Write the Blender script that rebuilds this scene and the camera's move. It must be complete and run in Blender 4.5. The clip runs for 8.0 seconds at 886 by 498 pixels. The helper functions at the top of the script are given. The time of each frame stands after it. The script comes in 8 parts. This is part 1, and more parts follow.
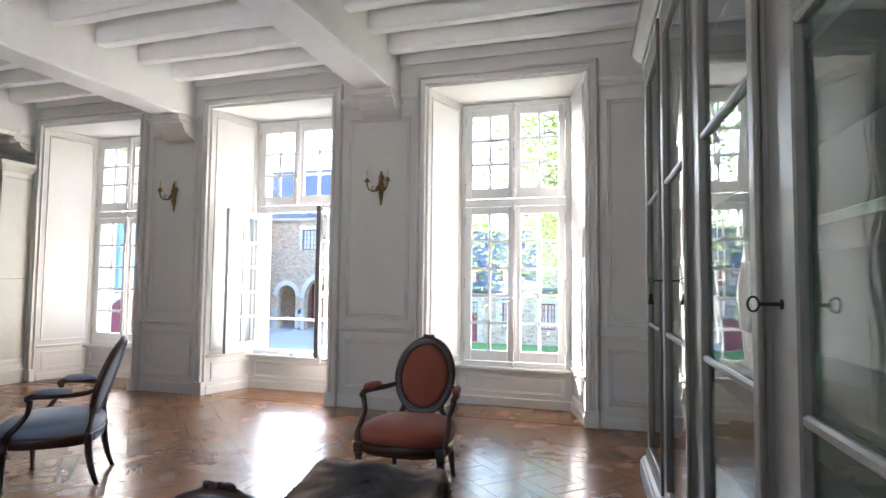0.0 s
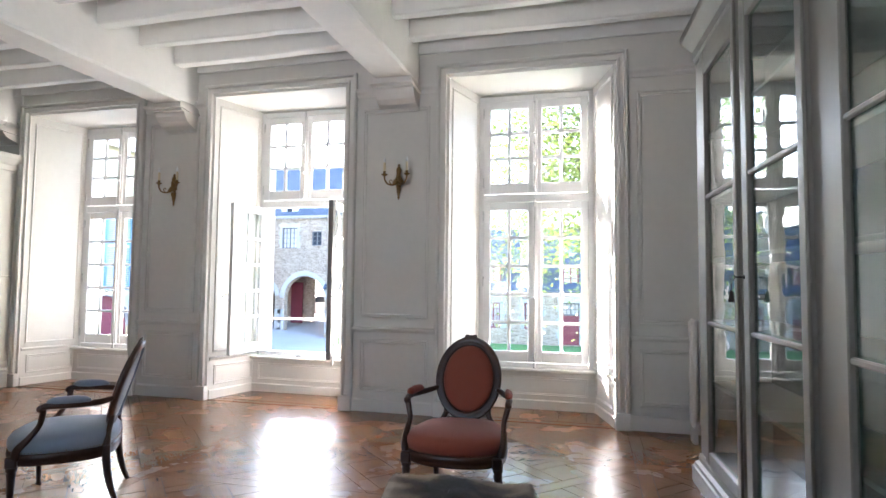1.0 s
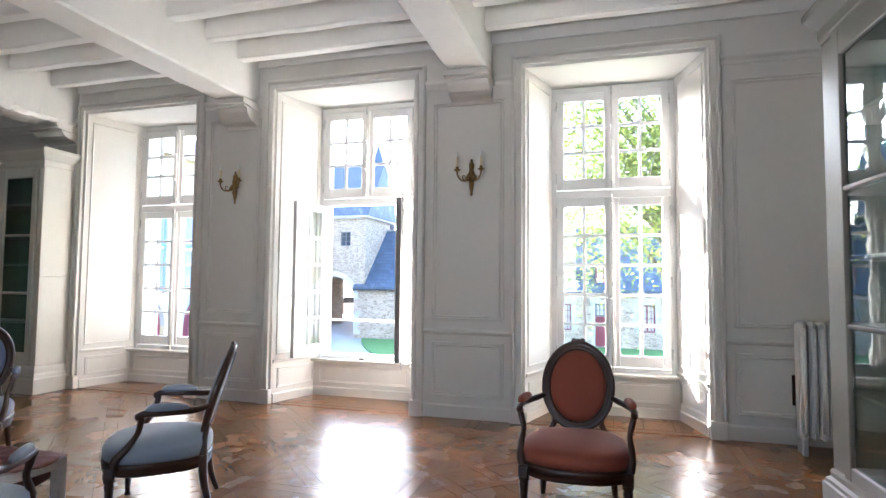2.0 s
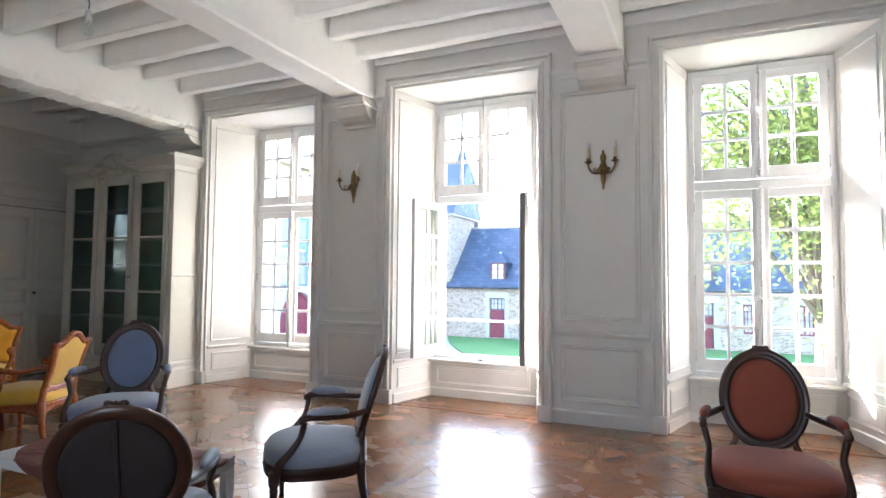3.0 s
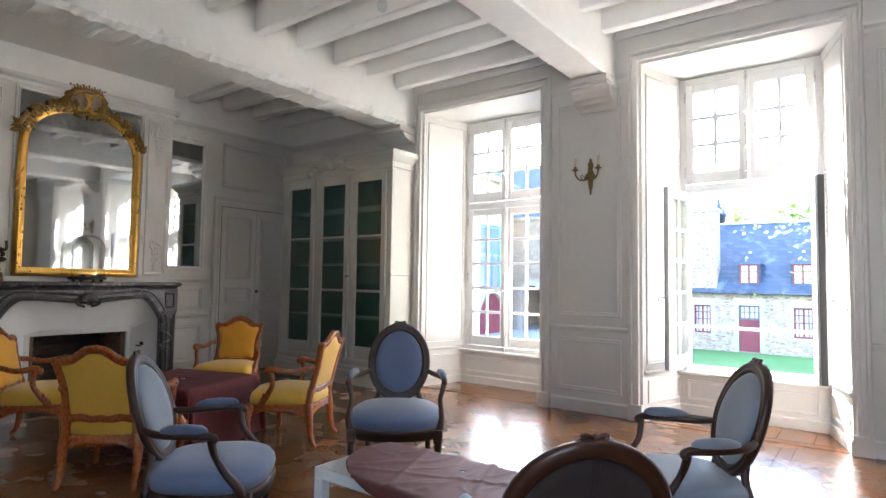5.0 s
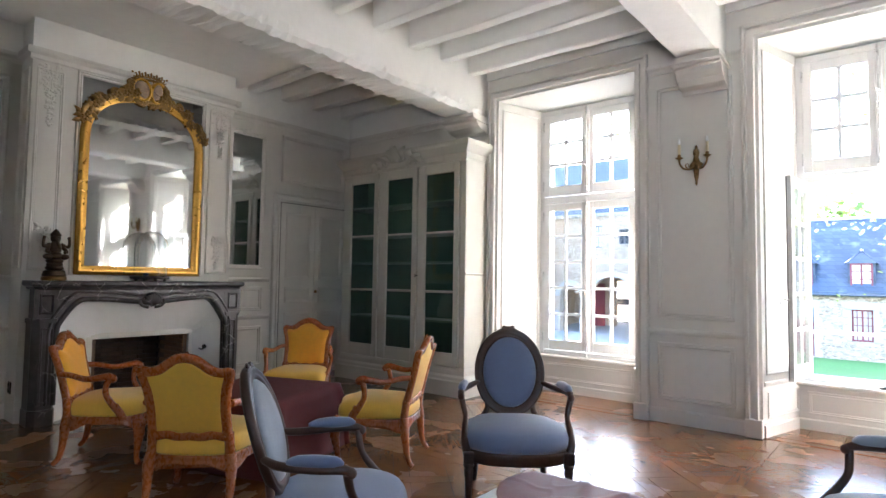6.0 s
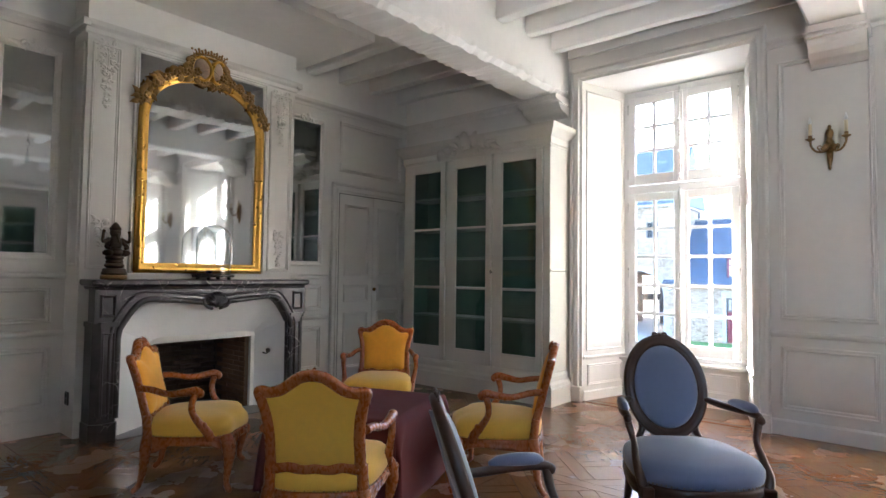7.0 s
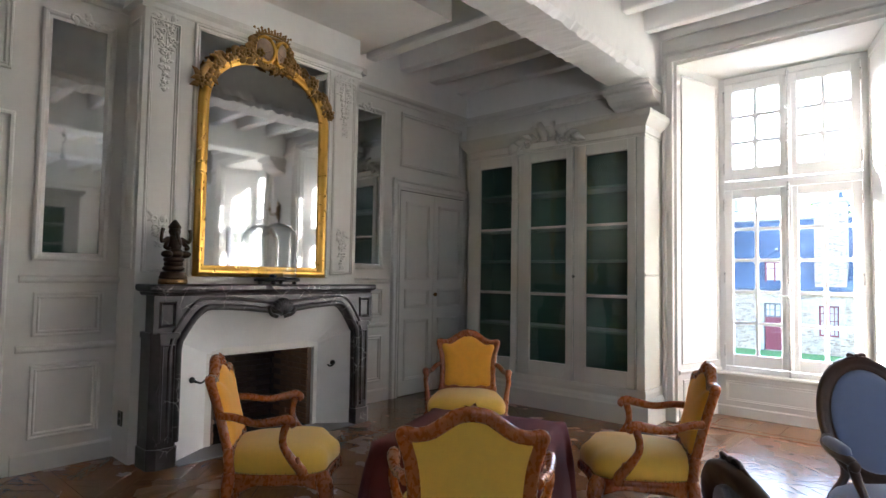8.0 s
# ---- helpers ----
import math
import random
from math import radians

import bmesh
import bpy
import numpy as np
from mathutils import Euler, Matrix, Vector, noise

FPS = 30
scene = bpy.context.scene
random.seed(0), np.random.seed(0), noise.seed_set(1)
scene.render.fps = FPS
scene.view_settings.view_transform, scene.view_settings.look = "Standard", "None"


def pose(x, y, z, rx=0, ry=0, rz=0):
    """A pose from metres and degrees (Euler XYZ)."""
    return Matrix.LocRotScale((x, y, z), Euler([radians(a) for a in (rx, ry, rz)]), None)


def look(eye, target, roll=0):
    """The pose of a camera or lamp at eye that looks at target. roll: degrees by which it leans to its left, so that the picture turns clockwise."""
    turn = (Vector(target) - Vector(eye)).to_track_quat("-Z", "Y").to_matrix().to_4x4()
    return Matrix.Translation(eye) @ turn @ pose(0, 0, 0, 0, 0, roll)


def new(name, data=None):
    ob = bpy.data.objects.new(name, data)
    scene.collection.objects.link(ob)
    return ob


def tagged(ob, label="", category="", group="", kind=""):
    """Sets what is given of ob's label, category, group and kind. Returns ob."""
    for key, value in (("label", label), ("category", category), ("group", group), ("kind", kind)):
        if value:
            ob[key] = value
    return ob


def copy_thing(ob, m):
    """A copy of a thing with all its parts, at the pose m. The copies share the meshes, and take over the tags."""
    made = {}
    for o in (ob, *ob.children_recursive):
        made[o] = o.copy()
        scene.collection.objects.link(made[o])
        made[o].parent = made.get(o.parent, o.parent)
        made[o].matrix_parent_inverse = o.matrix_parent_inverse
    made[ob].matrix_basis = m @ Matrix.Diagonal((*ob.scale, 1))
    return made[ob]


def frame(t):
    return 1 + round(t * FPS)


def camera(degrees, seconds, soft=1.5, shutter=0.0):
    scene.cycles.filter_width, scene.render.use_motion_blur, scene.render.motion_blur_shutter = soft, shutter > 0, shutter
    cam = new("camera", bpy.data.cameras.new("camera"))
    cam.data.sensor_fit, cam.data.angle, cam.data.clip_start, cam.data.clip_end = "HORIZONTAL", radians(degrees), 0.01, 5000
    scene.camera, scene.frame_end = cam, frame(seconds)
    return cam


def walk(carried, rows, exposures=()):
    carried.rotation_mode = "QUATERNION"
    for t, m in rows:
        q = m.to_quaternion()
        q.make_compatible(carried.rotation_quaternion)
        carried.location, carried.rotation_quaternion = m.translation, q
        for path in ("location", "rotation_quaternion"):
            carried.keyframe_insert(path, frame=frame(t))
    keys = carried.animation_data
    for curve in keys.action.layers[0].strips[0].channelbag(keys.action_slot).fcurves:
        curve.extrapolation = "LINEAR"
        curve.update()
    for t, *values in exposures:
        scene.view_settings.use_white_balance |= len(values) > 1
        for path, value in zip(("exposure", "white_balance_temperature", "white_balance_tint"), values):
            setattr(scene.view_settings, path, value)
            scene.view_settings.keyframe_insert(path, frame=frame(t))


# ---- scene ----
cam = camera(75.5, 8.0)
PATH = [
    (0, (0.092, -0.162, 1.3), (-0.495, 1.746, 1.416), 0.6),
    (0.5, (-0.157, -0.136, 1.29), (-0.685, 1.79, 1.409), 0.6),
    (1, (-0.418, -0.065, 1.281), (-0.918, 1.868, 1.396), 0.6),
    (2.5, (-1.253, 0.05, 1.272), (-1.92, 1.932, 1.385), 0.5),
    (3, (-1.494, 0.075, 1.284), (-2.309, 1.899, 1.389), 0.5),
    (3.5, (-1.785, 0.1, 1.289), (-2.731, 1.859, 1.392), 0.6),
    (4, (-2.071, 0.086, 1.275), (-3.138, 1.775, 1.375), 0.6),
    (4.5, (-2.386, 0.01, 1.267), (-3.522, 1.652, 1.372), 0.7),
    (5, (-2.713, 0.016, 1.243), (-3.912, 1.614, 1.353), 0.8),
    (6.5, (-3.867, 0.044, 1.234), (-5.147, 1.578, 1.335), 0.8),
    (7, (-4.326, -0.018, 1.248), (-5.615, 1.509, 1.337), 0.7),
    (7.5, (-4.727, -0.022, 1.245), (-6.035, 1.488, 1.339), 0.9),
    (8, (-5.132, 0.012, 1.26), (-6.456, 1.508, 1.356), 0.9),
]
STOPS = [(0, 4.02), (1, 4.1), (3, 4.25), (5, 4.42), (6.5, 4.56), (8, 4.58)]        # the picture brightens on the way
walk(cam, [(t, look(eye, target, roll)) for t, eye, target, roll in PATH], exposures=[(t, s, 5740, 14) for t, s in STOPS])

# ---- world, sun ----
SUN_AZ, SUN_EL = 145.0, 25.0         # degrees from +x towards +y, and above the horizon
world = bpy.data.worlds.new("world")
scene.world = world
world.use_nodes = True
_wn, _wl = world.node_tree.nodes, world.node_tree.links
_sky = _wn.new("ShaderNodeTexSky")
_sky.sky_type = 'NISHITA'
_sky.sun_disc = False
_sky.sun_elevation = radians(SUN_EL)
_sky.sun_rotation = radians(90 - SUN_AZ)
_sky.air_density, _sky.dust_density, _sky.ozone_density = 1.0, 2.0, 1.0
_wn["Background"].inputs["Strength"].default_value = 0.15
_wl.new(_sky.outputs[0], _wn["Background"].inputs["Color"])
_sd = bpy.data.lights.new("sun", 'SUN')
_sd.energy, _sd.angle, _sd.color = 4.4, radians(0.6), (1.0, 0.93, 0.82)
_sun = new("sun", _sd)
_to = Vector((math.cos(radians(SUN_AZ)) * math.cos(radians(SUN_EL)), math.sin(radians(SUN_AZ)) * math.cos(radians(SUN_EL)), math.sin(radians(SUN_EL))))
_sun.matrix_world = look(_to * 60, (0, 0, 0))


# ---- materials ----
def _nodes(name):
    m = bpy.data.materials.new(name)
    m.use_nodes = True
    nt = m.node_tree
    return m, nt, nt.nodes, nt.links, nt.nodes["Principled BSDF"]


def mat(name, col, rough=0.5, metal=0.0, var=0.08, scale=6.0, big=0.7, bump=0.0, bscale=80.0, rvar=0.1, coat=0.0, sheen=0.0, col2=None, stretch=(1, 1, 1), rand=0.0):
    """A surface with grain and broad variation, on object coordinates in metres."""
    m, nt, n, l, bsdf = _nodes(name)
    tc = n.new("ShaderNodeTexCoord")
    mp = n.new("ShaderNodeMapping")
    mp.inputs["Scale"].default_value = stretch
    l.new(tc.outputs["Object"], mp.inputs["Vector"])
    fine = n.new("ShaderNodeTexNoise")
    fine.inputs["Scale"].default_value, fine.inputs["Detail"].default_value = scale * 8, 6
    broad = n.new("ShaderNodeTexNoise")
    broad.inputs["Scale"].default_value, broad.inputs["Detail"].default_value = big * 2, 4
    for t in (fine, broad):
        l.new(mp.outputs[0], t.inputs["Vector"])
    add = n.new("ShaderNodeMath")
    add.operation = 'MULTIPLY_ADD'
    l.new(fine.outputs[0], add.inputs[0])
    add.inputs[1].default_value = 0.5
    half = n.new("ShaderNodeMath")
    half.operation = 'MULTIPLY'
    l.new(broad.outputs[0], half.inputs[0])
    half.inputs[1].default_value = 0.5
    l.new(half.outputs[0], add.inputs[2])
    src = add.outputs[0]
    if rand:
        oi = n.new("ShaderNodeObjectInfo")
        ra = n.new("ShaderNodeMath")
        ra.operation = 'MULTIPLY_ADD'
        l.new(oi.outputs["Random"], ra.inputs[0])
        ra.inputs[1].default_value = rand
        l.new(src, ra.inputs[2])
        src = ra.outputs[0]
    ramp = n.new("ShaderNodeValToRGB")
    a = tuple(max(0, c * (1 - var)) for c in col)
    b = tuple(min(1, c * (1 + var)) for c in (col2 or col))
    ramp.color_ramp.elements[0].position, ramp.color_ramp.elements[1].position = 0.3, 0.7 + rand
    ramp.color_ramp.elements[0].color, ramp.color_ramp.elements[1].color = (*a, 1), (*b, 1)
    l.new(src, ramp.inputs[0])
    l.new(ramp.outputs[0], bsdf.inputs["Base Color"])
    rr = n.new("ShaderNodeMapRange")
    rr.inputs["From Min"].default_value, rr.inputs["From Max"].default_value = 0.3, 0.7
    rr.inputs["To Min"].default_value, rr.inputs["To Max"].default_value = max(0.02, rough - rvar / 2), min(1, rough + rvar / 2)
    l.new(fine.outputs[0], rr.inputs["Value"])
    l.new(rr.outputs[0], bsdf.inputs["Roughness"])
    bsdf.inputs["Metallic"].default_value = metal
    bsdf.inputs["Coat Weight"].default_value = coat
    bsdf.inputs["Coat Roughness"].default_value = 0.12
    bsdf.inputs["Sheen Weight"].default_value = sheen
    if bump:
        bt = n.new("ShaderNodeTexNoise")
        bt.inputs["Scale"].default_value, bt.inputs["Detail"].default_value = bscale, 4
        l.new(mp.outputs[0], bt.inputs["Vector"])
        bn = n.new("ShaderNodeBump")
        bn.inputs["Strength"].default_value, bn.inputs["Distance"].default_value = min(1, bump), 0.004
        l.new(bt.outputs[0], bn.inputs["Height"])
        l.new(bn.outputs[0], bsdf.inputs["Normal"])
    return m


def parquet_mat(name, dark, light, rough):
    """Oak strips: grain along the strip's own u, every strip its own tone."""
    m, nt, n, l, bsdf = _nodes(name)
    uv = n.new("ShaderNodeUVMap")
    uv.uv_map = "grain"
    mp = n.new("ShaderNodeMapping")
    mp.inputs["Scale"].default_value = (7.0, 40.0, 1.0)
    l.new(uv.outputs[0], mp.inputs["Vector"])
    oi = n.new("ShaderNodeObjectInfo")
    gi = n.new("ShaderNodeNewGeometry")
    rnd = n.new("ShaderNodeMath")
    rnd.operation = 'ADD'
    l.new(oi.outputs["Random"], rnd.inputs[0])
    l.new(gi.outputs["Random Per Island"], rnd.inputs[1])
    fr = n.new("ShaderNodeMath")
    fr.operation = 'FRACT'
    l.new(rnd.outputs[0], fr.inputs[0])
    off = n.new("ShaderNodeCombineXYZ")
    mul = n.new("ShaderNodeMath")
    mul.operation = 'MULTIPLY'
    mul.inputs[1].default_value = 40.0
    l.new(fr.outputs[0], mul.inputs[0])
    l.new(mul.outputs[0], off.inputs[0])
    l.new(mul.outputs[0], off.inputs[2])
    l.new(off.outputs[0], mp.inputs["Location"])
    g = n.new("ShaderNodeTexNoise")
    g.inputs["Scale"].default_value, g.inputs["Detail"].default_value, g.inputs["Distortion"].default_value = 2.0, 6, 0.6
    l.new(mp.outputs[0], g.inputs["Vector"])
    mix = n.new("ShaderNodeMath")
    mix.operation = 'MULTIPLY_ADD'
    l.new(g.outputs[0], mix.inputs[0])
    mix.inputs[1].default_value = 0.5
    s2 = n.new("ShaderNodeMath")
    s2.operation = 'MULTIPLY'
    l.new(fr.outputs[0], s2.inputs[0])
    s2.inputs[1].default_value = 0.1
    l.new(s2.outputs[0], mix.inputs[2])
    ramp = n.new("ShaderNodeValToRGB")
    e = ramp.color_ramp.elements
    e[0].position, e[1].position = 0.16, 0.56
    e[0].color, e[1].color = (*dark, 1), (*light, 1)
    l.new(mix.outputs[0], ramp.inputs[0])
    l.new(ramp.outputs[0], bsdf.inputs["Base Color"])
    tc = n.new("ShaderNodeTexCoord")
    w = n.new("ShaderNodeTexNoise")
    w.inputs["Scale"].default_value, w.inputs["Detail"].default_value = 3.0, 5
    l.new(gi.outputs["Position"], w.inputs["Vector"])
    rr = n.new("ShaderNodeMapRange")
    rr.inputs["From Min"].default_value, rr.inputs["From Max"].default_value = 0.3, 0.7
    rr.inputs["To Min"].default_value, rr.inputs["To Max"].default_value = rough - 0.02, rough + 0.03
    l.new(w.outputs[0], rr.inputs["Value"])
    l.new(rr.outputs[0], bsdf.inputs["Roughness"])
    wav = n.new("ShaderNodeTexNoise")
    wav.inputs["Scale"].default_value, wav.inputs["Detail"].default_value = 5.0, 2
    l.new(gi.outputs["Position"], wav.inputs["Vector"])
    bn = n.new("ShaderNodeBump")
    bn.inputs["Strength"].default_value, bn.inputs["Distance"].default_value = 0.07, 0.005
    l.new(wav.outputs[0], bn.inputs["Height"])
    l.new(bn.outputs[0], bsdf.inputs["Normal"])
    bsdf.inputs["Specular IOR Level"].default_value = 0.5
    bsdf.inputs["Coat Weight"].default_value, bsdf.inputs["Coat Roughness"].default_value = 0.25, 0.19
    l.new(bn.outputs[0], bsdf.inputs["Coat Normal"])
    return m


def glass_mat(name, tint=(1, 1, 1), wavy=0.0, gloss=0.6, curve=4.0, base=0.025):
    """Thin pane: clear, with the gloss of glass."""
    m = bpy.data.materials.new(name)
    m.use_nodes = True
    n, l = m.node_tree.nodes, m.node_tree.links
    n.clear()
    out = n.new("ShaderNodeOutputMaterial")
    tr = n.new("ShaderNodeBsdfTransparent")
    tr.inputs[0].default_value = (*tint, 1)
    gl = n.new("ShaderNodeBsdfGlossy")
    gl.inputs["Roughness"].default_value = 0.0
    lw = n.new("ShaderNodeLayerWeight")
    lw.inputs["Blend"].default_value = 0.5
    pw = n.new("ShaderNodeMath")
    pw.operation = 'POWER'
    l.new(lw.outputs["Facing"], pw.inputs[0])
    pw.inputs[1].default_value = curve
    fr = n.new("ShaderNodeMath")
    fr.operation = 'MULTIPLY_ADD'
    l.new(pw.outputs[0], fr.inputs[0])
    fr.inputs[1].default_value, fr.inputs[2].default_value = gloss, base
    mx = n.new("ShaderNodeMixShader")
    l.new(fr.outputs[0], mx.inputs[0])
    l.new(tr.outputs[0], mx.inputs[1])
    l.new(gl.outputs[0], mx.inputs[2])
    l.new(mx.outputs[0], out.inputs[0])
    if wavy:
        tc = n.new("ShaderNodeTexCoord")
        t = n.new("ShaderNodeTexNoise")
        t.inputs["Scale"].default_value, t.inputs["Detail"].default_value = 7.0, 1
        l.new(tc.outputs["Object"], t.inputs["Vector"])
        b = n.new("ShaderNodeBump")
        b.inputs["Strength"].default_value, b.inputs["Distance"].default_value = wavy, 0.01
        l.new(t.outputs[0], b.inputs["Height"])
        l.new(b.outputs[0], gl.inputs["Normal"])
    return m


def marble_mat(name):
    m, nt, n, l, bsdf = _nodes(name)
    tc = n.new("ShaderNodeTexCoord")
    warp = n.new("ShaderNodeTexNoise")
    warp.inputs["Scale"].default_value, warp.inputs["Detail"].default_value = 4.0, 5
    l.new(tc.outputs["Object"], warp.inputs["Vector"])
    vm = n.new("ShaderNodeVectorMath")
    vm.operation = 'MULTIPLY_ADD'
    l.new(warp.outputs["Color"], vm.inputs[0])
    vm.inputs[1].default_value = (0.25, 0.25, 0.25)
    l.new(tc.outputs["Object"], vm.inputs[2])
    vo = n.new("ShaderNodeTexVoronoi")
    vo.feature = 'DISTANCE_TO_EDGE'
    vo.inputs["Scale"].default_value = 7.0
    l.new(vm.outputs[0], vo.inputs["Vector"])
    vein = n.new("ShaderNodeValToRGB")
    e = vein.color_ramp.elements
    e[0].position, e[1].position = 0.0, 0.022
    e[0].color, e[1].color = (1, 1, 1, 1), (0, 0, 0, 1)
    l.new(vo.outputs["Distance"], vein.inputs[0])
    cut = n.new("ShaderNodeTexNoise")
    cut.inputs["Scale"].default_value = 3.0
    l.new(tc.outputs["Object"], cut.inputs["Vector"])
    cr = n.new("ShaderNodeValToRGB")
    cr.color_ramp.elements[0].position, cr.color_ramp.elements[1].position = 0.48, 0.66
    l.new(cut.outputs[0], cr.inputs[0])
    mu = n.new("ShaderNodeMath")
    mu.operation = 'MULTIPLY'
    l.new(vein.outputs[0], mu.inputs[0])
    l.new(cr.outputs[0], mu.inputs[1])
    base = n.new("ShaderNodeTexNoise")
    base.inputs["Scale"].default_value, base.inputs["Detail"].default_value = 7.0, 8
    l.new(vm.outputs[0], base.inputs["Vector"])
    br = n.new("ShaderNodeValToRGB")
    br.color_ramp.elements[0].position, br.color_ramp.elements[1].position = 0.3, 0.75
    br.color_ramp.elements[0].color, br.color_ramp.elements[1].color = (0.014, 0.012, 0.013, 1), (0.075, 0.062, 0.063, 1)
    l.new(base.outputs[0], br.inputs[0])
    mx = n.new("ShaderNodeMix")
    mx.data_type = 'RGBA'
    l.new(mu.outputs[0], mx.inputs["Factor"])
    l.new(br.outputs[0], mx.inputs["A"])
    mx.inputs["B"].default_value = (0.62, 0.58, 0.55, 1)
    l.new(mx.outputs["Result"], bsdf.inputs["Base Color"])
    bsdf.inputs["Roughness"].default_value = 0.28
    return m


def stone_mat(name, mortar, a, b, scale=1.0):
    """Rubble stone: cells of differing tone with pale joints."""
    m, nt, n, l, bsdf = _nodes(name)
    tc = n.new("ShaderNodeTexCoord")
    mp = n.new("ShaderNodeMapping")
    mp.inputs["Scale"].default_value = (1.6 * scale, 1.6 * scale, 4.2 * scale)
    l.new(tc.outputs["Object"], mp.inputs["Vector"])
    cell = n.new("ShaderNodeTexVoronoi")
    cell.inputs["Scale"].default_value = 1.5
    edge = n.new("ShaderNodeTexVoronoi")
    edge.feature = 'DISTANCE_TO_EDGE'
    edge.inputs["Scale"].default_value = 1.5
    for v in (cell, edge):
        l.new(mp.outputs[0], v.inputs["Vector"])
    tone = n.new("ShaderNodeSeparateColor")
    l.new(cell.outputs["Color"], tone.inputs[0])
    cr = n.new("ShaderNodeValToRGB")
    cr.color_ramp.elements[0].color, cr.color_ramp.elements[1].color = (*a, 1), (*b, 1)
    l.new(tone.outputs[0], cr.inputs[0])
    er = n.new("ShaderNodeValToRGB")
    er.color_ramp.elements[0].position, er.color_ramp.elements[1].position = 0.04, 0.1
    l.new(edge.outputs["Distance"], er.inputs[0])
    mx = n.new("ShaderNodeMix")
    mx.data_type = 'RGBA'
    l.new(er.outputs[0], mx.inputs["Factor"])
    mx.inputs["A"].default_value = (*mortar, 1)
    l.new(cr.outputs[0], mx.inputs["B"])
    l.new(mx.outputs["Result"], bsdf.inputs["Base Color"])
    bsdf.inputs["Roughness"].default_value = 0.9
    bn = n.new("ShaderNodeBump")
    bn.inputs["Distance"].default_value = 0.03
    l.new(er.outputs[0], bn.inputs["Height"])
    l.new(bn.outputs[0], bsdf.inputs["Normal"])
    return m


def slate_mat(name):
    m, nt, n, l, bsdf = _nodes(name)
    tc = n.new("ShaderNodeTexCoord")
    br = n.new("ShaderNodeTexBrick")
    br.inputs["Scale"].default_value = 1.0
    br.inputs["Brick Width"].default_value, br.inputs["Row Height"].default_value = 0.35, 0.2
    br.inputs["Mortar Size"].default_value = 0.01
    br.inputs["Color1"].default_value, br.inputs["Color2"].default_value = (0.034, 0.048, 0.072, 1), (0.055, 0.076, 0.112, 1)
    br.inputs["Mortar"].default_value = (0.03, 0.04, 0.055, 1)
    sp = n.new("ShaderNodeSeparateXYZ")
    l.new(tc.outputs["Object"], sp.inputs[0])
    cb = n.new("ShaderNodeCombineXYZ")
    ad = n.new("ShaderNodeMath")
    ad.operation = 'ADD'
    l.new(sp.outputs[0], ad.inputs[0])
    l.new(sp.outputs[1], ad.inputs[1])
    l.new(ad.outputs[0], cb.inputs[0])
    l.new(sp.outputs[2], cb.inputs[1])
    l.new(cb.outputs[0], br.inputs["Vector"])
    no = n.new("ShaderNodeTexNoise")
    no.inputs["Scale"].default_value, no.inputs["Detail"].default_value = 1.3, 8
    l.new(tc.outputs["Object"], no.inputs["Vector"])
    ra = n.new("ShaderNodeValToRGB")
    ra.color_ramp.elements[0].position, ra.color_ramp.elements[1].position = 0.58, 0.72
    l.new(no.outputs[0], ra.inputs[0])
    mx = n.new("ShaderNodeMix")
    mx.data_type = 'RGBA'
    l.new(ra.outputs[0], mx.inputs["Factor"])
    l.new(br.outputs[0], mx.inputs["A"])
    mx.inputs["B"].default_value = (0.12, 0.14, 0.165, 1)
    l.new(mx.outputs["Result"], bsdf.inputs["Base Color"])
    bsdf.inputs["Roughness"].default_value = 0.55
    return m


def leaf_mat(name, a, b):
    m, nt, n, l, bsdf = _nodes(name)
    g = n.new("ShaderNodeNewGeometry")
    cr = n.new("ShaderNodeValToRGB")
    cr.color_ramp.elements[0].color, cr.color_ramp.elements[1].color = (*a, 1), (*b, 1)
    l.new(g.outputs["Random Per Island"], cr.inputs[0])
    l.new(cr.outputs[0], bsdf.inputs["Base Color"])
    bsdf.inputs["Roughness"].default_value = 0.5
    tl = n.new("ShaderNodeBsdfTranslucent")
    l.new(cr.outputs[0], tl.inputs[0])
    mx = n.new("ShaderNodeMixShader")
    mx.inputs[0].default_value = 0.5
    l.new(bsdf.outputs[0], mx.inputs[1])
    l.new(tl.outputs[0], mx.inputs[2])
    l.new(mx.outputs[0], n["Material Output"].inputs[0])
    return m


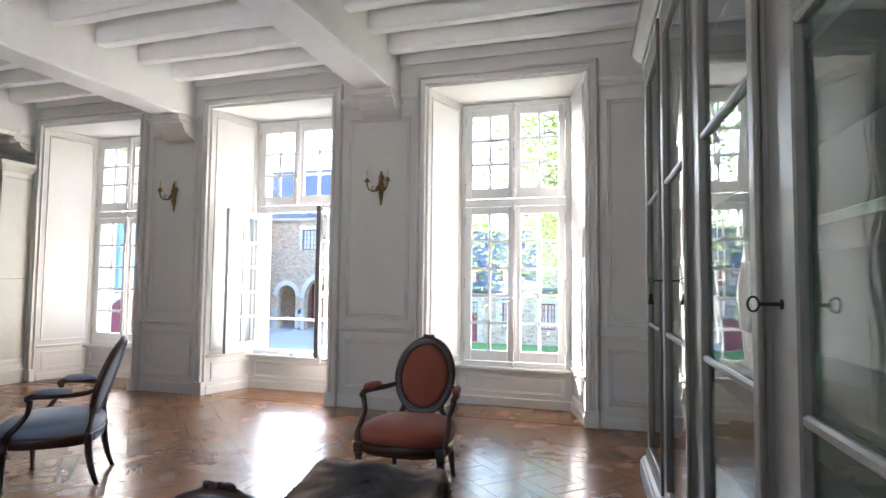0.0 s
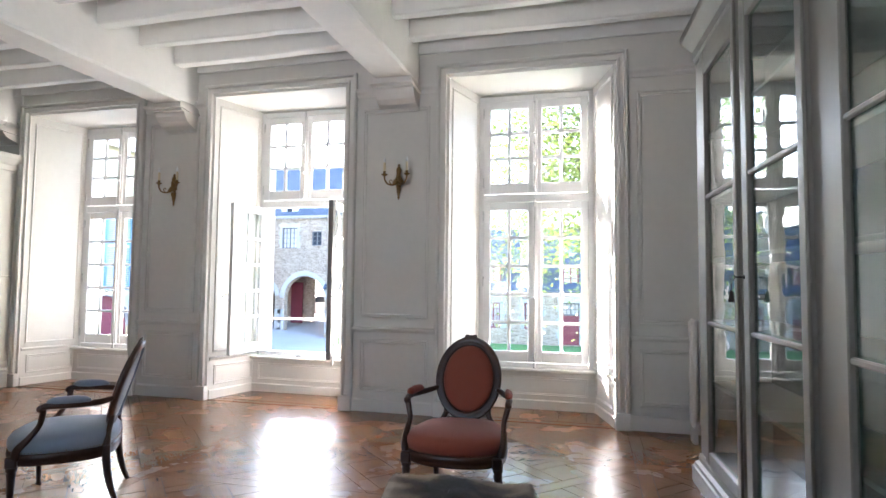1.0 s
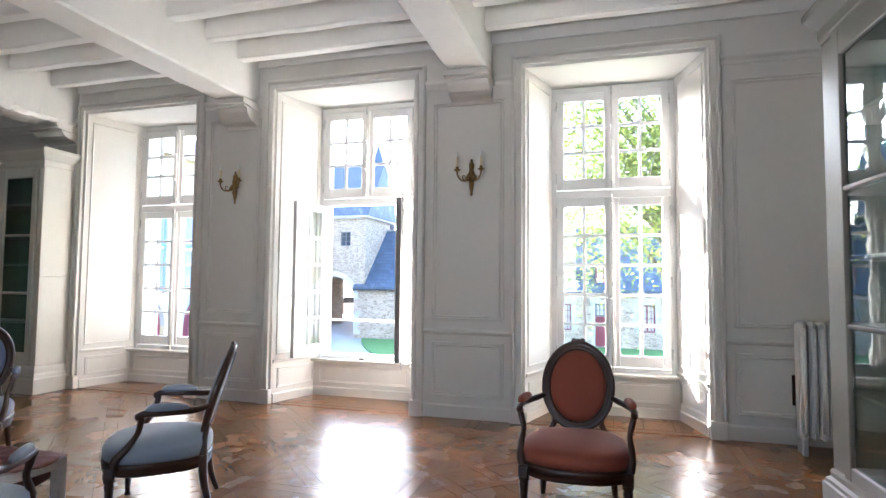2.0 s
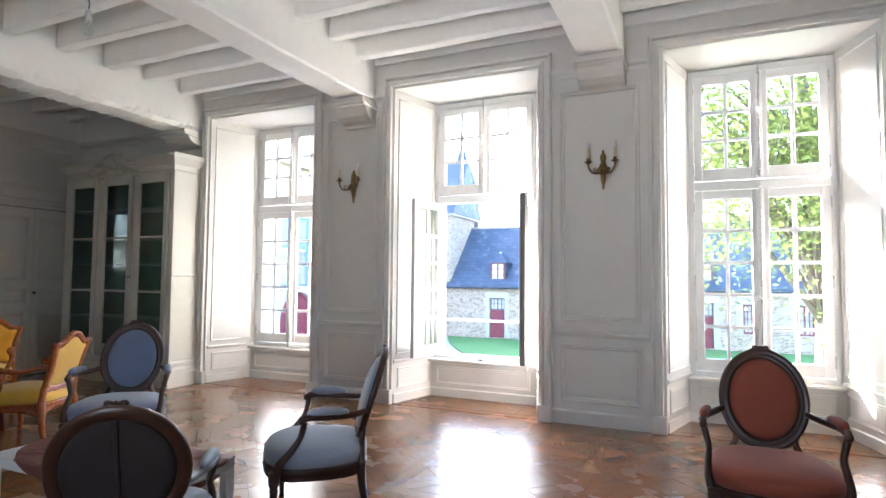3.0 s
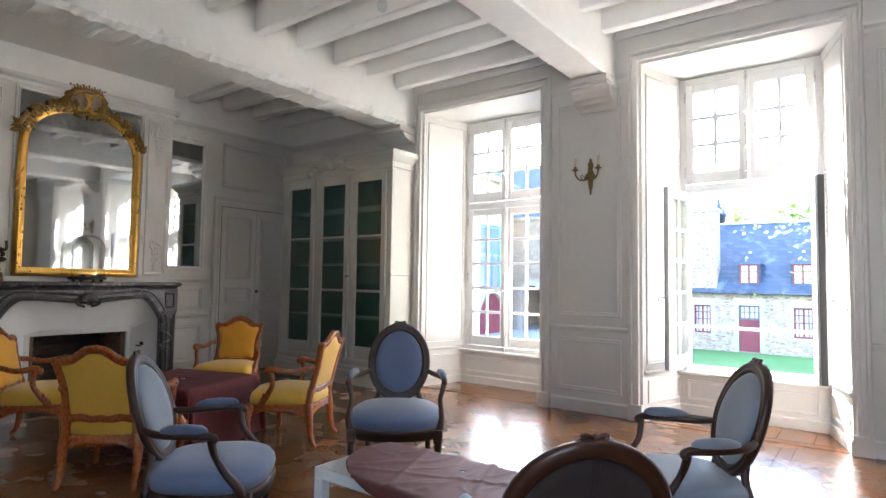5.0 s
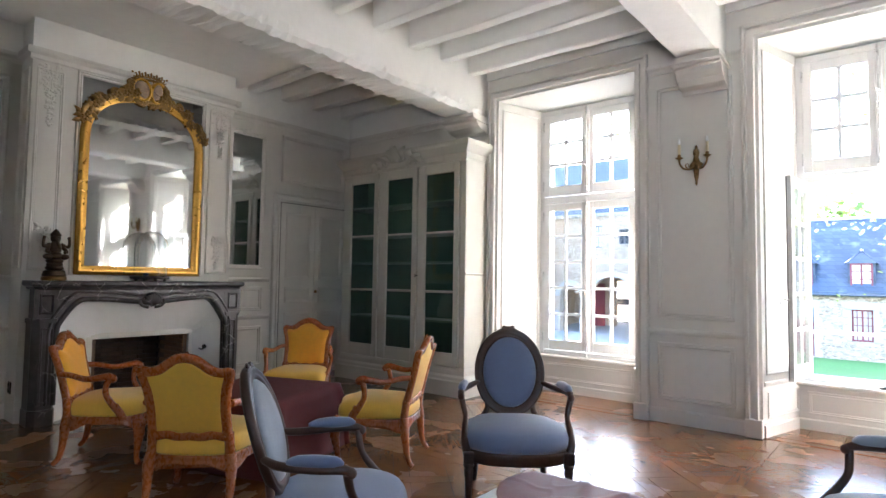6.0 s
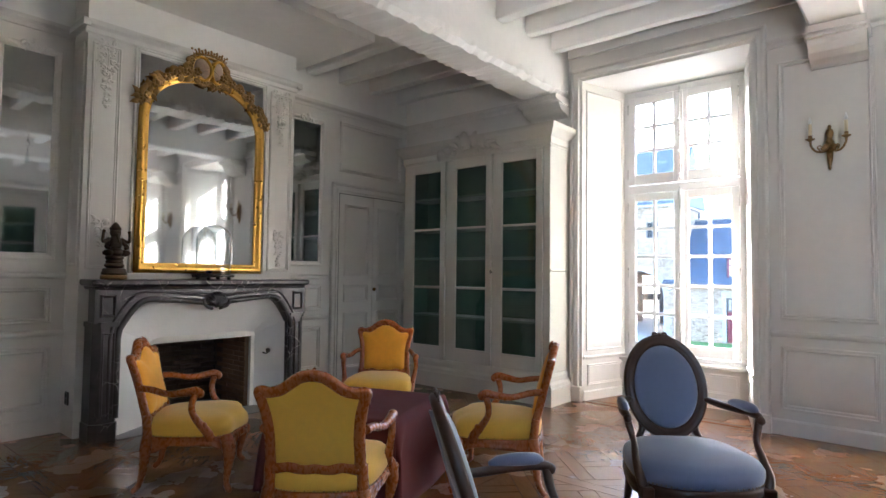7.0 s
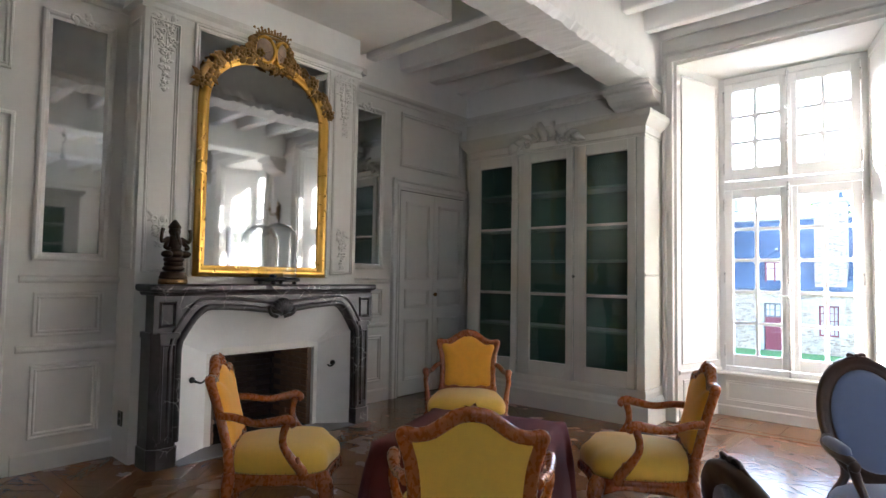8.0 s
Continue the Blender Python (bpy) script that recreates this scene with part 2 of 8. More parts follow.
def fur_mat(name):
    m, nt, n, l, bsdf = _nodes(name)
    tc = n.new("ShaderNodeTexCoord")
    big = n.new("ShaderNodeTexNoise")
    big.inputs["Scale"].default_value, big.inputs["Detail"].default_value, big.inputs["Distortion"].default_value = 4.0, 5, 0.8
    l.new(tc.outputs["Object"], big.inputs["Vector"])
    cr = n.new("ShaderNodeValToRGB")
    e = cr.color_ramp.elements
    e[0].position, e[1].position = 0.46, 0.74
    e[0].color, e[1].color = (0.016, 0.011, 0.009, 1), (0.5, 0.38, 0.26, 1)
    k = e.new(0.57)
    k.color = (0.085, 0.05, 0.032, 1)
    # the belly's paler hair lies at the rim
    flat = n.new("ShaderNodeVectorMath")
    flat.operation = 'MULTIPLY'
    flat.inputs[1].default_value = (1.0, 1.0, 0.0)
    l.new(tc.outputs["Object"], flat.inputs[0])
    far = n.new("ShaderNodeVectorMath")
    far.operation = 'LENGTH'
    l.new(flat.outputs[0], far.inputs[0])
    rim = n.new("ShaderNodeMapRange")
    rim.inputs["From Min"].default_value, rim.inputs["From Max"].default_value = 0.16, 0.3
    rim.inputs["To Min"].default_value, rim.inputs["To Max"].default_value = -0.03, 0.17
    l.new(far.outputs["Value"], rim.inputs["Value"])
    both = n.new("ShaderNodeMath")
    l.new(big.outputs[0], both.inputs[0])
    l.new(rim.outputs[0], both.inputs[1])
    l.new(both.outputs[0], cr.inputs[0])
    l.new(cr.outputs[0], bsdf.inputs["Base Color"])
    bsdf.inputs["Roughness"].default_value = 0.75
    bsdf.inputs["Sheen Weight"].default_value = 0.08
    mp = n.new("ShaderNodeMapping")
    mp.inputs["Scale"].default_value = (240, 40, 40)
    l.new(tc.outputs["Object"], mp.inputs["Vector"])
    f = n.new("ShaderNodeTexNoise")
    f.inputs["Scale"].default_value = 1.0
    l.new(mp.outputs[0], f.inputs["Vector"])
    b = n.new("ShaderNodeBump")
    b.inputs["Strength"].default_value, b.inputs["Distance"].default_value = 0.6, 0.006
    l.new(f.outputs[0], b.inputs["Height"])
    l.new(b.outputs[0], bsdf.inputs["Normal"])
    return m


PAINT = mat("wall_paint", (0.70, 0.67, 0.62), 0.45, var=0.035, scale=2, bump=0.12, bscale=90)
SASH = mat("window_paint", (0.80, 0.79, 0.77), 0.35, var=0.03, scale=2, bump=0.05, bscale=60)
TRIM = mat("trim_paint", (0.72, 0.69, 0.64), 0.38, var=0.03, scale=2, bump=0.06, bscale=60)
CEIL = mat("ceiling_paint", (0.86, 0.84, 0.80), 0.6, var=0.04, scale=1.5, bump=0.5, bscale=22)
PLASTER = mat("plaster", (0.80, 0.79, 0.77), 0.7, var=0.03, scale=1.5, bump=0.2, bscale=40)
OAK = parquet_mat("parquet_oak", (0.185, 0.078, 0.027), (0.285, 0.13, 0.048), 0.26)
JOINT = mat("floor_joint", (0.05, 0.025, 0.012), 0.8)
CASE = mat("bookcase_paint", (0.60, 0.57, 0.50), 0.4, var=0.03, scale=2, bump=0.06)
# the pale case paint with the east side's dimness put into its colour
CASESHADE = mat("shaded_bookcase_paint", (0.24, 0.222, 0.195), 0.36, var=0.05, scale=2, bump=0.06)
GREEN = mat("green_lining", (0.045, 0.115, 0.085), 0.6, var=0.12, scale=2)
GLASS = glass_mat("window_glass", (0.97, 0.985, 0.98), 0.05)
OLDGLASS = glass_mat("cabinet_glass", (0.90, 0.93, 0.92), 0.09, 0.95, 5.0, 0.05)
DOMEGLASS = glass_mat("dome_glass", (0.96, 0.975, 0.975), 0.0, 0.95, 2.0, 0.07)
MIRROR = mat("mirror_silver", (0.62, 0.645, 0.65), 0.03, 1.0, var=0.06, scale=0.6, rvar=0.03)
GOLD = mat("gilt", (0.74, 0.42, 0.09), 0.34, 1.0, var=0.1, scale=3, rvar=0.2, bump=0.2, bscale=50)
GOLDDULL = mat("old_gilt", (0.36, 0.22, 0.08), 0.45, 0.8, var=0.4, scale=6, rvar=0.2, bump=0.4, bscale=70)
PINKISH = mat("worn_medallion", (0.42, 0.30, 0.22), 0.5, 0.2, var=0.2, scale=5)
BRASS = mat("aged_brass", (0.25, 0.155, 0.065), 0.35, 1.0, var=0.3, scale=10, rvar=0.2)
CANDLE = mat("candle_wax", (0.72, 0.62, 0.42), 0.5, var=0.05)
IRON = mat("black_iron", (0.03, 0.028, 0.025), 0.5, 0.6, var=0.2, scale=10)
STEEL = mat("painted_metal", (0.62, 0.615, 0.60), 0.3, 0.3, var=0.05)
MARBLE = marble_mat("grey_marble")
BRICK = mat("fire_brick", (0.27, 0.15, 0.085), 0.9, var=0.2, scale=5, bump=0.5, rand=0.15)
SOOTBRICK = mat("sooted_brick", (0.075, 0.05, 0.038), 0.92, var=0.3, scale=3, bump=0.5, rand=0.2)
MORTAR = mat("fire_mortar", (0.17, 0.11, 0.075), 0.95, var=0.2)
SOOT = mat("soot", (0.018, 0.016, 0.015), 0.95, var=0.4, scale=3)
WALNUT = mat("dark_walnut", (0.042, 0.015, 0.007), 0.36, var=0.25, scale=4, stretch=(1, 1, 0.25), coat=0.1, rvar=0.12)
CHERRY = mat("cherry_wood", (0.33, 0.09, 0.017), 0.28, var=0.14, scale=9, stretch=(1, 1, 0.6), coat=0.4, rvar=0.12)
REDVELVET = mat("rose_velvet", (0.27, 0.062, 0.032), 0.8, var=0.07, scale=4, sheen=0.18, bump=0.2, bscale=300)
BLUE = mat("blue_velvet", (0.135, 0.168, 0.275), 0.75, var=0.07, scale=4, sheen=0.5, bump=0.2, bscale=300)
BLUEGREY = mat("grey_blue_velvet", (0.23, 0.26, 0.31), 0.75, var=0.07, scale=4, sheen=0.5, bump=0.2, bscale=300)
DARKCLOTH = mat("dark_backing", (0.024, 0.014, 0.012), 0.9, var=0.2, scale=4, bump=0.2, bscale=300)
YELLOW = mat("mustard_velvet", (0.84, 0.38, 0.02), 0.8, var=0.07, scale=4, sheen=0.25, bump=0.2, bscale=300)
OLIVE = mat("olive_yellow_velvet", (0.74, 0.44, 0.05), 0.8, var=0.07, scale=4, sheen=0.25, bump=0.2, bscale=300)
NAIL = mat("brass_nails", (0.25, 0.15, 0.06), 0.35, 1.0)
MAROON = mat("maroon_cloth", (0.11, 0.018, 0.015), 0.9, var=0.12, scale=3, bump=0.15, bscale=200)
BROWNCLOTH = mat("brown_cloth", (0.16, 0.05, 0.042), 0.55, var=0.1, scale=3, bump=0.15, bscale=200)
WHITELAQ = mat("white_lacquer", (0.80, 0.80, 0.79), 0.3, var=0.02)
FUR = fur_mat("cow_hide")
BRONZE = mat("dark_bronze", (0.075, 0.052, 0.035), 0.38, 0.9, var=0.35, scale=12, bump=0.3, bscale=90)
EBONY = mat("black_wood", (0.02, 0.015, 0.012), 0.3, var=0.3)
BOOKA = mat("book_leather", (0.16, 0.075, 0.04), 0.6, var=0.3, rand=0.5)
BULBGLASS = glass_mat("bulb_glass", (0.9, 0.92, 0.92), 0.0, 0.9)
EDGEGREY = mat("leaf_edge_grey", (0.17, 0.16, 0.155), 0.6, var=0.15)
RADIATOR = mat("radiator_enamel", (0.72, 0.70, 0.66), 0.35, var=0.04)
STONE = stone_mat("rubble_stone", (0.5, 0.405, 0.315), (0.25, 0.19, 0.14), (0.5, 0.4, 0.305), 1.9)
ASHLAR = mat("granite_dressing", (0.4, 0.38, 0.36), 0.85, var=0.15, scale=2, bump=0.3)
RENDERY = mat("ochre_render", (0.52, 0.43, 0.26), 0.9, var=0.1, scale=1)
SLATE = slate_mat("slate")
DARKFRAME = mat("grey_frame_paint", (0.12, 0.12, 0.125), 0.6, var=0.1)
REDPAINT = mat("red_paint", (0.17, 0.03, 0.042), 0.5, var=0.1)
SHUTTER = mat("blue_shutter_paint", (0.10, 0.20, 0.36), 0.5, var=0.08)
GRASS = mat("lawn", (0.075, 0.17, 0.04), 0.9, var=0.35, scale=2, big=0.1)
GRAVEL = mat("court_gravel", (0.33, 0.325, 0.31), 0.95, var=0.15, scale=4, big=0.1)
LEAF = leaf_mat("leaf", (0.085, 0.12, 0.025), (0.24, 0.29, 0.075))
LEAFFAR = leaf_mat("leaf_far", (0.05, 0.11, 0.025), (0.12, 0.19, 0.045))
BARK = mat("bark", (0.10, 0.08, 0.06), 0.95, var=0.3, scale=3, bump=0.6)
CARWHITE = mat("car_paint", (0.75, 0.75, 0.76), 0.2, var=0.02)
# opaque pale fill for most panes across the court
PALEPANE = mat("pale_pane", (0.46, 0.43, 0.41), 0.3, var=0.2, scale=2)
DARKGLASS = mat("dark_pane", (0.03, 0.035, 0.045), 0.08, var=0.1)
RUBBER = mat("rubber", (0.02, 0.02, 0.02), 0.8)


# ---- mesh helpers ----
def box(bm, x0, x1, y0, y1, z0, z1, M=None):
    v = [bm.verts.new((x, y, z)) for z in (z0, z1) for y in (y0, y1) for x in (x0, x1)]
    for f in ((0, 2, 3, 1), (4, 5, 7, 6), (0, 1, 5, 4), (2, 6, 7, 3), (0, 4, 6, 2), (1, 3, 7, 5)):
        bm.faces.new([v[i] for i in f])
    if M is not None:
        for q in v:
            q.co = M @ q.co
    return v


def cbox(bm, x0, x1, y0, y1, z0, z1, c=0.004, M=None):
    """A box with chamfered edges."""
    t = bmesh.new()
    box(t, x0, x1, y0, y1, z0, z1)
    bmesh.ops.bevel(t, geom=t.edges[:], offset=min(c, 0.45 * min(abs(x1 - x0), abs(y1 - y0), abs(z1 - z0))), segments=1, affect='EDGES')
    join(bm, t, M)


def join(bm, t, M=None):
    m = {}
    for v in t.verts:
        m[v] = bm.verts.new(M @ v.co if M is not None else v.co)
    for f in t.faces:
        g = bm.faces.new([m[v] for v in f.verts])
        g.smooth = f.smooth
    t.free()


def prism(bm, poly, z0, z1, M=None):
    """A polygon of the plan, raised from z0 to z1."""
    n = len(poly)
    lo = [bm.verts.new((x, y, z0)) for x, y in poly]
    hi = [bm.verts.new((x, y, z1)) for x, y in poly]
    bm.faces.new(lo[::-1])
    bm.faces.new(hi)
    for i in range(n):
        bm.faces.new((lo[i], lo[(i + 1) % n], hi[(i + 1) % n], hi[i]))
    if M is not None:
        for q in lo + hi:
            q.co = M @ q.co


def loft(bm, rings, closed=True, cap=True, smooth=True, loop=False):
    rs = [[bm.verts.new(p) for p in r] for r in rings]
    n = len(rs[0])
    k = len(rs)
    for a in range(k if loop else k - 1):
        A, B = rs[a], rs[(a + 1) % k]
        for i in range(n if closed else n - 1):
            f = bm.faces.new((A[i], A[(i + 1) % n], B[(i + 1) % n], B[i]))
            f.smooth = smooth
    if cap and closed and not loop:
        bm.faces.new(rs[0][::-1]).smooth = False
        bm.faces.new(rs[-1]).smooth = False
    return rs


def lathe(bm, prof, n=16, M=None, flutes=0, depth=0.0):
    rings = []
    for r, z in prof:
        ring = []
        for i in range(n):
            a = 2 * math.pi * i / n
            q = r * (1 - (depth if flutes and i % 2 else 0))
            p = Vector((q * math.cos(a), q * math.sin(a), z))
            ring.append(M @ p if M is not None else p)
        rings.append(ring)
    loft(bm, rings)


def spline(pts, n=6):
    """Points along a smooth curve through pts."""
    P = [Vector(p) for p in pts]
    out = []
    for i in range(len(P) - 1):
        a, b, c, d = P[max(i - 1, 0)], P[i], P[i + 1], P[min(i + 2, len(P) - 1)]
        for k in range(n):
            t = k / n
            out.append(0.5 * ((2 * b) + (c - a) * t + (2 * a - 5 * b + 4 * c - d) * t * t + (3 * b - a - 3 * c + d) * t ** 3))
    out.append(P[-1])
    return out


def tube(bm, pts, rad, n=8, flat=1.0, up=(0, 0, 1), M=None):
    """A rod along pts; rad one number or one for each point; flat: width across against height."""
    P = [Vector(p) for p in pts]
    k = len(P)
    if not isinstance(rad, (list, tuple)):
        rad = [rad] * k
    elif len(rad) != k:
        rad = [float(np.interp(i / (k - 1), np.linspace(0, 1, len(rad)), rad)) for i in range(k)]
    rings = []
    u = Vector(up)
    for i in range(k):
        t = (P[min(i + 1, k - 1)] - P[max(i - 1, 0)]).normalized()
        s = t.cross(u)
        if s.length < 1e-3:
            s = t.cross(Vector((1, 0, 0.01)))
        s.normalize()
        w = s.cross(t).normalized()
        u = w
        ring = [P[i] + s * (rad[i] * flat * math.cos(2 * math.pi * j / n)) + w * (rad[i] * math.sin(2 * math.pi * j / n)) for j in range(n)]
        rings.append([M @ q for q in ring] if M is not None else ring)
    loft(bm, rings)


def sweep(bm, path, prof, closed=True, smooth=True, M=None):
    """prof (out, height) carried along a path of the xy plane; out is to the right of the way, height is z."""
    P = [Vector((p[0], p[1], 0)) for p in path]
    k = len(P)
    rings = []
    for i in range(k):
        a = P[(i - 1) % k] if closed or i else P[i]
        b = P[(i + 1) % k] if closed or i < k - 1 else P[i]
        d1, d2 = (P[i] - a), (b - P[i])
        d1 = d1.normalized() if d1.length > 1e-9 else d2.normalized()
        d2 = d2.normalized() if d2.length > 1e-9 else d1
        n1, n2 = Vector((d1.y, -d1.x, 0)), Vector((d2.y, -d2.x, 0))
        nn = (n1 + n2)
        nn.normalize()
        nn /= max(0.35, nn.dot(n1))
        ring = [P[i] + nn * o + Vector((0, 0, h)) for o, h in prof]
        rings.append([M @ q for q in ring] if M is not None else ring)
    loft(bm, rings, closed=True, cap=not closed, smooth=smooth, loop=closed)


def frame_rect(bm, M, u0, u1, v0, v1, prof):
    """A mitred moulding round a rectangle of the wall plane; prof (inward, out of wall)."""
    loops = []
    for d, h in prof:
        loops.append([M @ Vector(p) for p in ((u0 + d, v0 + d, h), (u1 - d, v0 + d, h), (u1 - d, v1 - d, h), (u0 + d, v1 - d, h))])
    loft(bm, loops, closed=True, cap=False, smooth=False)


def rail(bm, M, u0, u1, v, prof):
    """A straight moulding along a wall at height v; prof (up, out)."""
    a = [M @ Vector((u0, v + d, h)) for d, h in prof]
    b = [M @ Vector((u1, v + d, h)) for d, h in prof]
    loft(bm, [a, b], closed=True, cap=True, smooth=False)


def bar(bm, M, u0, u1, v0, v1, h0, h1):
    box(bm, u0, u1, v0, v1, h0, h1, M)


def mesh_of(name, bm, material):
    me = bpy.data.meshes.new(name)
    bmesh.ops.recalc_face_normals(bm, faces=bm.faces[:])
    bm.to_mesh(me)
    bm.free()
    me.materials.append(material)
    return me


def part(name, bm, material, parent=None, label="", M=None):
    ob = new(name, mesh_of(name, bm, material))
    if parent is not None:
        ob.parent = parent
    if M is not None:
        ob.matrix_local = M
    if label:
        ob["label"] = label
    return ob


def thing(name, label, category, m=None, group="", kind=""):
    ob = new(name)
    ob.empty_display_size = 0.1
    if m is not None:
        ob.matrix_basis = m
    return tagged(ob, label, category, group, kind)


def blob(bm, c, r, n=8, k=5, M=None):
    """A small ellipsoid."""
    rings = []
    for j in range(k + 1):
        a = -math.pi / 2 + math.pi * (0.04 + 0.92 * j / k)
        ring = [Vector((c[0] + r[0] * math.cos(a) * math.cos(2 * math.pi * i / n), c[1] + r[1] * math.cos(a) * math.sin(2 * math.pi * i / n), c[2] + r[2] * math.sin(a))) for i in range(n)]
        rings.append([M @ q for q in ring] if M is not None else ring)
    loft(bm, rings)


# wall planes: x along the wall, y up, z out into the room
NORTH, WEST, EAST, SOUTH = 5.30, -9.46, 1.08, -1.5
W_N = Matrix(((1, 0, 0, 0), (0, 0, -1, NORTH), (0, 1, 0, 0), (0, 0, 0, 1)))
W_W = Matrix(((0, 0, 1, WEST), (1, 0, 0, 0), (0, 1, 0, 0), (0, 0, 0, 1)))
PANEL = [(0, 0), (0, 0.014), (0.005, 0.021), (0.014, 0.021), (0.017, 0.008), (0.024, 0.007), (0.029, 0.015), (0.035, 0.014), (0.04, 0.003), (0.043, 0)]
FINE = [(0, 0), (0, 0.007), (0.005, 0.01), (0.011, 0.009), (0.014, 0.003), (0.02, 0.003), (0.024, 0.006), (0.028, 0)]
CASING = [(0, 0), (0, 0.042), (0.012, 0.056), (0.03, 0.056), (0.034, 0.03), (0.04, 0.026), (0.07, 0.03), (0.074, 0.048), (0.095, 0.048), (0.1, 0.02), (0.125, 0.012), (0.125, 0)]
DADO = [(-0.02, 0), (-0.02, 0.012), (-0.005, 0.03), (0.012, 0.034), (0.02, 0.028), (0.028, 0.01), (0.028, 0)]
CORNICE = [(-0.05, 0), (-0.05, 0.012), (-0.02, 0.02), (0.0, 0.045), (0.015, 0.05), (0.03, 0.05), (0.035, 0.02), (0.035, 0)]


# ---- the room's shell ----
OPEN = [(-6.97, -5.43), (-4.39, -2.85), (-1.75, -0.21)]       # window openings along the north wall
HEADS = [3.235, 3.28, 3.285]                              # heights of the recess heads
HEAD, WIN_Y, OUT_Y, SPLAY = 3.28, 5.92, 6.25, 0.18
CEIL_Z = 3.76
SILL = 0.41

bm = bmesh.new()
edges = [WEST - 0.5] + [e for o in OPEN for e in o] + [EAST + 0.5]
for i in range(0, len(edges), 2):
    a, b = edges[i], edges[i + 1]
    sa = SPLAY if i > 0 else 0
    sb = SPLAY if i < len(edges) - 2 else 0
    prism(bm, [(a, NORTH), (b, NORTH), (b + sb, WIN_Y), (b + sb, OUT_Y), (a - sa, OUT_Y), (a - sa, WIN_Y)], -3.2, 4.2)
for (a, b), HEAD in zip(OPEN, HEADS):
    box(bm, a, b, NORTH, OUT_Y, HEAD, 4.2)
    box(bm, a, b, WIN_Y - 0.05, OUT_Y, -3.2, SILL - 0.03)
    box(bm, a, b, NORTH, WIN_Y - 0.05, -3.2, -0.02)
wall_north = tagged(part("wall_north", bm, PAINT), "white painted panelled wall with three deep window recesses", "wall", kind="structure")

# panelling of the piers
PIERS = [(-5.43 + 0.125, -4.39 - 0.125), (-2.85 + 0.125, -1.75 - 0.125), (-0.21 + 0.125, EAST)]
for a, b in PIERS:
    bm = bmesh.new()
    frame_rect(bm, W_N, a + 0.075, b - 0.075, 0.92, 3.02, PANEL)
    part("upper_panel_moulding", bm, TRIM, wall_north)
    bm = bmesh.new()
    frame_rect(bm, W_N, a + 0.075, b - 0.075, 0.2, 0.71, PANEL)
    part("lower_panel_moulding", bm, TRIM, wall_north)
    bm = bmesh.new()
    rail(bm, W_N, a - 0.01, b + 0.01, 0.80, DADO)
    part("dado_rail", bm, TRIM, wall_north)
    bm = bmesh.new()
    rail(bm, W_N, a - 0.01, b + 0.01, 3.2, CORNICE)
    part("cornice", bm, TRIM, wall_north)
    bm = bmesh.new()
    rail(bm, W_N, a - 0.005, b + 0.005, 0.0, [(0, 0), (0, 0.018), (0.11, 0.018), (0.125, 0.008), (0.125, 0)])
    part("baseboard", bm, TRIM, wall_north)

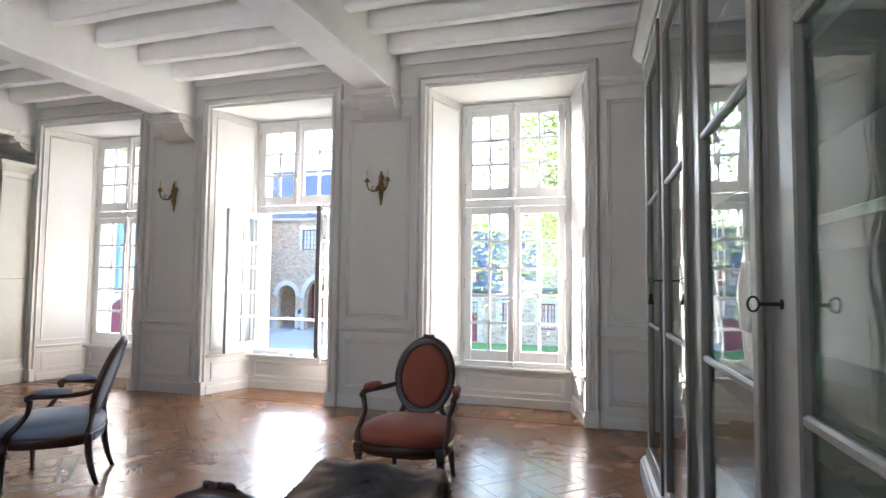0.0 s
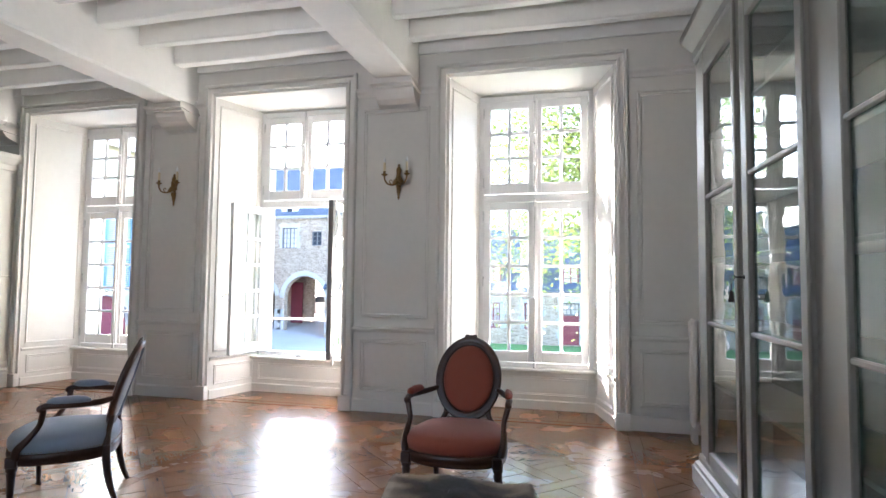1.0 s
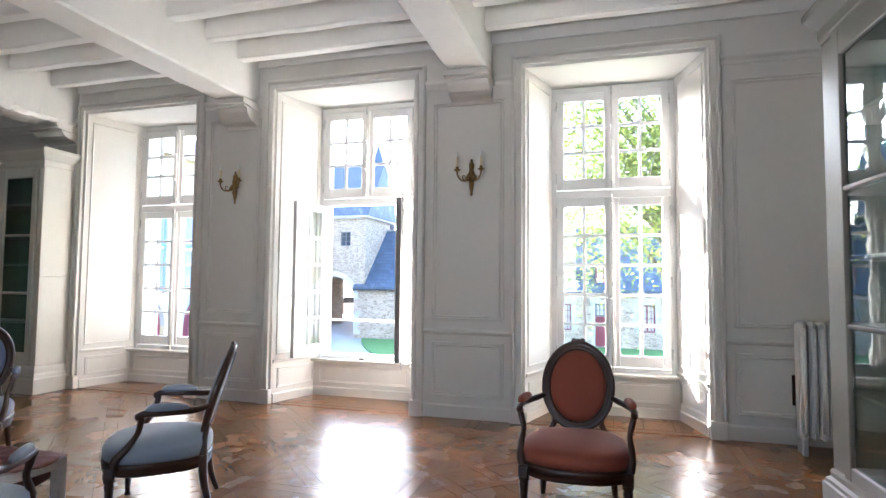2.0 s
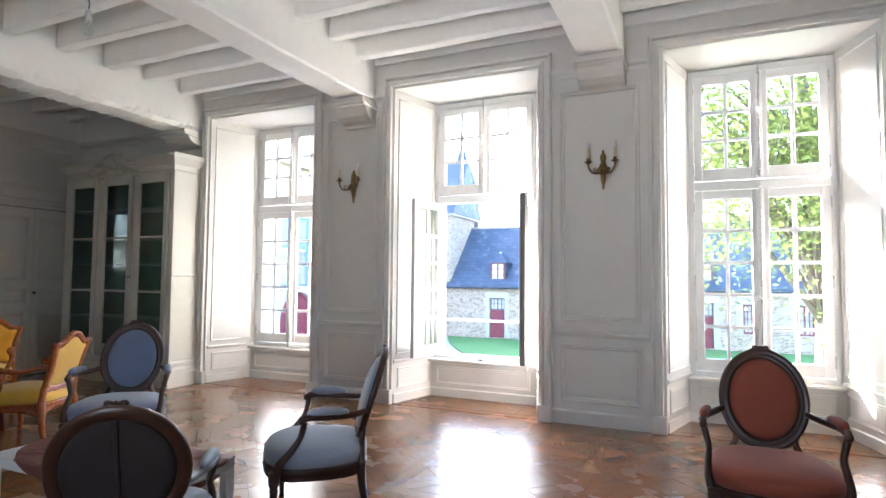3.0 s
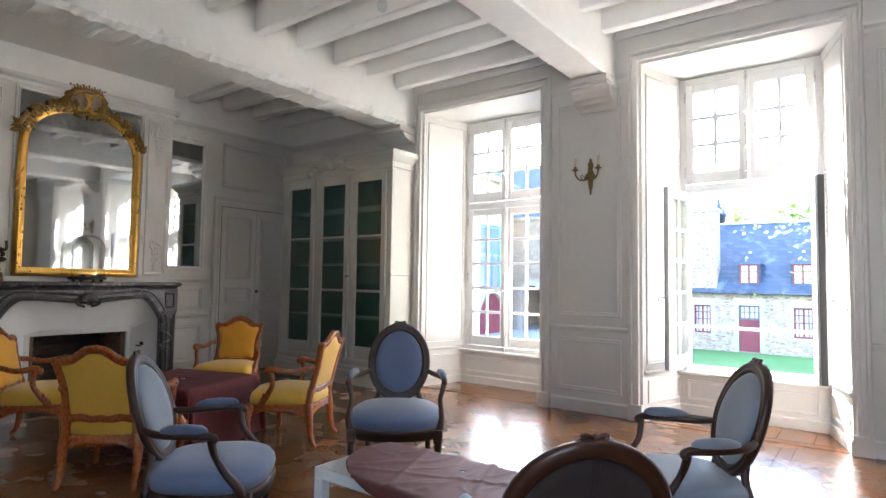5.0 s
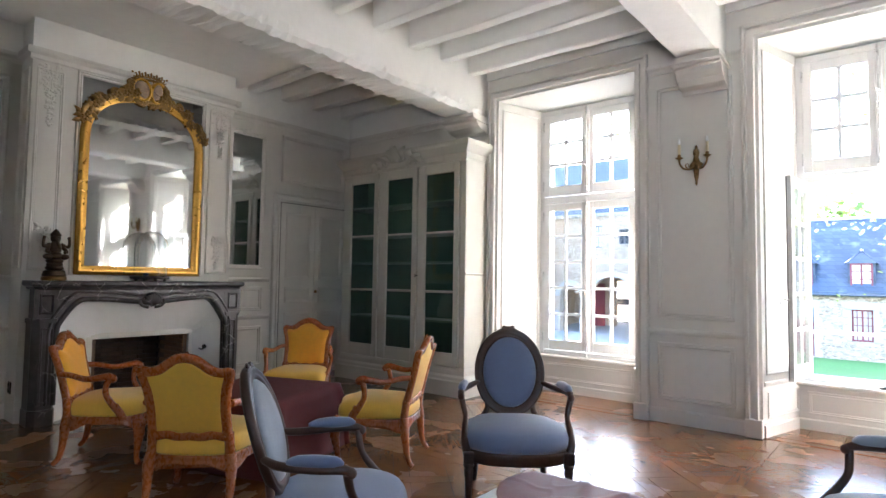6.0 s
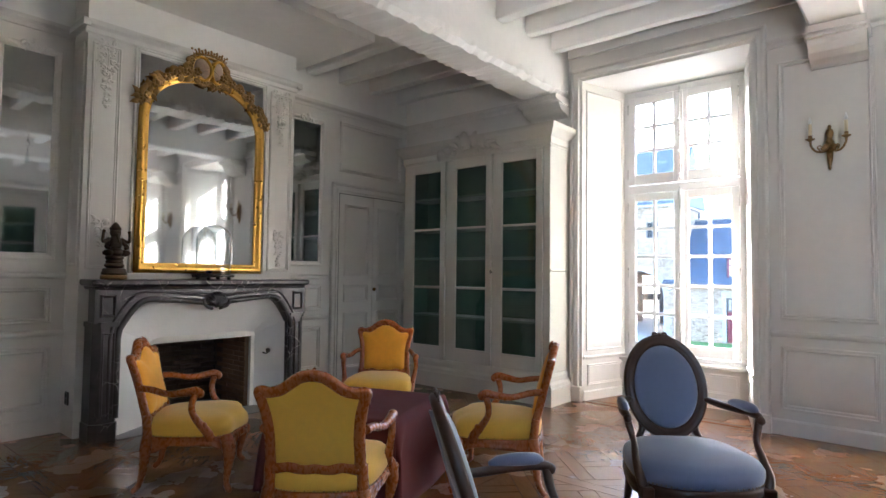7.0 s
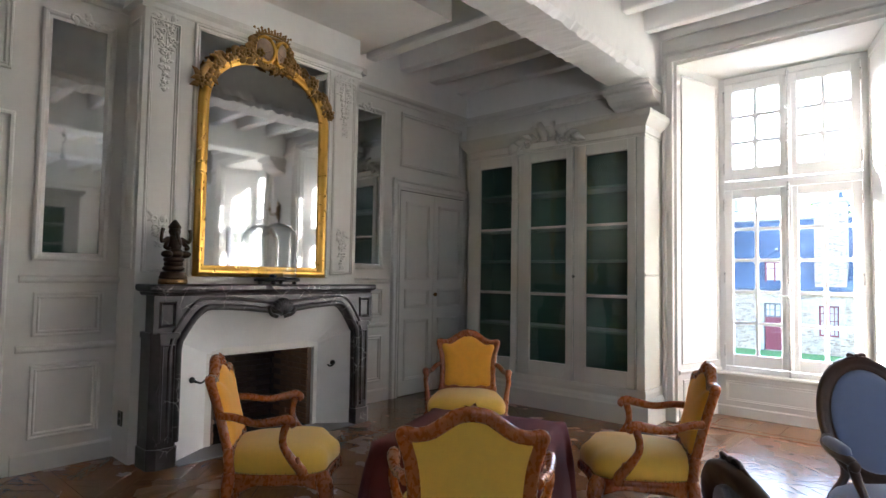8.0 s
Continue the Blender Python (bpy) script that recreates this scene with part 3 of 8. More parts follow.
for (a, b), HEAD in zip(OPEN, HEADS):
    # casing round the recess, open at the floor
    bm = bmesh.new()
    pts = [(a, 0.0), (a, HEAD), (b, HEAD), (b, 0.0)]
    rings = []
    for (u, v), (du, dv) in zip(pts, ((-1, 0), (-1, 1), (1, 1), (1, 0))):
        rings.append([W_N @ Vector((u + du * (0.125 - d), v + dv * (0.125 - d), h)) for d, h in CASING])
    loft(bm, rings, closed=True, smooth=False)
    part("casing", bm, TRIM, wall_north)
    for u0, u1 in ((a - 0.128, a + 0.004), (b - 0.004, b + 0.128)):
        bm = bmesh.new()
        cbox(bm, u0, u1, 0.001, 0.15, 0.0, 0.064, 0.006, W_N)
        part("plinth_block", bm, TRIM, wall_north)
    # lining of the recess: lower panels, shutters' boards and skirting on the splayed sides
    for s, u in ((1, a), (-1, b)):
        p0, p1 = Vector((u, NORTH + 0.0, 0)), Vector((u + s * SPLAY, WIN_Y, 0))
        d = (p1 - p0)
        L = d.length
        d.normalize()
        nrm = Vector((d.y, -d.x, 0)) if s > 0 else Vector((-d.y, d.x, 0))
        if s > 0:
            M = Matrix(((d.x, 0, nrm.x, p0.x), (d.y, 0, nrm.y, p0.y), (0, 1, 0, 0), (0, 0, 0, 1)))
        else:
            M = Matrix(((-d.x, 0, nrm.x, p1.x), (-d.y, 0, nrm.y, p1.y), (0, 1, 0, 0), (0, 0, 0, 1)))
        bm = bmesh.new()
        frame_rect(bm, M, 0.07, L - 0.05, 0.15, 0.36, FINE)
        rail(bm, M, 0.01, L - 0.005, 0.43, [(-0.02, 0), (-0.02, 0.01), (0.0, 0.018), (0.012, 0.018), (0.018, 0.006), (0.018, 0)])
        rail(bm, M, 0.01, L - 0.005, 0.0, [(0, 0), (0, 0.014), (0.09, 0.014), (0.1, 0.006), (0.1, 0)])
        part("reveal_panelling", bm, TRIM, wall_north)
        bm = bmesh.new()
        frame_rect(bm, M, 0.05, L - 0.04, 0.5, HEAD - 0.08, [(0, 0), (0, 0.008), (0.008, 0.011), (0.016, 0.004), (0.02, 0)])
        part("reveal_board", bm, TRIM, wall_north)
    # apron under the sill
    M = Matrix(((1, 0, 0, 0), (0, 0, -1, WIN_Y - 0.05), (0, 1, 0, 0), (0, 0, 0, 1)))
    bm = bmesh.new()
    frame_rect(bm, M, a + SPLAY + 0.06, b - SPLAY - 0.06, 0.14, 0.33, FINE)
    rail(bm, M, a + SPLAY - 0.02, b - SPLAY + 0.02, 0.0, [(0, 0), (0, 0.016), (0.09, 0.016), (0.1, 0.006), (0.1, 0)])
    part("apron_panel", bm, TRIM, wall_north)
    bm = bmesh.new()
    cbox(bm, a + SPLAY * 0.88, b - SPLAY * 0.88, WIN_Y - 0.1, WIN_Y + 0.1, SILL - 0.03, SILL, 0.006)
    part("sill_board", bm, TRIM, wall_north)

# wall behind the corner bookcase, a little set back, and frieze strips
bm = bmesh.new()
rail(bm, W_N, WEST, -7.11, 3.12, CORNICE)
part("cornice", bm, TRIM, wall_north)

# west wall with its chimney breast
BX, BY0, BY1 = -9.17, 1.5, 3.37           # breast: front plane and sides
bm = bmesh.new()
box(bm, WEST - 0.5, WEST, SOUTH - 0.4, BY0, -0.3, 4.2)
box(bm, WEST - 0.5, WEST, BY1, NORTH + 0.4, -0.3, 4.2)
FB0, FB1, FBH = 2.06, 2.95, 0.65           # fire opening in the breast
box(bm, WEST - 0.5, BX, BY0, FB0, -0.3, 4.2)
box(bm, WEST - 0.5, BX, FB1, BY1, -0.3, 4.2)
box(bm, WEST - 0.5, BX, FB0, FB1, FBH, 4.2)
wall_west = tagged(part("wall_west", bm, PAINT), "pale grey panelled wall with a chimney breast", "wall", kind="structure")


def west_panel(name, u0, u1, v0, v1, prof=PANEL, h=0.0):
    bm = bmesh.new()
    M = W_W @ Matrix.Translation((0, 0, h))
    frame_rect(bm, M, u0, u1, v0, v1, prof)
    return part(name, bm, TRIM, wall_west)


def west_rail(name, u0, u1, v, prof, h=0.0):
    bm = bmesh.new()
    rail(bm, W_W @ Matrix.Translation((0, 0, h)), u0, u1, v, prof)
    return part(name, bm, TRIM, wall_west)


PIL = BX - WEST
BASE = [(0, 0), (0, 0.018), (0.11, 0.018), (0.125, 0.008), (0.125, 0)]
for u0, u1 in ((0.93, BY0 - 0.0), (BY1, 4.06)):
    west_rail("dado_rail", u0, u1, 0.76, DADO)
    west_rail("mirror_ledge", u0, u1, 1.2, DADO)
    west_rail("baseboard", u0, u1, 0.0, BASE)
    west_panel("lower_panel_moulding", u0 + 0.08, u1 - 0.09, 0.2, 0.66)
    west_panel("middle_panel_moulding", u0 + 0.08, u1 - 0.09, 0.84, 1.12)
west_rail("cornice", BY1, NORTH + 0.2, 3.12, CORNICE)
west_rail("cornice", SOUTH, BY0, 3.12, CORNICE)
west_rail("breast_cornice", BY0 - 0.02, BY1 + 0.02, 3.12, [(-0.06, 0), (-0.05, 0.014), (-0.02, 0.022), (0.0, 0.05), (0.02, 0.06), (0.035, 0.06), (0.04, 0.02), (0.04, 0)], PIL)
bm = bmesh.new()
for y0, y1 in ((BY0 - 0.05, BY0), (BY1, BY1 + 0.05)):
    box(bm, WEST, BX + 0.055, y0, y1, 3.1, 3.155)
part("breast_cornice_return", bm, TRIM, wall_west)
# pilaster strips and glazed spandrel field of the overmantel
west_panel("pilaster_moulding", BY0 + 0.035, BY0 + 0.24, 1.26, 3.0, [(0, 0), (0, 0.012), (0.008, 0.016), (0.016, 0.005), (0.022, 0.008), (0.028, 0)], PIL)
west_panel("pilaster_moulding", BY1 - 0.28, BY1 - 0.035, 1.26, 3.0, [(0, 0), (0, 0.012), (0.008, 0.016), (0.016, 0.005), (0.022, 0.008), (0.028, 0)], PIL)
west_panel("overmantel_moulding", 1.84, 3.05, 1.23, 3.06, PANEL, PIL)
# breast's sides carry a moulded field too
for y, s in ((BY0, -1), (BY1, 1)):
    M = Matrix(((-s, 0, 0, BX if s > 0 else WEST), (0, 0, s, y), (0, 1, 0, 0), (0, 0, 0, 1)))
    bm = bmesh.new()
    frame_rect(bm, M, 0.05, PIL - 0.05, 1.28, 3.0, [(0, 0), (0, 0.01), (0.01, 0.014), (0.02, 0.004), (0.024, 0)])
    part("side_moulding", bm, TRIM, wall_west)
# whitewashed frieze above the cornices
for n_, x0, x1, y0, y1, z0 in (("frieze", WEST, WEST + 0.004, SOUTH, BY0 - 0.004, 3.156), ("frieze", WEST, WEST + 0.004, BY1 + 0.004, NORTH, 3.156), ("breast_frieze", WEST, BX + 0.004, BY0 - 0.004, BY1 + 0.004, 3.161)):
    bm = bmesh.new()
    box(bm, x0, x1, y0, y1, z0, 3.77)
    part(n_, bm, CEIL, wall_west)
bm = bmesh.new()
box(bm, WEST + 0.004, -7.11, NORTH - 0.004, NORTH, 3.156, 3.77)
part("frieze", bm, CEIL, wall_north)
# boards over the door, and the wall's southern part
west_panel("overdoor_moulding", 4.2, 5.2, 2.42, 3.0)
west_panel("upper_panel_moulding", 0.3, 0.84, 2.5, 3.0)

# remaining walls close the room
bm = bmesh.new()
box(bm, EAST, EAST + 0.5, SOUTH - 0.4, NORTH, -0.3, 4.2)
wall_east = tagged(part("wall_east", bm, PAINT), "white painted wall behind the long bookcase", "wall", kind="structure")
bm = bmesh.new()
rail(bm, Matrix(((0, 0, -1, EAST), (-1, 0, 0, 0), (0, 1, 0, 0), (0, 0, 0, 1))), -NORTH, 1.4, 3.2, CORNICE)
part("cornice", bm, TRIM, wall_east)
S_OPEN = [-2.2]                             # middles of unseen windows behind the camera, added to let in fill
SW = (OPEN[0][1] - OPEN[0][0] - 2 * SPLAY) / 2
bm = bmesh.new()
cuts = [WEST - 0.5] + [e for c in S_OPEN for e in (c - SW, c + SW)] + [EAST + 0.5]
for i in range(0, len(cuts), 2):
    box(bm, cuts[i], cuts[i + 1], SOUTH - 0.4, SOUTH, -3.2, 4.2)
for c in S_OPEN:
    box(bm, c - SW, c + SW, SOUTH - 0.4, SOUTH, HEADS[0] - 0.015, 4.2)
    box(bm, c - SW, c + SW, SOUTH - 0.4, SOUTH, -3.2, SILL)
wall_south = tagged(part("wall_south", bm, PAINT), "white painted wall with an unseen tall window added for fill light", "wall", kind="structure")
bm = bmesh.new()
rail(bm, Matrix(((-1, 0, 0, 0), (0, 0, 1, SOUTH), (0, 1, 0, 0), (0, 0, 0, 1))), -EAST, -WEST, 0.80, DADO)
part("dado_rail", bm, TRIM, wall_south)

# ceiling: boards and joists in one mesh
rng = random.Random(4)
BEAMS = [(-7.55, -7.13, 3.08), (-4.98, -4.63, 3.17), (-2.44, -2.07, 3.24)]
bm = bmesh.new()
box(bm, WEST - 0.5, EAST + 0.5, SOUTH - 0.4, NORTH + 0.5, CEIL_Z, CEIL_Z + 0.3)
bays = [(WEST, -7.53), (-7.10, -4.97), (-4.61, -2.44), (-2.07, EAST)]
for bi, (a, b) in enumerate(bays):
    y, pitch, low = ((5.16, 0.465, 3.43), (4.965, 0.478, 3.465), (4.955, 0.475, 3.525), (5.01, 0.49, 3.575))[bi]
    while y > SOUTH + 0.1:
        w = 0.058 + rng.uniform(-0.008, 0.008)
        zb = low + rng.uniform(-0.012, 0.012)
        if not (bi == 0 and 1.2 < y < 3.65):
            n = 7
            rings = []
            tilt = rng.uniform(-0.015, 0.015)
            for i in range(n):
                u = i / (n - 1)
                x = a - 0.02 + (b - a + 0.04) * u
                dy = tilt * (u - 0.5) + rng.uniform(-0.004, 0.004)
                dz = rng.uniform(-0.006, 0.006)
                c = 0.012
                rings.append([(x, y + dy - w, CEIL_Z + 0.02), (x, y + dy - w, zb + dz + c), (x, y + dy - w + c, zb + dz), (x, y + dy + w - c, zb + dz), (x, y + dy + w, zb + dz + c), (x, y + dy + w, CEIL_Z + 0.02)])
            loft(bm, rings, smooth=False)
        y -= pitch + rng.uniform(-0.012, 0.012)
# wall plates along the north wall
for (a, b), z in zip(bays, (3.48, 3.49, 3.56, 3.54)):
    box(bm, a - 0.02, b + 0.02, NORTH - 0.035, NORTH + 0.02, z, CEIL_Z + 0.02)
# flat trimmer over the hearth
box(bm, WEST, -8.25, 1.22, 3.6, 3.425, CEIL_Z + 0.02)
ceiling = tagged(part("ceiling", bm, CEIL), "white painted ceiling with exposed joists", "ceiling", kind="structure")

CORBEL = [(0.0, 0.0), (0.0, -0.26), (0.05, -0.262), (0.07, -0.235), (0.14, -0.215), (0.2, -0.18), (0.235, -0.13), (0.25, -0.09), (0.29, -0.085), (0.29, -0.055), (0.31, -0.05), (0.31, 0.0)]
for bi, (a, b, zb) in enumerate(BEAMS):
    bm = bmesh.new()
    n = 150 if bi == 0 else 46
    rings = []
    rough = 0.01 if bi == 0 else 0.004
    for i in range(n):
        y = SOUTH - 0.02 + (NORTH - SOUTH + 0.04) * i / (n - 1)
        j = lambda s=1.0: rng.uniform(-rough, rough) * s
        c = 0.045 if bi == 0 else 0.018
        dz = 0.008 * noise.noise((i * 0.09, bi, 0)) + (0.014 * max(0, noise.noise((i * 0.4, 7, 0))) if bi == 0 else 0)
        rings.append([(a, y, CEIL_Z + 0.02), (a, y, 3.5), (a + 0.002 * math.sin(i * 0.2), y, zb + c + 0.07), (a + j(), y, zb + c + j() + dz), (a + c + j(), y, zb + j() + dz), ((a + b) / 2, y, zb + j() + dz), (b - c + j(), y, zb + j() + dz), (b + j(), y, zb + c + j() + dz), (b + 0.002 * math.sin(i * 0.23), y, zb + c + 0.07), (b, y, 3.5), (b, y, CEIL_Z + 0.02)])
    loft(bm, rings, smooth=False)
    beam = tagged(part("ceiling_beam", bm, CEIL), "heavy white painted timber beam" + (" with a rough chipped edge" if bi == 0 else ""), "beam", "main ceiling beams", "structure")
    bm = bmesh.new()
    A = [Vector((a - 0.01, NORTH + 0.02 - o, zb - 0.004 + h * (0.72 if bi == 0 else 1.0))) for o, h in CORBEL]
    B = [Vector((b + 0.01, NORTH + 0.02 - o, zb - 0.004 + h * (0.72 if bi == 0 else 1.0))) for o, h in CORBEL]
    loft(bm, [A, B], smooth=False)
    part("corbel", bm, TRIM, beam)
    bm = bmesh.new()
    A = [Vector((a - 0.03, NORTH + 0.02 - o * 1.06, zb - 0.06 + h * 0.12)) for o, h in CORBEL]
    B = [Vector((b + 0.03, NORTH + 0.02 - o * 1.06, zb - 0.06 + h * 0.12)) for o, h in CORBEL]
    loft(bm, [A, B], smooth=False)
    part("corbel_fillet", bm, TRIM, beam)


# ---- windows ----
def casement(w, h, cols, rows, name="casement", rod=False):
    """A glazed leaf; its hinge edge at x 0, its foot at z 0, its inner face towards -y."""
    st, top, bot, mu, th = 0.07, 0.08, 0.11, 0.03, 0.045
    leaf = new(name)
    bm = bmesh.new()
    cbox(bm, 0, st, 0, th, 0, h, 0.005)
    cbox(bm, w - st, w, 0, th, 0, h, 0.005)
    cbox(bm, st - 0.001, w - st + 0.001, 0.001, th - 0.001, h - top, h, 0.005)
    cbox(bm, st - 0.001, w - st + 0.001, 0.001, th - 0.001, 0, bot, 0.005)
    part("leaf_frame", bm, SASH, leaf)
    gw, gh = (w - 2 * st), (h - top - bot)
    bm = bmesh.new()
    for i in range(1, cols):
        x = st + gw * i / cols
        cbox(bm, x - mu / 2, x + mu / 2, 0.006, th - 0.01, bot - 0.001, h - top + 0.001, 0.006)
    for j in range(1, rows):
        z = bot + gh * j / rows
        cbox(bm, st - 0.001, w - st + 0.001, 0.008, th - 0.012, z - mu / 2, z + mu / 2, 0.006)
    part("glazing_bars", bm, SASH, leaf)
    for i in range(cols):
        for j in range(rows):
            bm = bmesh.new()
            x0, z0 = st + gw * i / cols + (mu / 2 if i else 0), bot + gh * j / rows + (mu / 2 if j else 0)
            x1, z1 = st + gw * (i + 1) / cols - (mu / 2 if i < cols - 1 else 0), bot + gh * (j + 1) / rows - (mu / 2 if j < rows - 1 else 0)
            box(bm, x0, x1, 0.026, 0.028, z0, z1)
            p = part("pane", bm, GLASS, leaf)
            p.visible_shadow = False
            # rounded putty corners
            bm = bmesh.new()
            c = 0.026
            for cx, cz, sx, sz in ((x0, z0, 1, 1), (x1, z0, -1, 1), (x1, z1, -1, -1), (x0, z1, 1, -1)):
                t = [(cx - sx * 0.001, cz - sz * 0.001), (cx + sx * c, cz - sz * 0.001), (cx + sx * c * 0.3, cz + sz * c * 0.3), (cx - sx * 0.001, cz + sz * c)]
                prism(bm, t if sx * sz > 0 else t[::-1], 0.012, 0.024, Matrix(((1, 0, 0, 0), (0, 0, 1, 0), (0, 1, 0, 0), (0, 0, 0, 1))))
            part("putty_corners", bm, SASH, leaf)
    for z in ((0.12, h - 0.12) if h < 1.3 else (0.14, h / 2, h - 0.14)):
        bm = bmesh.new()
        lathe(bm, [(0.002, -0.055), (0.008, -0.05), (0.009, 0.05), (0.002, 0.055)], 8, Matrix.Translation((-0.004, -0.006, z)))
        part("hinge", bm, STEEL, leaf)
    return leaf


def window(name, a, b, HEAD, open_angles=None):
    x0, x1 = a + SPLAY, b - SPLAY
    win = thing(name, "tall white painted casement window with a transom" + (", its lower leaves standing open" if open_angles else ""), "window", Matrix.Translation((x0, WIN_Y, SILL)), kind="structure")
    W, H, T0, T1 = x1 - x0, HEAD - 0.015 - SILL, 1.72, 1.80
    bm = bmesh.new()
    for u0, u1, v0, v1 in ((0, 0.05, 0, H), (W - 0.05, W, 0, H), (0.0501, W - 0.0501, H - 0.06, H), (0.0501, W - 0.0501, 0, 0.05), (0.0501, W - 0.0501, T0, T1)):
        cbox(bm, u0, u1, 0.0, 0.09, v0, v1, 0.004)
    part("window_frame", bm, SASH, win)
    cw = W / 2 - 0.052
    for lower in (True, False):
        z0, z1 = (0.055, T0 - 0.006) if lower else (T1 + 0.006, H - 0.065)
        for side in (0, 1):
            leaf = casement(cw, z1 - z0, 2, 5 if lower else 3)
            leaf.parent = win
            ang = open_angles[side] if (open_angles and lower) else 0.0
            if side == 0:
                leaf.matrix_local = pose(0.052, -0.012, z0, 0, 0, -ang)
            else:
                leaf.matrix_local = pose(W - 0.052, -0.012, z0, 0, 0, ang) @ Matrix.Diagonal((-1, 1, 1, 1))
    # espagnolette: rods with knobs and a handle
    def rod(za, zb, M, handle):
        bm = bmesh.new()
        tube(bm, [(0, 0, za), (0, 0, zb)], 0.008, 8)
        part("espagnolette_rod", bm, STEEL, win, M=M)
        for z in ((za + 0.05, zb - 0.05, (za + zb) / 2)):
            bm = bmesh.new()
            lathe(bm, [(0.006, -0.03), (0.014, -0.026), (0.014, -0.012), (0.01, 0), (0.014, 0.012), (0.014, 0.026), (0.006, 0.03)], 8, Matrix.Translation((0, 0, z)))
            part("rod_guide", bm, STEEL, win, M=M)
        if handle:
            bm = bmesh.new()
            tube(bm, spline([(0, -0.015, 0.72), (-0.04, -0.03, 0.725), (-0.09, -0.03, 0.71), (-0.12, -0.025, 0.72)], 4), [0.012, 0.009, 0.013, 0.008], 8)
            part("handle", bm, STEEL, win, M=M)
        else:
            for z in (za + 0.3, za + 0.62):
                bm = bmesh.new()
                blob(bm, (0, -0.025, z), (0.016, 0.016, 0.016))
                part("knob", bm, WHITELAQ, win, M=M)
    bm = bmesh.new()
    cbox(bm, W / 2 - 0.028, W / 2 + 0.028, -0.03, -0.012, T1 + 0.01, H - 0.07, 0.006)
    part("meeting_strip", bm, SASH, win)
    rod(T1 + 0.01, H - 0.02, Matrix.Translation((W / 2, -0.042, 0)), False)
    if not open_angles:
        bm = bmesh.new()
        cbox(bm, W / 2 - 0.028, W / 2 + 0.028, -0.03, -0.012, 0.06, T0 - 0.01, 0.006)
        part("meeting_strip", bm, SASH, win)
        rod(-0.02, T0 + 0.03, Matrix.Translation((W / 2, -0.042, 0)), True)
    else:
        ang = open_angles[1]
        M = pose(W - 0.052, -0.012, 0, 0, 0, ang) @ Matrix.Translation((-cw, 0, 0))
        bm = bmesh.new()
        cbox(bm, -0.02, 0.03, -0.018, -0.001, 0.06, T0 - 0.01, 0.006)
        part("meeting_strip", bm, SASH, win, M=M)
        rod(0.0, T0 + 0.02, M @ Matrix.Translation((0, -0.03, 0)), True)
        bm = bmesh.new()
        cbox(bm, -0.0235, -0.0205, -0.016, 0.03, 0.062, T0 - 0.012, 0.001)
        part("edge_strip", bm, EDGEGREY, win, "dark grey strip on the leaf's edge", M=M)
        M = pose(0.052, -0.012, 0, 0, 0, -open_angles[0]) @ Matrix.Translation((cw, 0, 0))
        bm = bmesh.new()
        tube(bm, spline([(0, 0.02, 0.70), (0.02, -0.02, 0.71), (0.05, -0.03, 0.69), (0.06, -0.025, 0.67)], 4), [0.008, 0.006, 0.009, 0.005], 8)
        part("latch", bm, STEEL, win, M=M)
        bm = bmesh.new()
        cbox(bm, 0.0005, 0.0025, 0.006, 0.012, 0.062, T0 - 0.012, 0.0005)
        part("edge_strip", bm, EDGEGREY, win, "dark grey strip on the leaf's edge", M=M)
    return win


WIN1 = window("window_1", *OPEN[0], HEADS[0])
window("window_2", *OPEN[1], HEADS[1], open_angles=(97.0, 97.0))
window("window_3", *OPEN[2], HEADS[2])
# copies of window 1 for the added, unseen south openings
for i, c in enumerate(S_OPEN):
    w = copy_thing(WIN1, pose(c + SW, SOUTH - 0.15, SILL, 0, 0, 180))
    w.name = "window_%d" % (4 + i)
    # fill lamp added in that opening, aimed upward to brighten the ceiling
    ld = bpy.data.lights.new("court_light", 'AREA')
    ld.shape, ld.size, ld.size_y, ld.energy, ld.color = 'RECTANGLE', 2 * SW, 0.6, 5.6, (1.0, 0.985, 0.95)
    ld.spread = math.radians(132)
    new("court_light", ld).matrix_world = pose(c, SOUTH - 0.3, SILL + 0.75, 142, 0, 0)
# iron keeper on the open window's sill
bm = bmesh.new()
cbox(bm, -0.035, 0.035, -0.012, 0.012, 0.001, 0.014, 0.004)
blob(bm, (0, 0, 0.014), (0.016, 0.01, 0.008), 8, 4)
tagged(part("sill_keeper", bm, IRON, None, M=Matrix.Translation((-3.63, 5.86, SILL))), "small black iron keeper on the white window sill", "latch")
# guard bar outside the open window
bm = bmesh.new()
tube(bm, [(OPEN[1][0] + SPLAY - 0.02, 6.1, 0.825), (OPEN[1][1] - SPLAY + 0.02, 6.1, 0.825)], 0.014, 10)
tagged(part("guard_rail", bm, STEEL), "thin white metal guard rail across the open window", "rail", kind="structure")


# ---- chimneypiece ----
CY = 2.455
MX, LX = -8.88, -8.93        # front of the shelf, front of the legs


def hood(u):
    """Height of the marble's lower edge at u from the middle."""
    u = abs(u)
    if u > 0.735:
        return 0.0
    k = min(1.0, (0.735 - u) / 0.2)
    rise = 0.78 + 0.225 * math.sin(k * math.pi / 2)
    dip = 0.05 * max(0.0, 1 - u / 0.5) ** 1.5
    return rise - dip


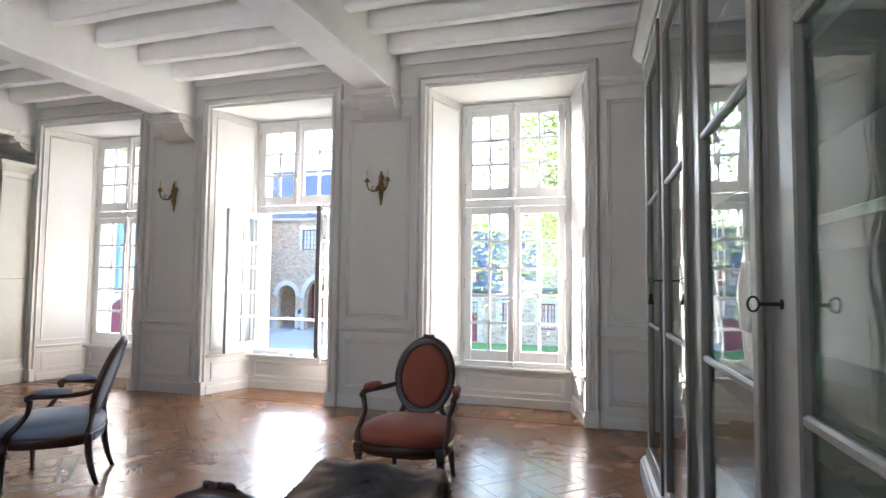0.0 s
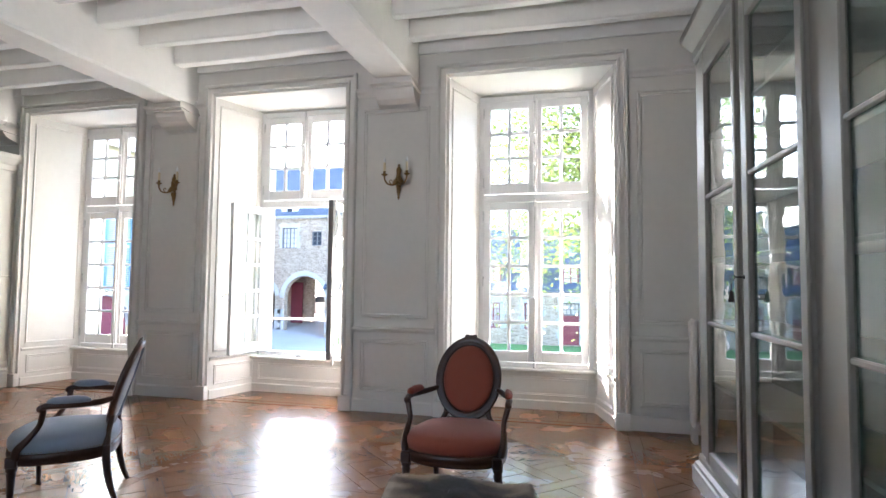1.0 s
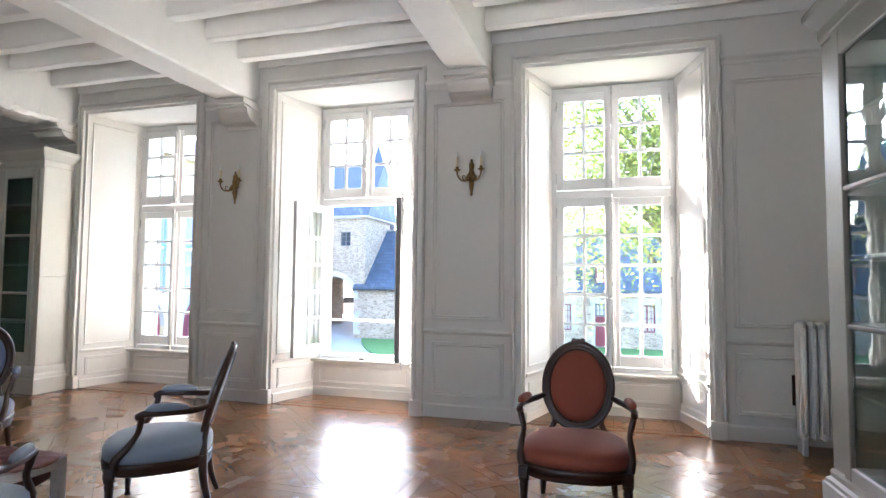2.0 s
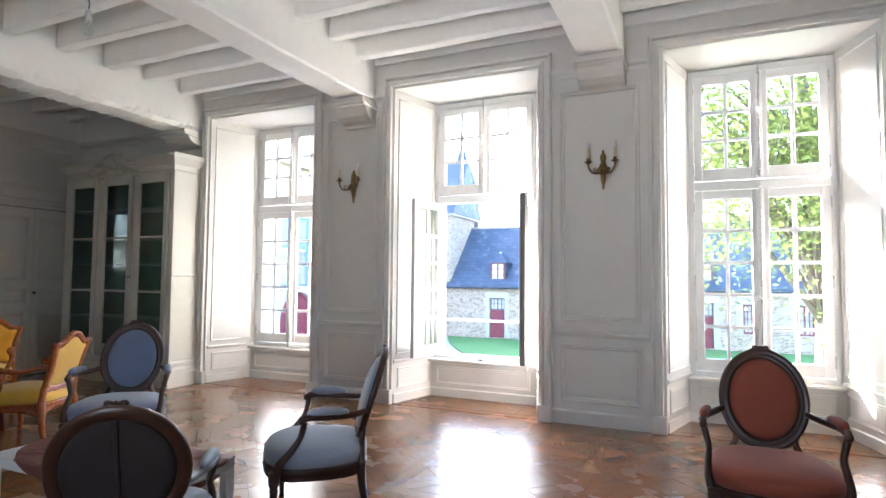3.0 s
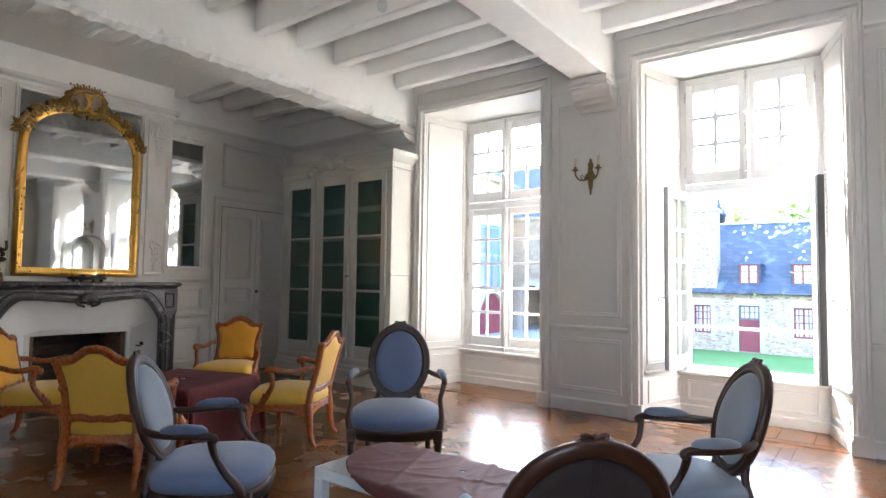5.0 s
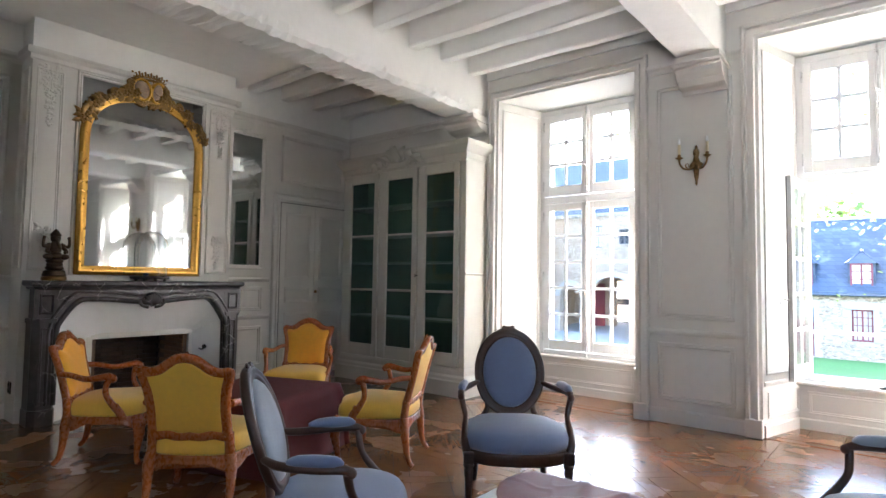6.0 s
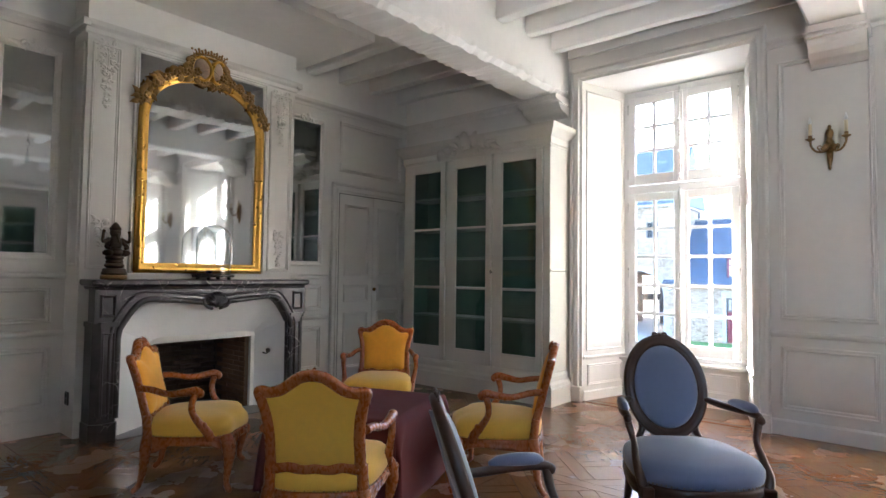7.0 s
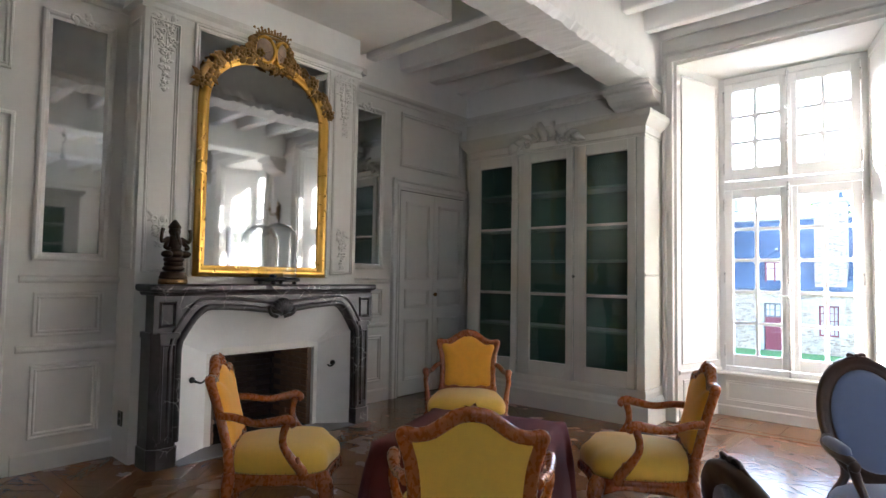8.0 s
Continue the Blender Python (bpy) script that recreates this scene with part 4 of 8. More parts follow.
mantel = thing("chimneypiece", "dark grey veined marble chimneypiece with a carved shell", "fireplace", Matrix.Translation((MX, CY, 0)))
bm = bmesh.new()
prof = [(0.0, 1.12), (0.03, 1.125), (0.042, 1.14), (0.05, 1.15), (0.05, 1.172), (0.04, 1.18)]
plan = [(-0.28, -0.975), (-0.03, -0.975), (-0.012, -0.95), (0.0, -0.9), (0.0, -0.16), (0.018, -0.1), (0.022, 0.0), (0.018, 0.1), (0.0, 0.16), (0.0, 0.9), (-0.012, 0.95), (-0.03, 0.975), (-0.28, 0.975)]
rings = []
for k, z in ((0.955, 1.105), (0.965, 1.112), (0.97, 1.128), (0.992, 1.136), (1.0, 1.148), (1.0, 1.17), (0.994, 1.18)):
    rings.append([(x - (1 - k) * 0.9 if x > -0.2 else x, y * 0.975 * k, z) for x, y in plan])
loft(bm, rings, smooth=False)
part("shelf", bm, MARBLE, mantel)
# frieze with the serpentine lower edge
bm = bmesh.new()
us = np.linspace(-0.735, 0.735, 60)
dx = LX - MX
front = [[(dx, u, hood(u * 0.999)), (dx, u, 1.108), (dx - 0.13, u, 1.108), (dx - 0.13, u, hood(u * 0.999))] for u in us]
loft(bm, front, smooth=False)
for s in (-1, 1):
    box(bm, dx - 0.13, dx, min(s * 0.7355, s * 0.918), max(s * 0.7355, s * 0.918), 0.86, 1.108)
part("frieze", bm, MARBLE, mantel)
# moulded ribs that follow the opening
Mf = Matrix(((0, 0, 1, dx), (1, 0, 0, 0), (0, 1, 0, 0), (0, 0, 0, 1)))
for off, r in ((0.02, 0.022), (0.075, 0.012)):
    bm = bmesh.new()
    path = [(-0.735 - off, 0.16)] + [(-0.735 - off, z) for z in np.linspace(0.3, 0.74, 6)]
    path += [(u * (1 + off), hood(u) + off * 1.1) for u in np.linspace(-0.73, 0.73, 54)]
    path += [(0.735 + off, z) for z in np.linspace(0.74, 0.3, 6)] + [(0.735 + off, 0.16)]
    tube(bm, [Mf @ Vector((u, v, 0.0)) for u, v in path], r, 8, up=(1, 0, 0))
    part("moulded_rib", bm, MARBLE, mantel)
# legs: angled piers with panels and a scroll block
for s in (-1, 1):
    bm = bmesh.new()
    pl = [(-0.24, 0.745), (dx - 0.02, 0.745), (dx, 0.76), (dx, 0.87), (dx - 0.04, 0.918), (-0.24, 0.918)]
    pl = [(x, s * y) for x, y in pl]
    if s < 0:
        pl = pl[::-1]
    prism(bm, pl, 0.13, 0.87)
    pl2 = [(x + (0.012 if x > -0.2 else 0), y + s * (0.008 if abs(y) > 0.8 else -0.006)) for x, y in pl]
    prism(bm, pl2, 0.0, 0.13)
    prism(bm, pl2, 0.83, 0.868)
    part("leg", bm, MARBLE, mantel)
    bm = bmesh.new()
    frame_rect(bm, Matrix(((0, 0, 1, dx + 0.001), (1, 0, 0, 0), (0, 1, 0, 0), (0, 0, 0, 1))), *sorted((s * 0.775, s * 0.862)), 0.18, 0.79, [(0, 0), (0, 0.006), (0.006, 0.01), (0.012, 0.004), (0.014, 0)])
    part("leg_moulding", bm, MARBLE, mantel)
    bm = bmesh.new()
    frame_rect(bm, Matrix(((0, 0, 1, dx + 0.001), (1, 0, 0, 0), (0, 1, 0, 0), (0, 0, 0, 1))), *sorted((s * 0.775, s * 0.885)), 0.9, 1.07, [(0, 0), (0, 0.008), (0.01, 0.014), (0.02, 0.004), (0.022, 0)])
    part("block_moulding", bm, MARBLE, mantel)
# shell
bm = bmesh.new()
for i in range(9):
    a = radians(-72 + 18 * i)
    p0 = Vector((dx + 0.02, 0, 0.955))
    p1 = Vector((dx + 0.05, 0.075 * math.sin(a), 0.985 + 0.075 * math.cos(a)))
    p2 = Vector((dx + 0.03, 0.088 * math.sin(a), 0.99 + 0.088 * math.cos(a)))
    tube(bm, [p0, (p0 + p1) / 2 + Vector((0.03, 0, 0)), p1, p2], [0.012, 0.012, 0.018, 0.01], 6)
for s in (-1, 1):
    tube(bm, spline([(dx + 0.01, s * 0.03, 0.94), (dx + 0.03, s * 0.09, 0.96), (dx + 0.03, s * 0.11, 1.0), (dx + 0.02, s * 0.09, 1.02), (dx + 0.02, s * 0.085, 1.0)], 4), [0.016, 0.014, 0.012, 0.01, 0.008], 6)
part("carved_shell", bm, MARBLE, mantel)

# whitewashed splays inside the marble
bm = bmesh.new()
zt = [(u, min(hood(u) + 0.03, 1.05)) for u in np.linspace(-0.72, 0.72, 31)]
zt[0], zt[-1] = (-0.735, 0.8), (0.735, 0.8)
f0, f1 = FB0 - CY, FB1 - CY
outer = [(-0.742, 0.0)] + zt + [(0.742, 0.0)]
n = len(outer)
inner = []
for i, (u, v) in enumerate(outer):
    if i == 0:
        inner.append((f0, 0.0))
    elif i == n - 1:
        inner.append((f1, 0.0))
    else:
        inner.append((f0 + (f1 - f0) * (u + 0.735) / 1.47, FBH))
A = [Vector((LX - 0.06, CY + u, v)) for u, v in outer]
B = [Vector((BX - 0.03, CY + u, v)) for u, v in inner]
C = [Vector((BX + 0.001, CY + u * 1.0, v)) for u, v in outer]
ra, rb = [bm.verts.new(p) for p in A], [bm.verts.new(p) for p in B]
for i in range(n - 1):
    bm.faces.new((ra[i], ra[i + 1], rb[i + 1], rb[i])).smooth = 0 < i < n - 2
surround = tagged(part("hearth_surround", bm, PLASTER), "whitewashed splayed plaster surround of the fire opening", "fireplace", kind="structure")
for u, s in ((-0.60, -1), (0.60, 1)):
    bm = bmesh.new()
    blob(bm, (-0.0, 0, 0), (0.022, 0.022, 0.022))
    tube(bm, spline([(0, 0, 0), (0.03, 0.02 * -s, -0.012), (0.035, 0.05 * -s, -0.02), (0.03, 0.075 * -s, -0.006)], 4), [0.01, 0.008, 0.007, 0.006], 6)
    tagged(part("fire_iron_hook", bm, IRON, None, M=Matrix.Translation((-9.05, CY + u, 0.52))), "small black iron hook on the white fire surround", "hook", "fire surround hooks")

# firebox lined with brick, and the stone hearth
bm = bmesh.new()
box(bm, -9.85, -9.8, FB0 - 0.05, FB1 + 0.05, -0.05, 1.2)
box(bm, -9.8, BX - 0.05, FB0 - 0.3, FB0 - 0.06, -0.05, 1.2)
box(bm, -9.8, BX - 0.05, FB1 + 0.06, FB1 + 0.3, -0.05, 1.2)
box(bm, -9.85, BX - 0.05, FB0 - 0.1, FB1 + 0.1, 0.95, 1.2)
box(bm, -9.85, BX - 0.02, FB0 - 0.06, FB1 + 0.06, -0.05, 0.004)
firebox = tagged(part("firebox", bm, SOOT), "sooty brick-lined firebox", "fireplace", kind="structure")
for y0, y1 in ((FB0 + 0.001, FB0 + 0.034), (FB1 - 0.034, FB1 - 0.001)):
    bm = bmesh.new()
    box(bm, -9.8, BX - 0.035, y0, y1, 0.0, 0.96)
    part("jamb_bed", bm, MORTAR, firebox)
bm = bmesh.new()
box(bm, -9.8, -9.756, FB0 - 0.005, FB1 + 0.005, 0.0, 0.96)
part("back_bed", bm, SOOT, firebox)
brick_bm = bmesh.new()
cbox(brick_bm, -0.098, 0.098, -0.02, 0.02, -0.0195, 0.0195, 0.004)
jamb_me = mesh_of("brick", brick_bm, BRICK)
brick_bm = bmesh.new()
cbox(brick_bm, -0.098, 0.098, -0.02, 0.02, -0.0195, 0.0195, 0.004)
back_me = mesh_of("brick", brick_bm, SOOTBRICK)
frng = random.Random(12)
for y in (FB0 + 0.022, FB1 - 0.022):
    for r in range(21):
        for k in range(3):
            x = BX - 0.135 - k * 0.203 - (0.1 if r % 2 else 0)
            if x < -9.68:
                continue
            o = new("brick", jamb_me)
            o.parent = firebox
            o.location = (x, y + frng.uniform(-0.002, 0.002), 0.026 + r * 0.0455)
        if r % 2:
            o = new("brick", jamb_me)
            o.parent = firebox
            o.matrix_local = pose(BX - 0.083, y, 0.026 + r * 0.0455) @ Matrix.Diagonal((0.48, 1, 1, 1))
for r in range(21):
    for k in range(4):
        o = new("brick", back_me)
        o.parent = firebox
        o.matrix_local = pose(-9.742, FB0 + 0.12 + k * 0.203 + (0.06 if r % 2 else 0), 0.026 + r * 0.0455, 0, 0, 90)
bm = bmesh.new()
cbox(bm, BX - 0.02, -8.9, CY - 0.74, CY + 0.74, -0.02, 0.006, 0.003)
tagged(part("hearthstone", bm, mat("stone_hearth", (0.17, 0.165, 0.16), 0.35, var=0.2)), "grey stone hearth slab set in the parquet", "hearth", kind="structure")


# ---- gilt overmantel mirror ----
def arch_path(half, z0, spring, top, n=26):
    pts = [(half, z0), (half, spring)]
    for i in range(1, n):
        a = math.pi / 2 * i / n
        pts.append((half * math.cos(a) ** (2 / 2.3), spring + (top - spring) * math.sin(a) ** (2 / 2.3)))
    pts.append((0.0, top))
    return pts + [(-u, v) for u, v in pts[-2::-1]]


def scrolls(bm, M, items, r=0.008):
    """Small S and C scrolls of relief; items (u, v, size, turn, hand)."""
    for u, v, sz, turn, hand in items:
        pts = []
        for i in range(13):
            a = i / 12 * 2.2 * math.pi
            q = sz * (1 - 0.75 * i / 12)
            x, y = q * math.cos(a) * hand, q * math.sin(a)
            c, s = math.cos(radians(turn)), math.sin(radians(turn))
            pts.append(M @ Vector((u + x * c - y * s, v + x * s + y * c, r * 0.5)))
        tube(bm, pts, [r * 0.7, r * 1.3, r, r * 0.8, r * 0.6], 5, up=M.to_3x3() @ Vector((0, 0, 1)))


def leaf(bm, M, u, v, L, turn, w=0.3, h=0.012):
    """A carved leaf: a ridge with two sloping sides."""
    c, s = math.cos(radians(turn)), math.sin(radians(turn))
    P = lambda a, b, z: M @ Vector((u + a * c - b * s, v + a * s + b * c, z))
    ridge = [P(0, 0, h * .6), P(L * .35, 0, h * 1.5), P(L * .7, L * .06, h * 1.3), P(L, L * .16, h * .4)]
    lf = [P(0, L * .05, 0), P(L * .3, L * w, h * .3), P(L * .65, L * w * .8, h * .4), P(L, L * .16, 0)]
    rt = [P(0, -L * .05, 0), P(L * .3, -L * w, h * .3), P(L * .65, -L * w * .6, h * .4), P(L, L * .16, 0)]
    loft(bm, [lf, ridge, rt], closed=False, cap=False)


mirror = thing("overmantel_mirror", "arched gilt-framed mirror with a carved crest of two medallions", "mirror", W_W @ Matrix.Translation((2.442, 0, PIL + 0.006)))
FR = arch_path(0.488, 1.315, 2.47, 2.885)
bm = bmesh.new()
sweep(bm, FR + [(-0.488, 1.315)][:0], [(0.0, 0.006), (0.0, 0.022), (0.012, 0.028), (0.02, 0.026), (0.03, 0.045), (0.05, 0.056), (0.066, 0.05), (0.074, 0.036), (0.082, 0.034), (0.082, 0.0)], closed=True)
part("gilt_frame", bm, GOLD, mirror)
bm = bmesh.new()
vs = [bm.verts.new((u, v, 0.012)) for u, v in FR]
bm.faces.new(vs)
part("mirror_glass", bm, MIRROR, mirror)
rngo = random.Random(3)
for s in (-1, 1):
    bm = bmesh.new()
    for k in range(17):
        t = k / 16
        u = 0.12 + 0.46 * t
        uu = min(u, 0.545)
        zc = 2.47 + (2.945 - 2.47) * max(0.0, 1 - (uu / 0.575) ** 2.3) ** (1 / 2.3) + 0.01 - 0.05 * t
        for q in range(1 if 5 <= k <= 8 else 4):
            leaf(bm, Matrix.Translation((0, 0, 0.03)), s * (u + rngo.uniform(-.02, .02)), zc + rngo.uniform(-.025, .055), rngo.uniform(.05, .1), rngo.uniform(0, 360), 0.32, 0.03)
        if k % 3 == 0:
            for q in range(5):
                a = q * 1.257
                blob(bm, (s * u + 0.022 * math.cos(a), zc + 0.02 * math.sin(a) + 0.02, 0.075), (0.016, 0.016, 0.016), 6, 4)
        blob(bm, (s * u, zc + 0.01, 0.04), (0.03, 0.03, 0.03), 8, 5)
    scrolls(bm, Matrix.Translation((0, 0, 0.03)), [(s * 0.17, 2.96, 0.05, 0, s), (s * 0.3, 2.93, 0.04, 40, -s), (s * 0.42, 2.86, 0.04, 80, s)], 0.016)
    tube(bm, spline([(s * 0.5, 2.78, 0.04), (s * 0.56, 2.7, 0.05), (s * 0.565, 2.62, 0.04), (s * 0.55, 2.58, 0.03)], 4), [0.02, 0.026, 0.018, 0.006], 6)
    part("carved_garland", bm, GOLDDULL, mirror)
# crest: two tilted oval shields in a wreath under a spiked coronet
crest = new("crest")
crest.parent = mirror
crest.matrix_local = Matrix.Translation((0.0, 0.012, 0.0))
for s in (-1, 1):
    Ms = Matrix.Translation((s * 0.07, 3.0, 0.045)) @ pose(0, 0, 0, 0, s * 22, -s * 14)
    bm = bmesh.new()
    ring = [(0.068 * math.cos(a), 0.092 * math.sin(a)) for a in np.linspace(0, 2 * math.pi, 29)[:-1]]
    sweep(bm, ring, [(-0.004, 0.0), (-0.004, 0.02), (0.004, 0.03), (0.014, 0.03), (0.02, 0.018), (0.02, -0.02)], M=Ms)
    part("shield_rim", bm, GOLD, crest)
    bm = bmesh.new()
    blob(bm, (0, 0, 0.004), (0.066, 0.09, 0.02), 18, 8, Ms)
    tube(bm, [Ms @ Vector((-0.06, -0.012, 0.018)), Ms @ Vector((0, -0.02, 0.026)), Ms @ Vector((0.06, -0.012, 0.018))], 0.004, 5)
    blob(bm, (-0.01, -0.05, 0.024), (0.008, 0.008, 0.006), 6, 4, Ms)
    part("medallion", bm, PINKISH, crest)
    # leafy wreath round the shield
    bm = bmesh.new()
    for k in range(15):
        a = radians(95 + s * 8 - s * k * 15)
        u, v = s * 0.062 + 0.098 * math.cos(a), 2.995 + 0.112 * math.sin(a)
        leaf(bm, Matrix.Translation((0, 0, 0.025)), u, v, rngo.uniform(0.05, 0.075), math.degrees(a) - s * 60 + rngo.uniform(-25, 25), 0.34, 0.03)
        blob(bm, (u, v, 0.045), (0.016, 0.016, 0.018), 6, 4)
    scrolls(bm, Matrix.Translation((0, 0, 0.035)), [(s * 0.12, 2.9, 0.04, 20, s), (s * 0.165, 2.96, 0.03, 60, -s), (s * 0.17, 3.05, 0.03, 90, s), (s * 0.04, 2.885, 0.03, 0, s)], 0.016)
    part("wreath", bm, GOLDDULL, crest)
bm = bmesh.new()
tube(bm, spline([(-0.14, 3.085, 0.04), (-0.07, 3.1, 0.065), (0, 3.104, 0.07), (0.07, 3.1, 0.065), (0.14, 3.085, 0.04)], 5), 0.013, 7)
tube(bm, spline([(-0.145, 3.11, 0.04), (-0.07, 3.126, 0.065), (0, 3.13, 0.07), (0.07, 3.126, 0.065), (0.145, 3.11, 0.04)], 5), 0.009, 7)
for k in range(13):
    u = (k - 6) * 0.0245
    h = 0.03 if k % 2 else 0.044
    z0 = 3.125 - 0.5 * u * u
    tube(bm, [(u, z0, 0.066 - 1.2 * u * u), (u * 1.05, z0 + h * 0.5, 0.07 - 1.2 * u * u), (u * 1.1, z0 + h, 0.066 - 1.2 * u * u)], [0.012, 0.01, 0.008], 6)
    blob(bm, (u * 1.1, z0 + h, 0.066 - 1.2 * u * u), (0.011, 0.011, 0.011), 6, 4)
part("coronet", bm, GOLDDULL, crest)

# dark old looking-glass behind the arch, and the two tall side mirrors
bm = bmesh.new()
box(bm, BX + 0.0012, BX + 0.004, 1.885, 3.005, 1.275, 3.015)
tagged(part("panel_mirror", bm, MIRROR), "dim old mirror panel set in the overmantel", "mirror", kind="structure")
for u0, u1, v0, v1 in ((1.01, 1.40, 1.34, 2.93), (3.46, 3.95, 1.34, 2.93)):
    wm = thing("wall_mirror", "tall narrow mirror panel set in the white panelling", "mirror", W_W, "side mirrors")
    bm = bmesh.new()
    box(bm, u0 + 0.03, u1 - 0.03, v0 + 0.03, v1 - 0.03, 0.003, 0.006)
    part("mirror_glass", bm, MIRROR, wm)
    bm = bmesh.new()
    frame_rect(bm, Matrix.Identity(4), u0 - 0.02, u1 + 0.02, v0 - 0.02, v1 + 0.02, [(0, 0), (0, 0.02), (0.012, 0.028), (0.028, 0.024), (0.036, 0.012), (0.055, 0.01), (0.055, 0)])
    part("mirror_frame", bm, TRIM, wm)
    bm = bmesh.new()
    uc = (u0 + u1) / 2
    scrolls(bm, Matrix.Translation((0, 0, 0.02)), [(uc - 0.04, v1 + 0.0, 0.03, 0, 1), (uc + 0.05, v1 - 0.01, 0.025, 30, -1), (uc + 0.1, v1 - 0.015, 0.02, 60, 1)], 0.01)
    for k in range(5):
        leaf(bm, Matrix.Translation((0, 0, 0.02)), uc - 0.03 + 0.02 * k, v1 + 0.01, 0.06, -100 + 55 * k, 0.35, 0.015)
    part("carved_spray", bm, TRIM, wm)


def relief(M, u0, u1, v0, v1, seed, name="carved_relief"):
    """A drop of carved foliage, white like the wall: a wide spray that narrows to a pendant."""
    r = random.Random(seed)
    bm = bmesh.new()
    uc, w = (u0 + u1) / 2, (u1 - u0) / 2
    n = max(4, int((v1 - v0) / 0.045))
    for k in range(n):
        t = k / (n - 1)
        v = v1 - (v1 - v0) * t
        wd = w * (0.9 if t < 0.12 else max(0.12, 0.9 - 1.15 * (t - 0.12)) * (0.75 + 0.25 * math.cos(t * 19)))
        for s in (-1, 1):
            scrolls(bm, M, [(uc + s * wd * 0.62, v, 0.012 + 0.016 * (1 - t), r.uniform(-40, 70), s)], 0.0065)
            for q in range(2):
                leaf(bm, M, uc + s * wd * r.uniform(0.0, 0.9), v + r.uniform(-0.02, 0.02), 0.032 + 0.026 * (1 - t), 90 - s * r.uniform(30, 150), 0.26, 0.012)
        if k % 3 == 1:
            blob(bm, (0, 0, 0), (0.012, 0.012, 0.009), 6, 4, M @ Matrix.Translation((uc, v, 0.006)))
    tube(bm, [M @ Vector((uc + 0.004 * math.sin(6 * q), v1 + (v0 - v1) * q, 0.004)) for q in np.linspace(0, 1, 9)], [0.006, 0.0025], 5)
    return part(name, bm, TRIM, wall_west)


MB = W_W @ Matrix.Translation((0, 0, PIL + 0.001))
relief(MB, BY0 + 0.05, BY0 + 0.235, 2.52, 3.02, 21)
relief(MB, BY1 - 0.27, BY1 - 0.035, 2.52, 3.02, 22)
relief(MB, BY0 + 0.09, BY0 + 0.19, 1.45, 1.62, 23)
relief(MB, BY1 - 0.21, BY1 - 0.1, 1.32, 1.62, 24)

# bronze figure on the mantelshelf: one plain mesh
bm = bmesh.new()
lathe(bm, [(0.085, 0.0), (0.09, 0.012), (0.08, 0.03), (0.082, 0.04), (0.07, 0.05)], 16)
for z, r in ((0.07, 0.075), (0.1, 0.066), (0.13, 0.07)):
    blob(bm, (0, 0, z), (r, r * 0.95, 0.03), 12, 6)
blob(bm, (0, 0, 0.17), (0.085, 0.06, 0.04), 12, 6)
blob(bm, (0, 0, 0.235), (0.052, 0.048, 0.07), 12, 6)
blob(bm, (0, 0, 0.32), (0.038, 0.04, 0.042), 12, 6)
lathe(bm, [(0.04, 0.34), (0.042, 0.352), (0.03, 0.37), (0.02, 0.385), (0.006, 0.4)], 10)
for s in (-1, 1):
    tube(bm, spline([(0, s * 0.04, 0.27), (0.02, s * 0.09, 0.25), (0.03, s * 0.095, 0.3), (0.03, s * 0.088, 0.335)], 4), [0.018, 0.014, 0.011, 0.014], 6)
    tube(bm, spline([(0, s * 0.04, 0.26), (0.04, s * 0.075, 0.21), (0.06, s * 0.05, 0.2)], 4), [0.018, 0.014, 0.012], 6)
    blob(bm, (0.035, s * 0.06, 0.165), (0.045, 0.04, 0.026), 8, 5)
tube(bm, spline([(0.035, 0, 0.31), (0.055, 0.004, 0.27), (0.05, 0.02, 0.23)], 4), [0.016, 0.012, 0.008], 6)
tagged(part("bronze_statuette", bm, BRONZE, None, M=pose(-9.05, 1.70, 1.18, 0, 0, 0)), "small dark bronze seated statuette on the mantelshelf", "statuette")
bm = bmesh.new()
lathe(bm, [(0.088, 0.0), (0.092, 0.006), (0.092, 0.03), (0.085, 0.036)], 20)
bpy.data.objects["bronze_statuette"].location.z += 0.036
tagged(part("brass_plinth", bm, BRASS, None, M=Matrix.Translation((-9.05, 1.70, 1.18))), "round brass plinth under the bronze statuette", "plinth")

# glass dome on a black stand
dome = thing("glass_dome", "tall clear glass dome on a black footed stand", "dome", Matrix.Translation((-9.02, 2.48, 1.18)))
bm = bmesh.new()
lathe(bm, [(0.165, 0.022), (0.172, 0.026), (0.172, 0.04), (0.16, 0.048), (0.15, 0.052)], 28)
part("stand", bm, EBONY, dome)
for k in range(4):
    bm = bmesh.new()
    a = radians(45 + 90 * k)
    blob(bm, (0.13 * math.cos(a), 0.13 * math.sin(a), 0.011), (0.018, 0.018, 0.0115), 8, 5)
    part("foot", bm, EBONY, dome)
bm = bmesh.new()
pr = [(0.145, 0.053), (0.145, 0.33)] + [(0.145 * math.cos(a), 0.33 + 0.145 * math.sin(a)) for a in np.linspace(0.1, 1.52, 10)]
rings = [[(r * math.cos(2 * math.pi * i / 32), r * math.sin(2 * math.pi * i / 32), z) for i in range(32)] for r, z in pr]
loft(bm, rings, cap=False)
d = part("dome", bm, DOMEGLASS, dome)
d.visible_shadow = False
bm = bmesh.new()
blob(bm, (0.02, -0.05, 0.064), (0.03, 0.03, 0.012), 8, 5)
part("black_pebble", bm, EBONY, dome)


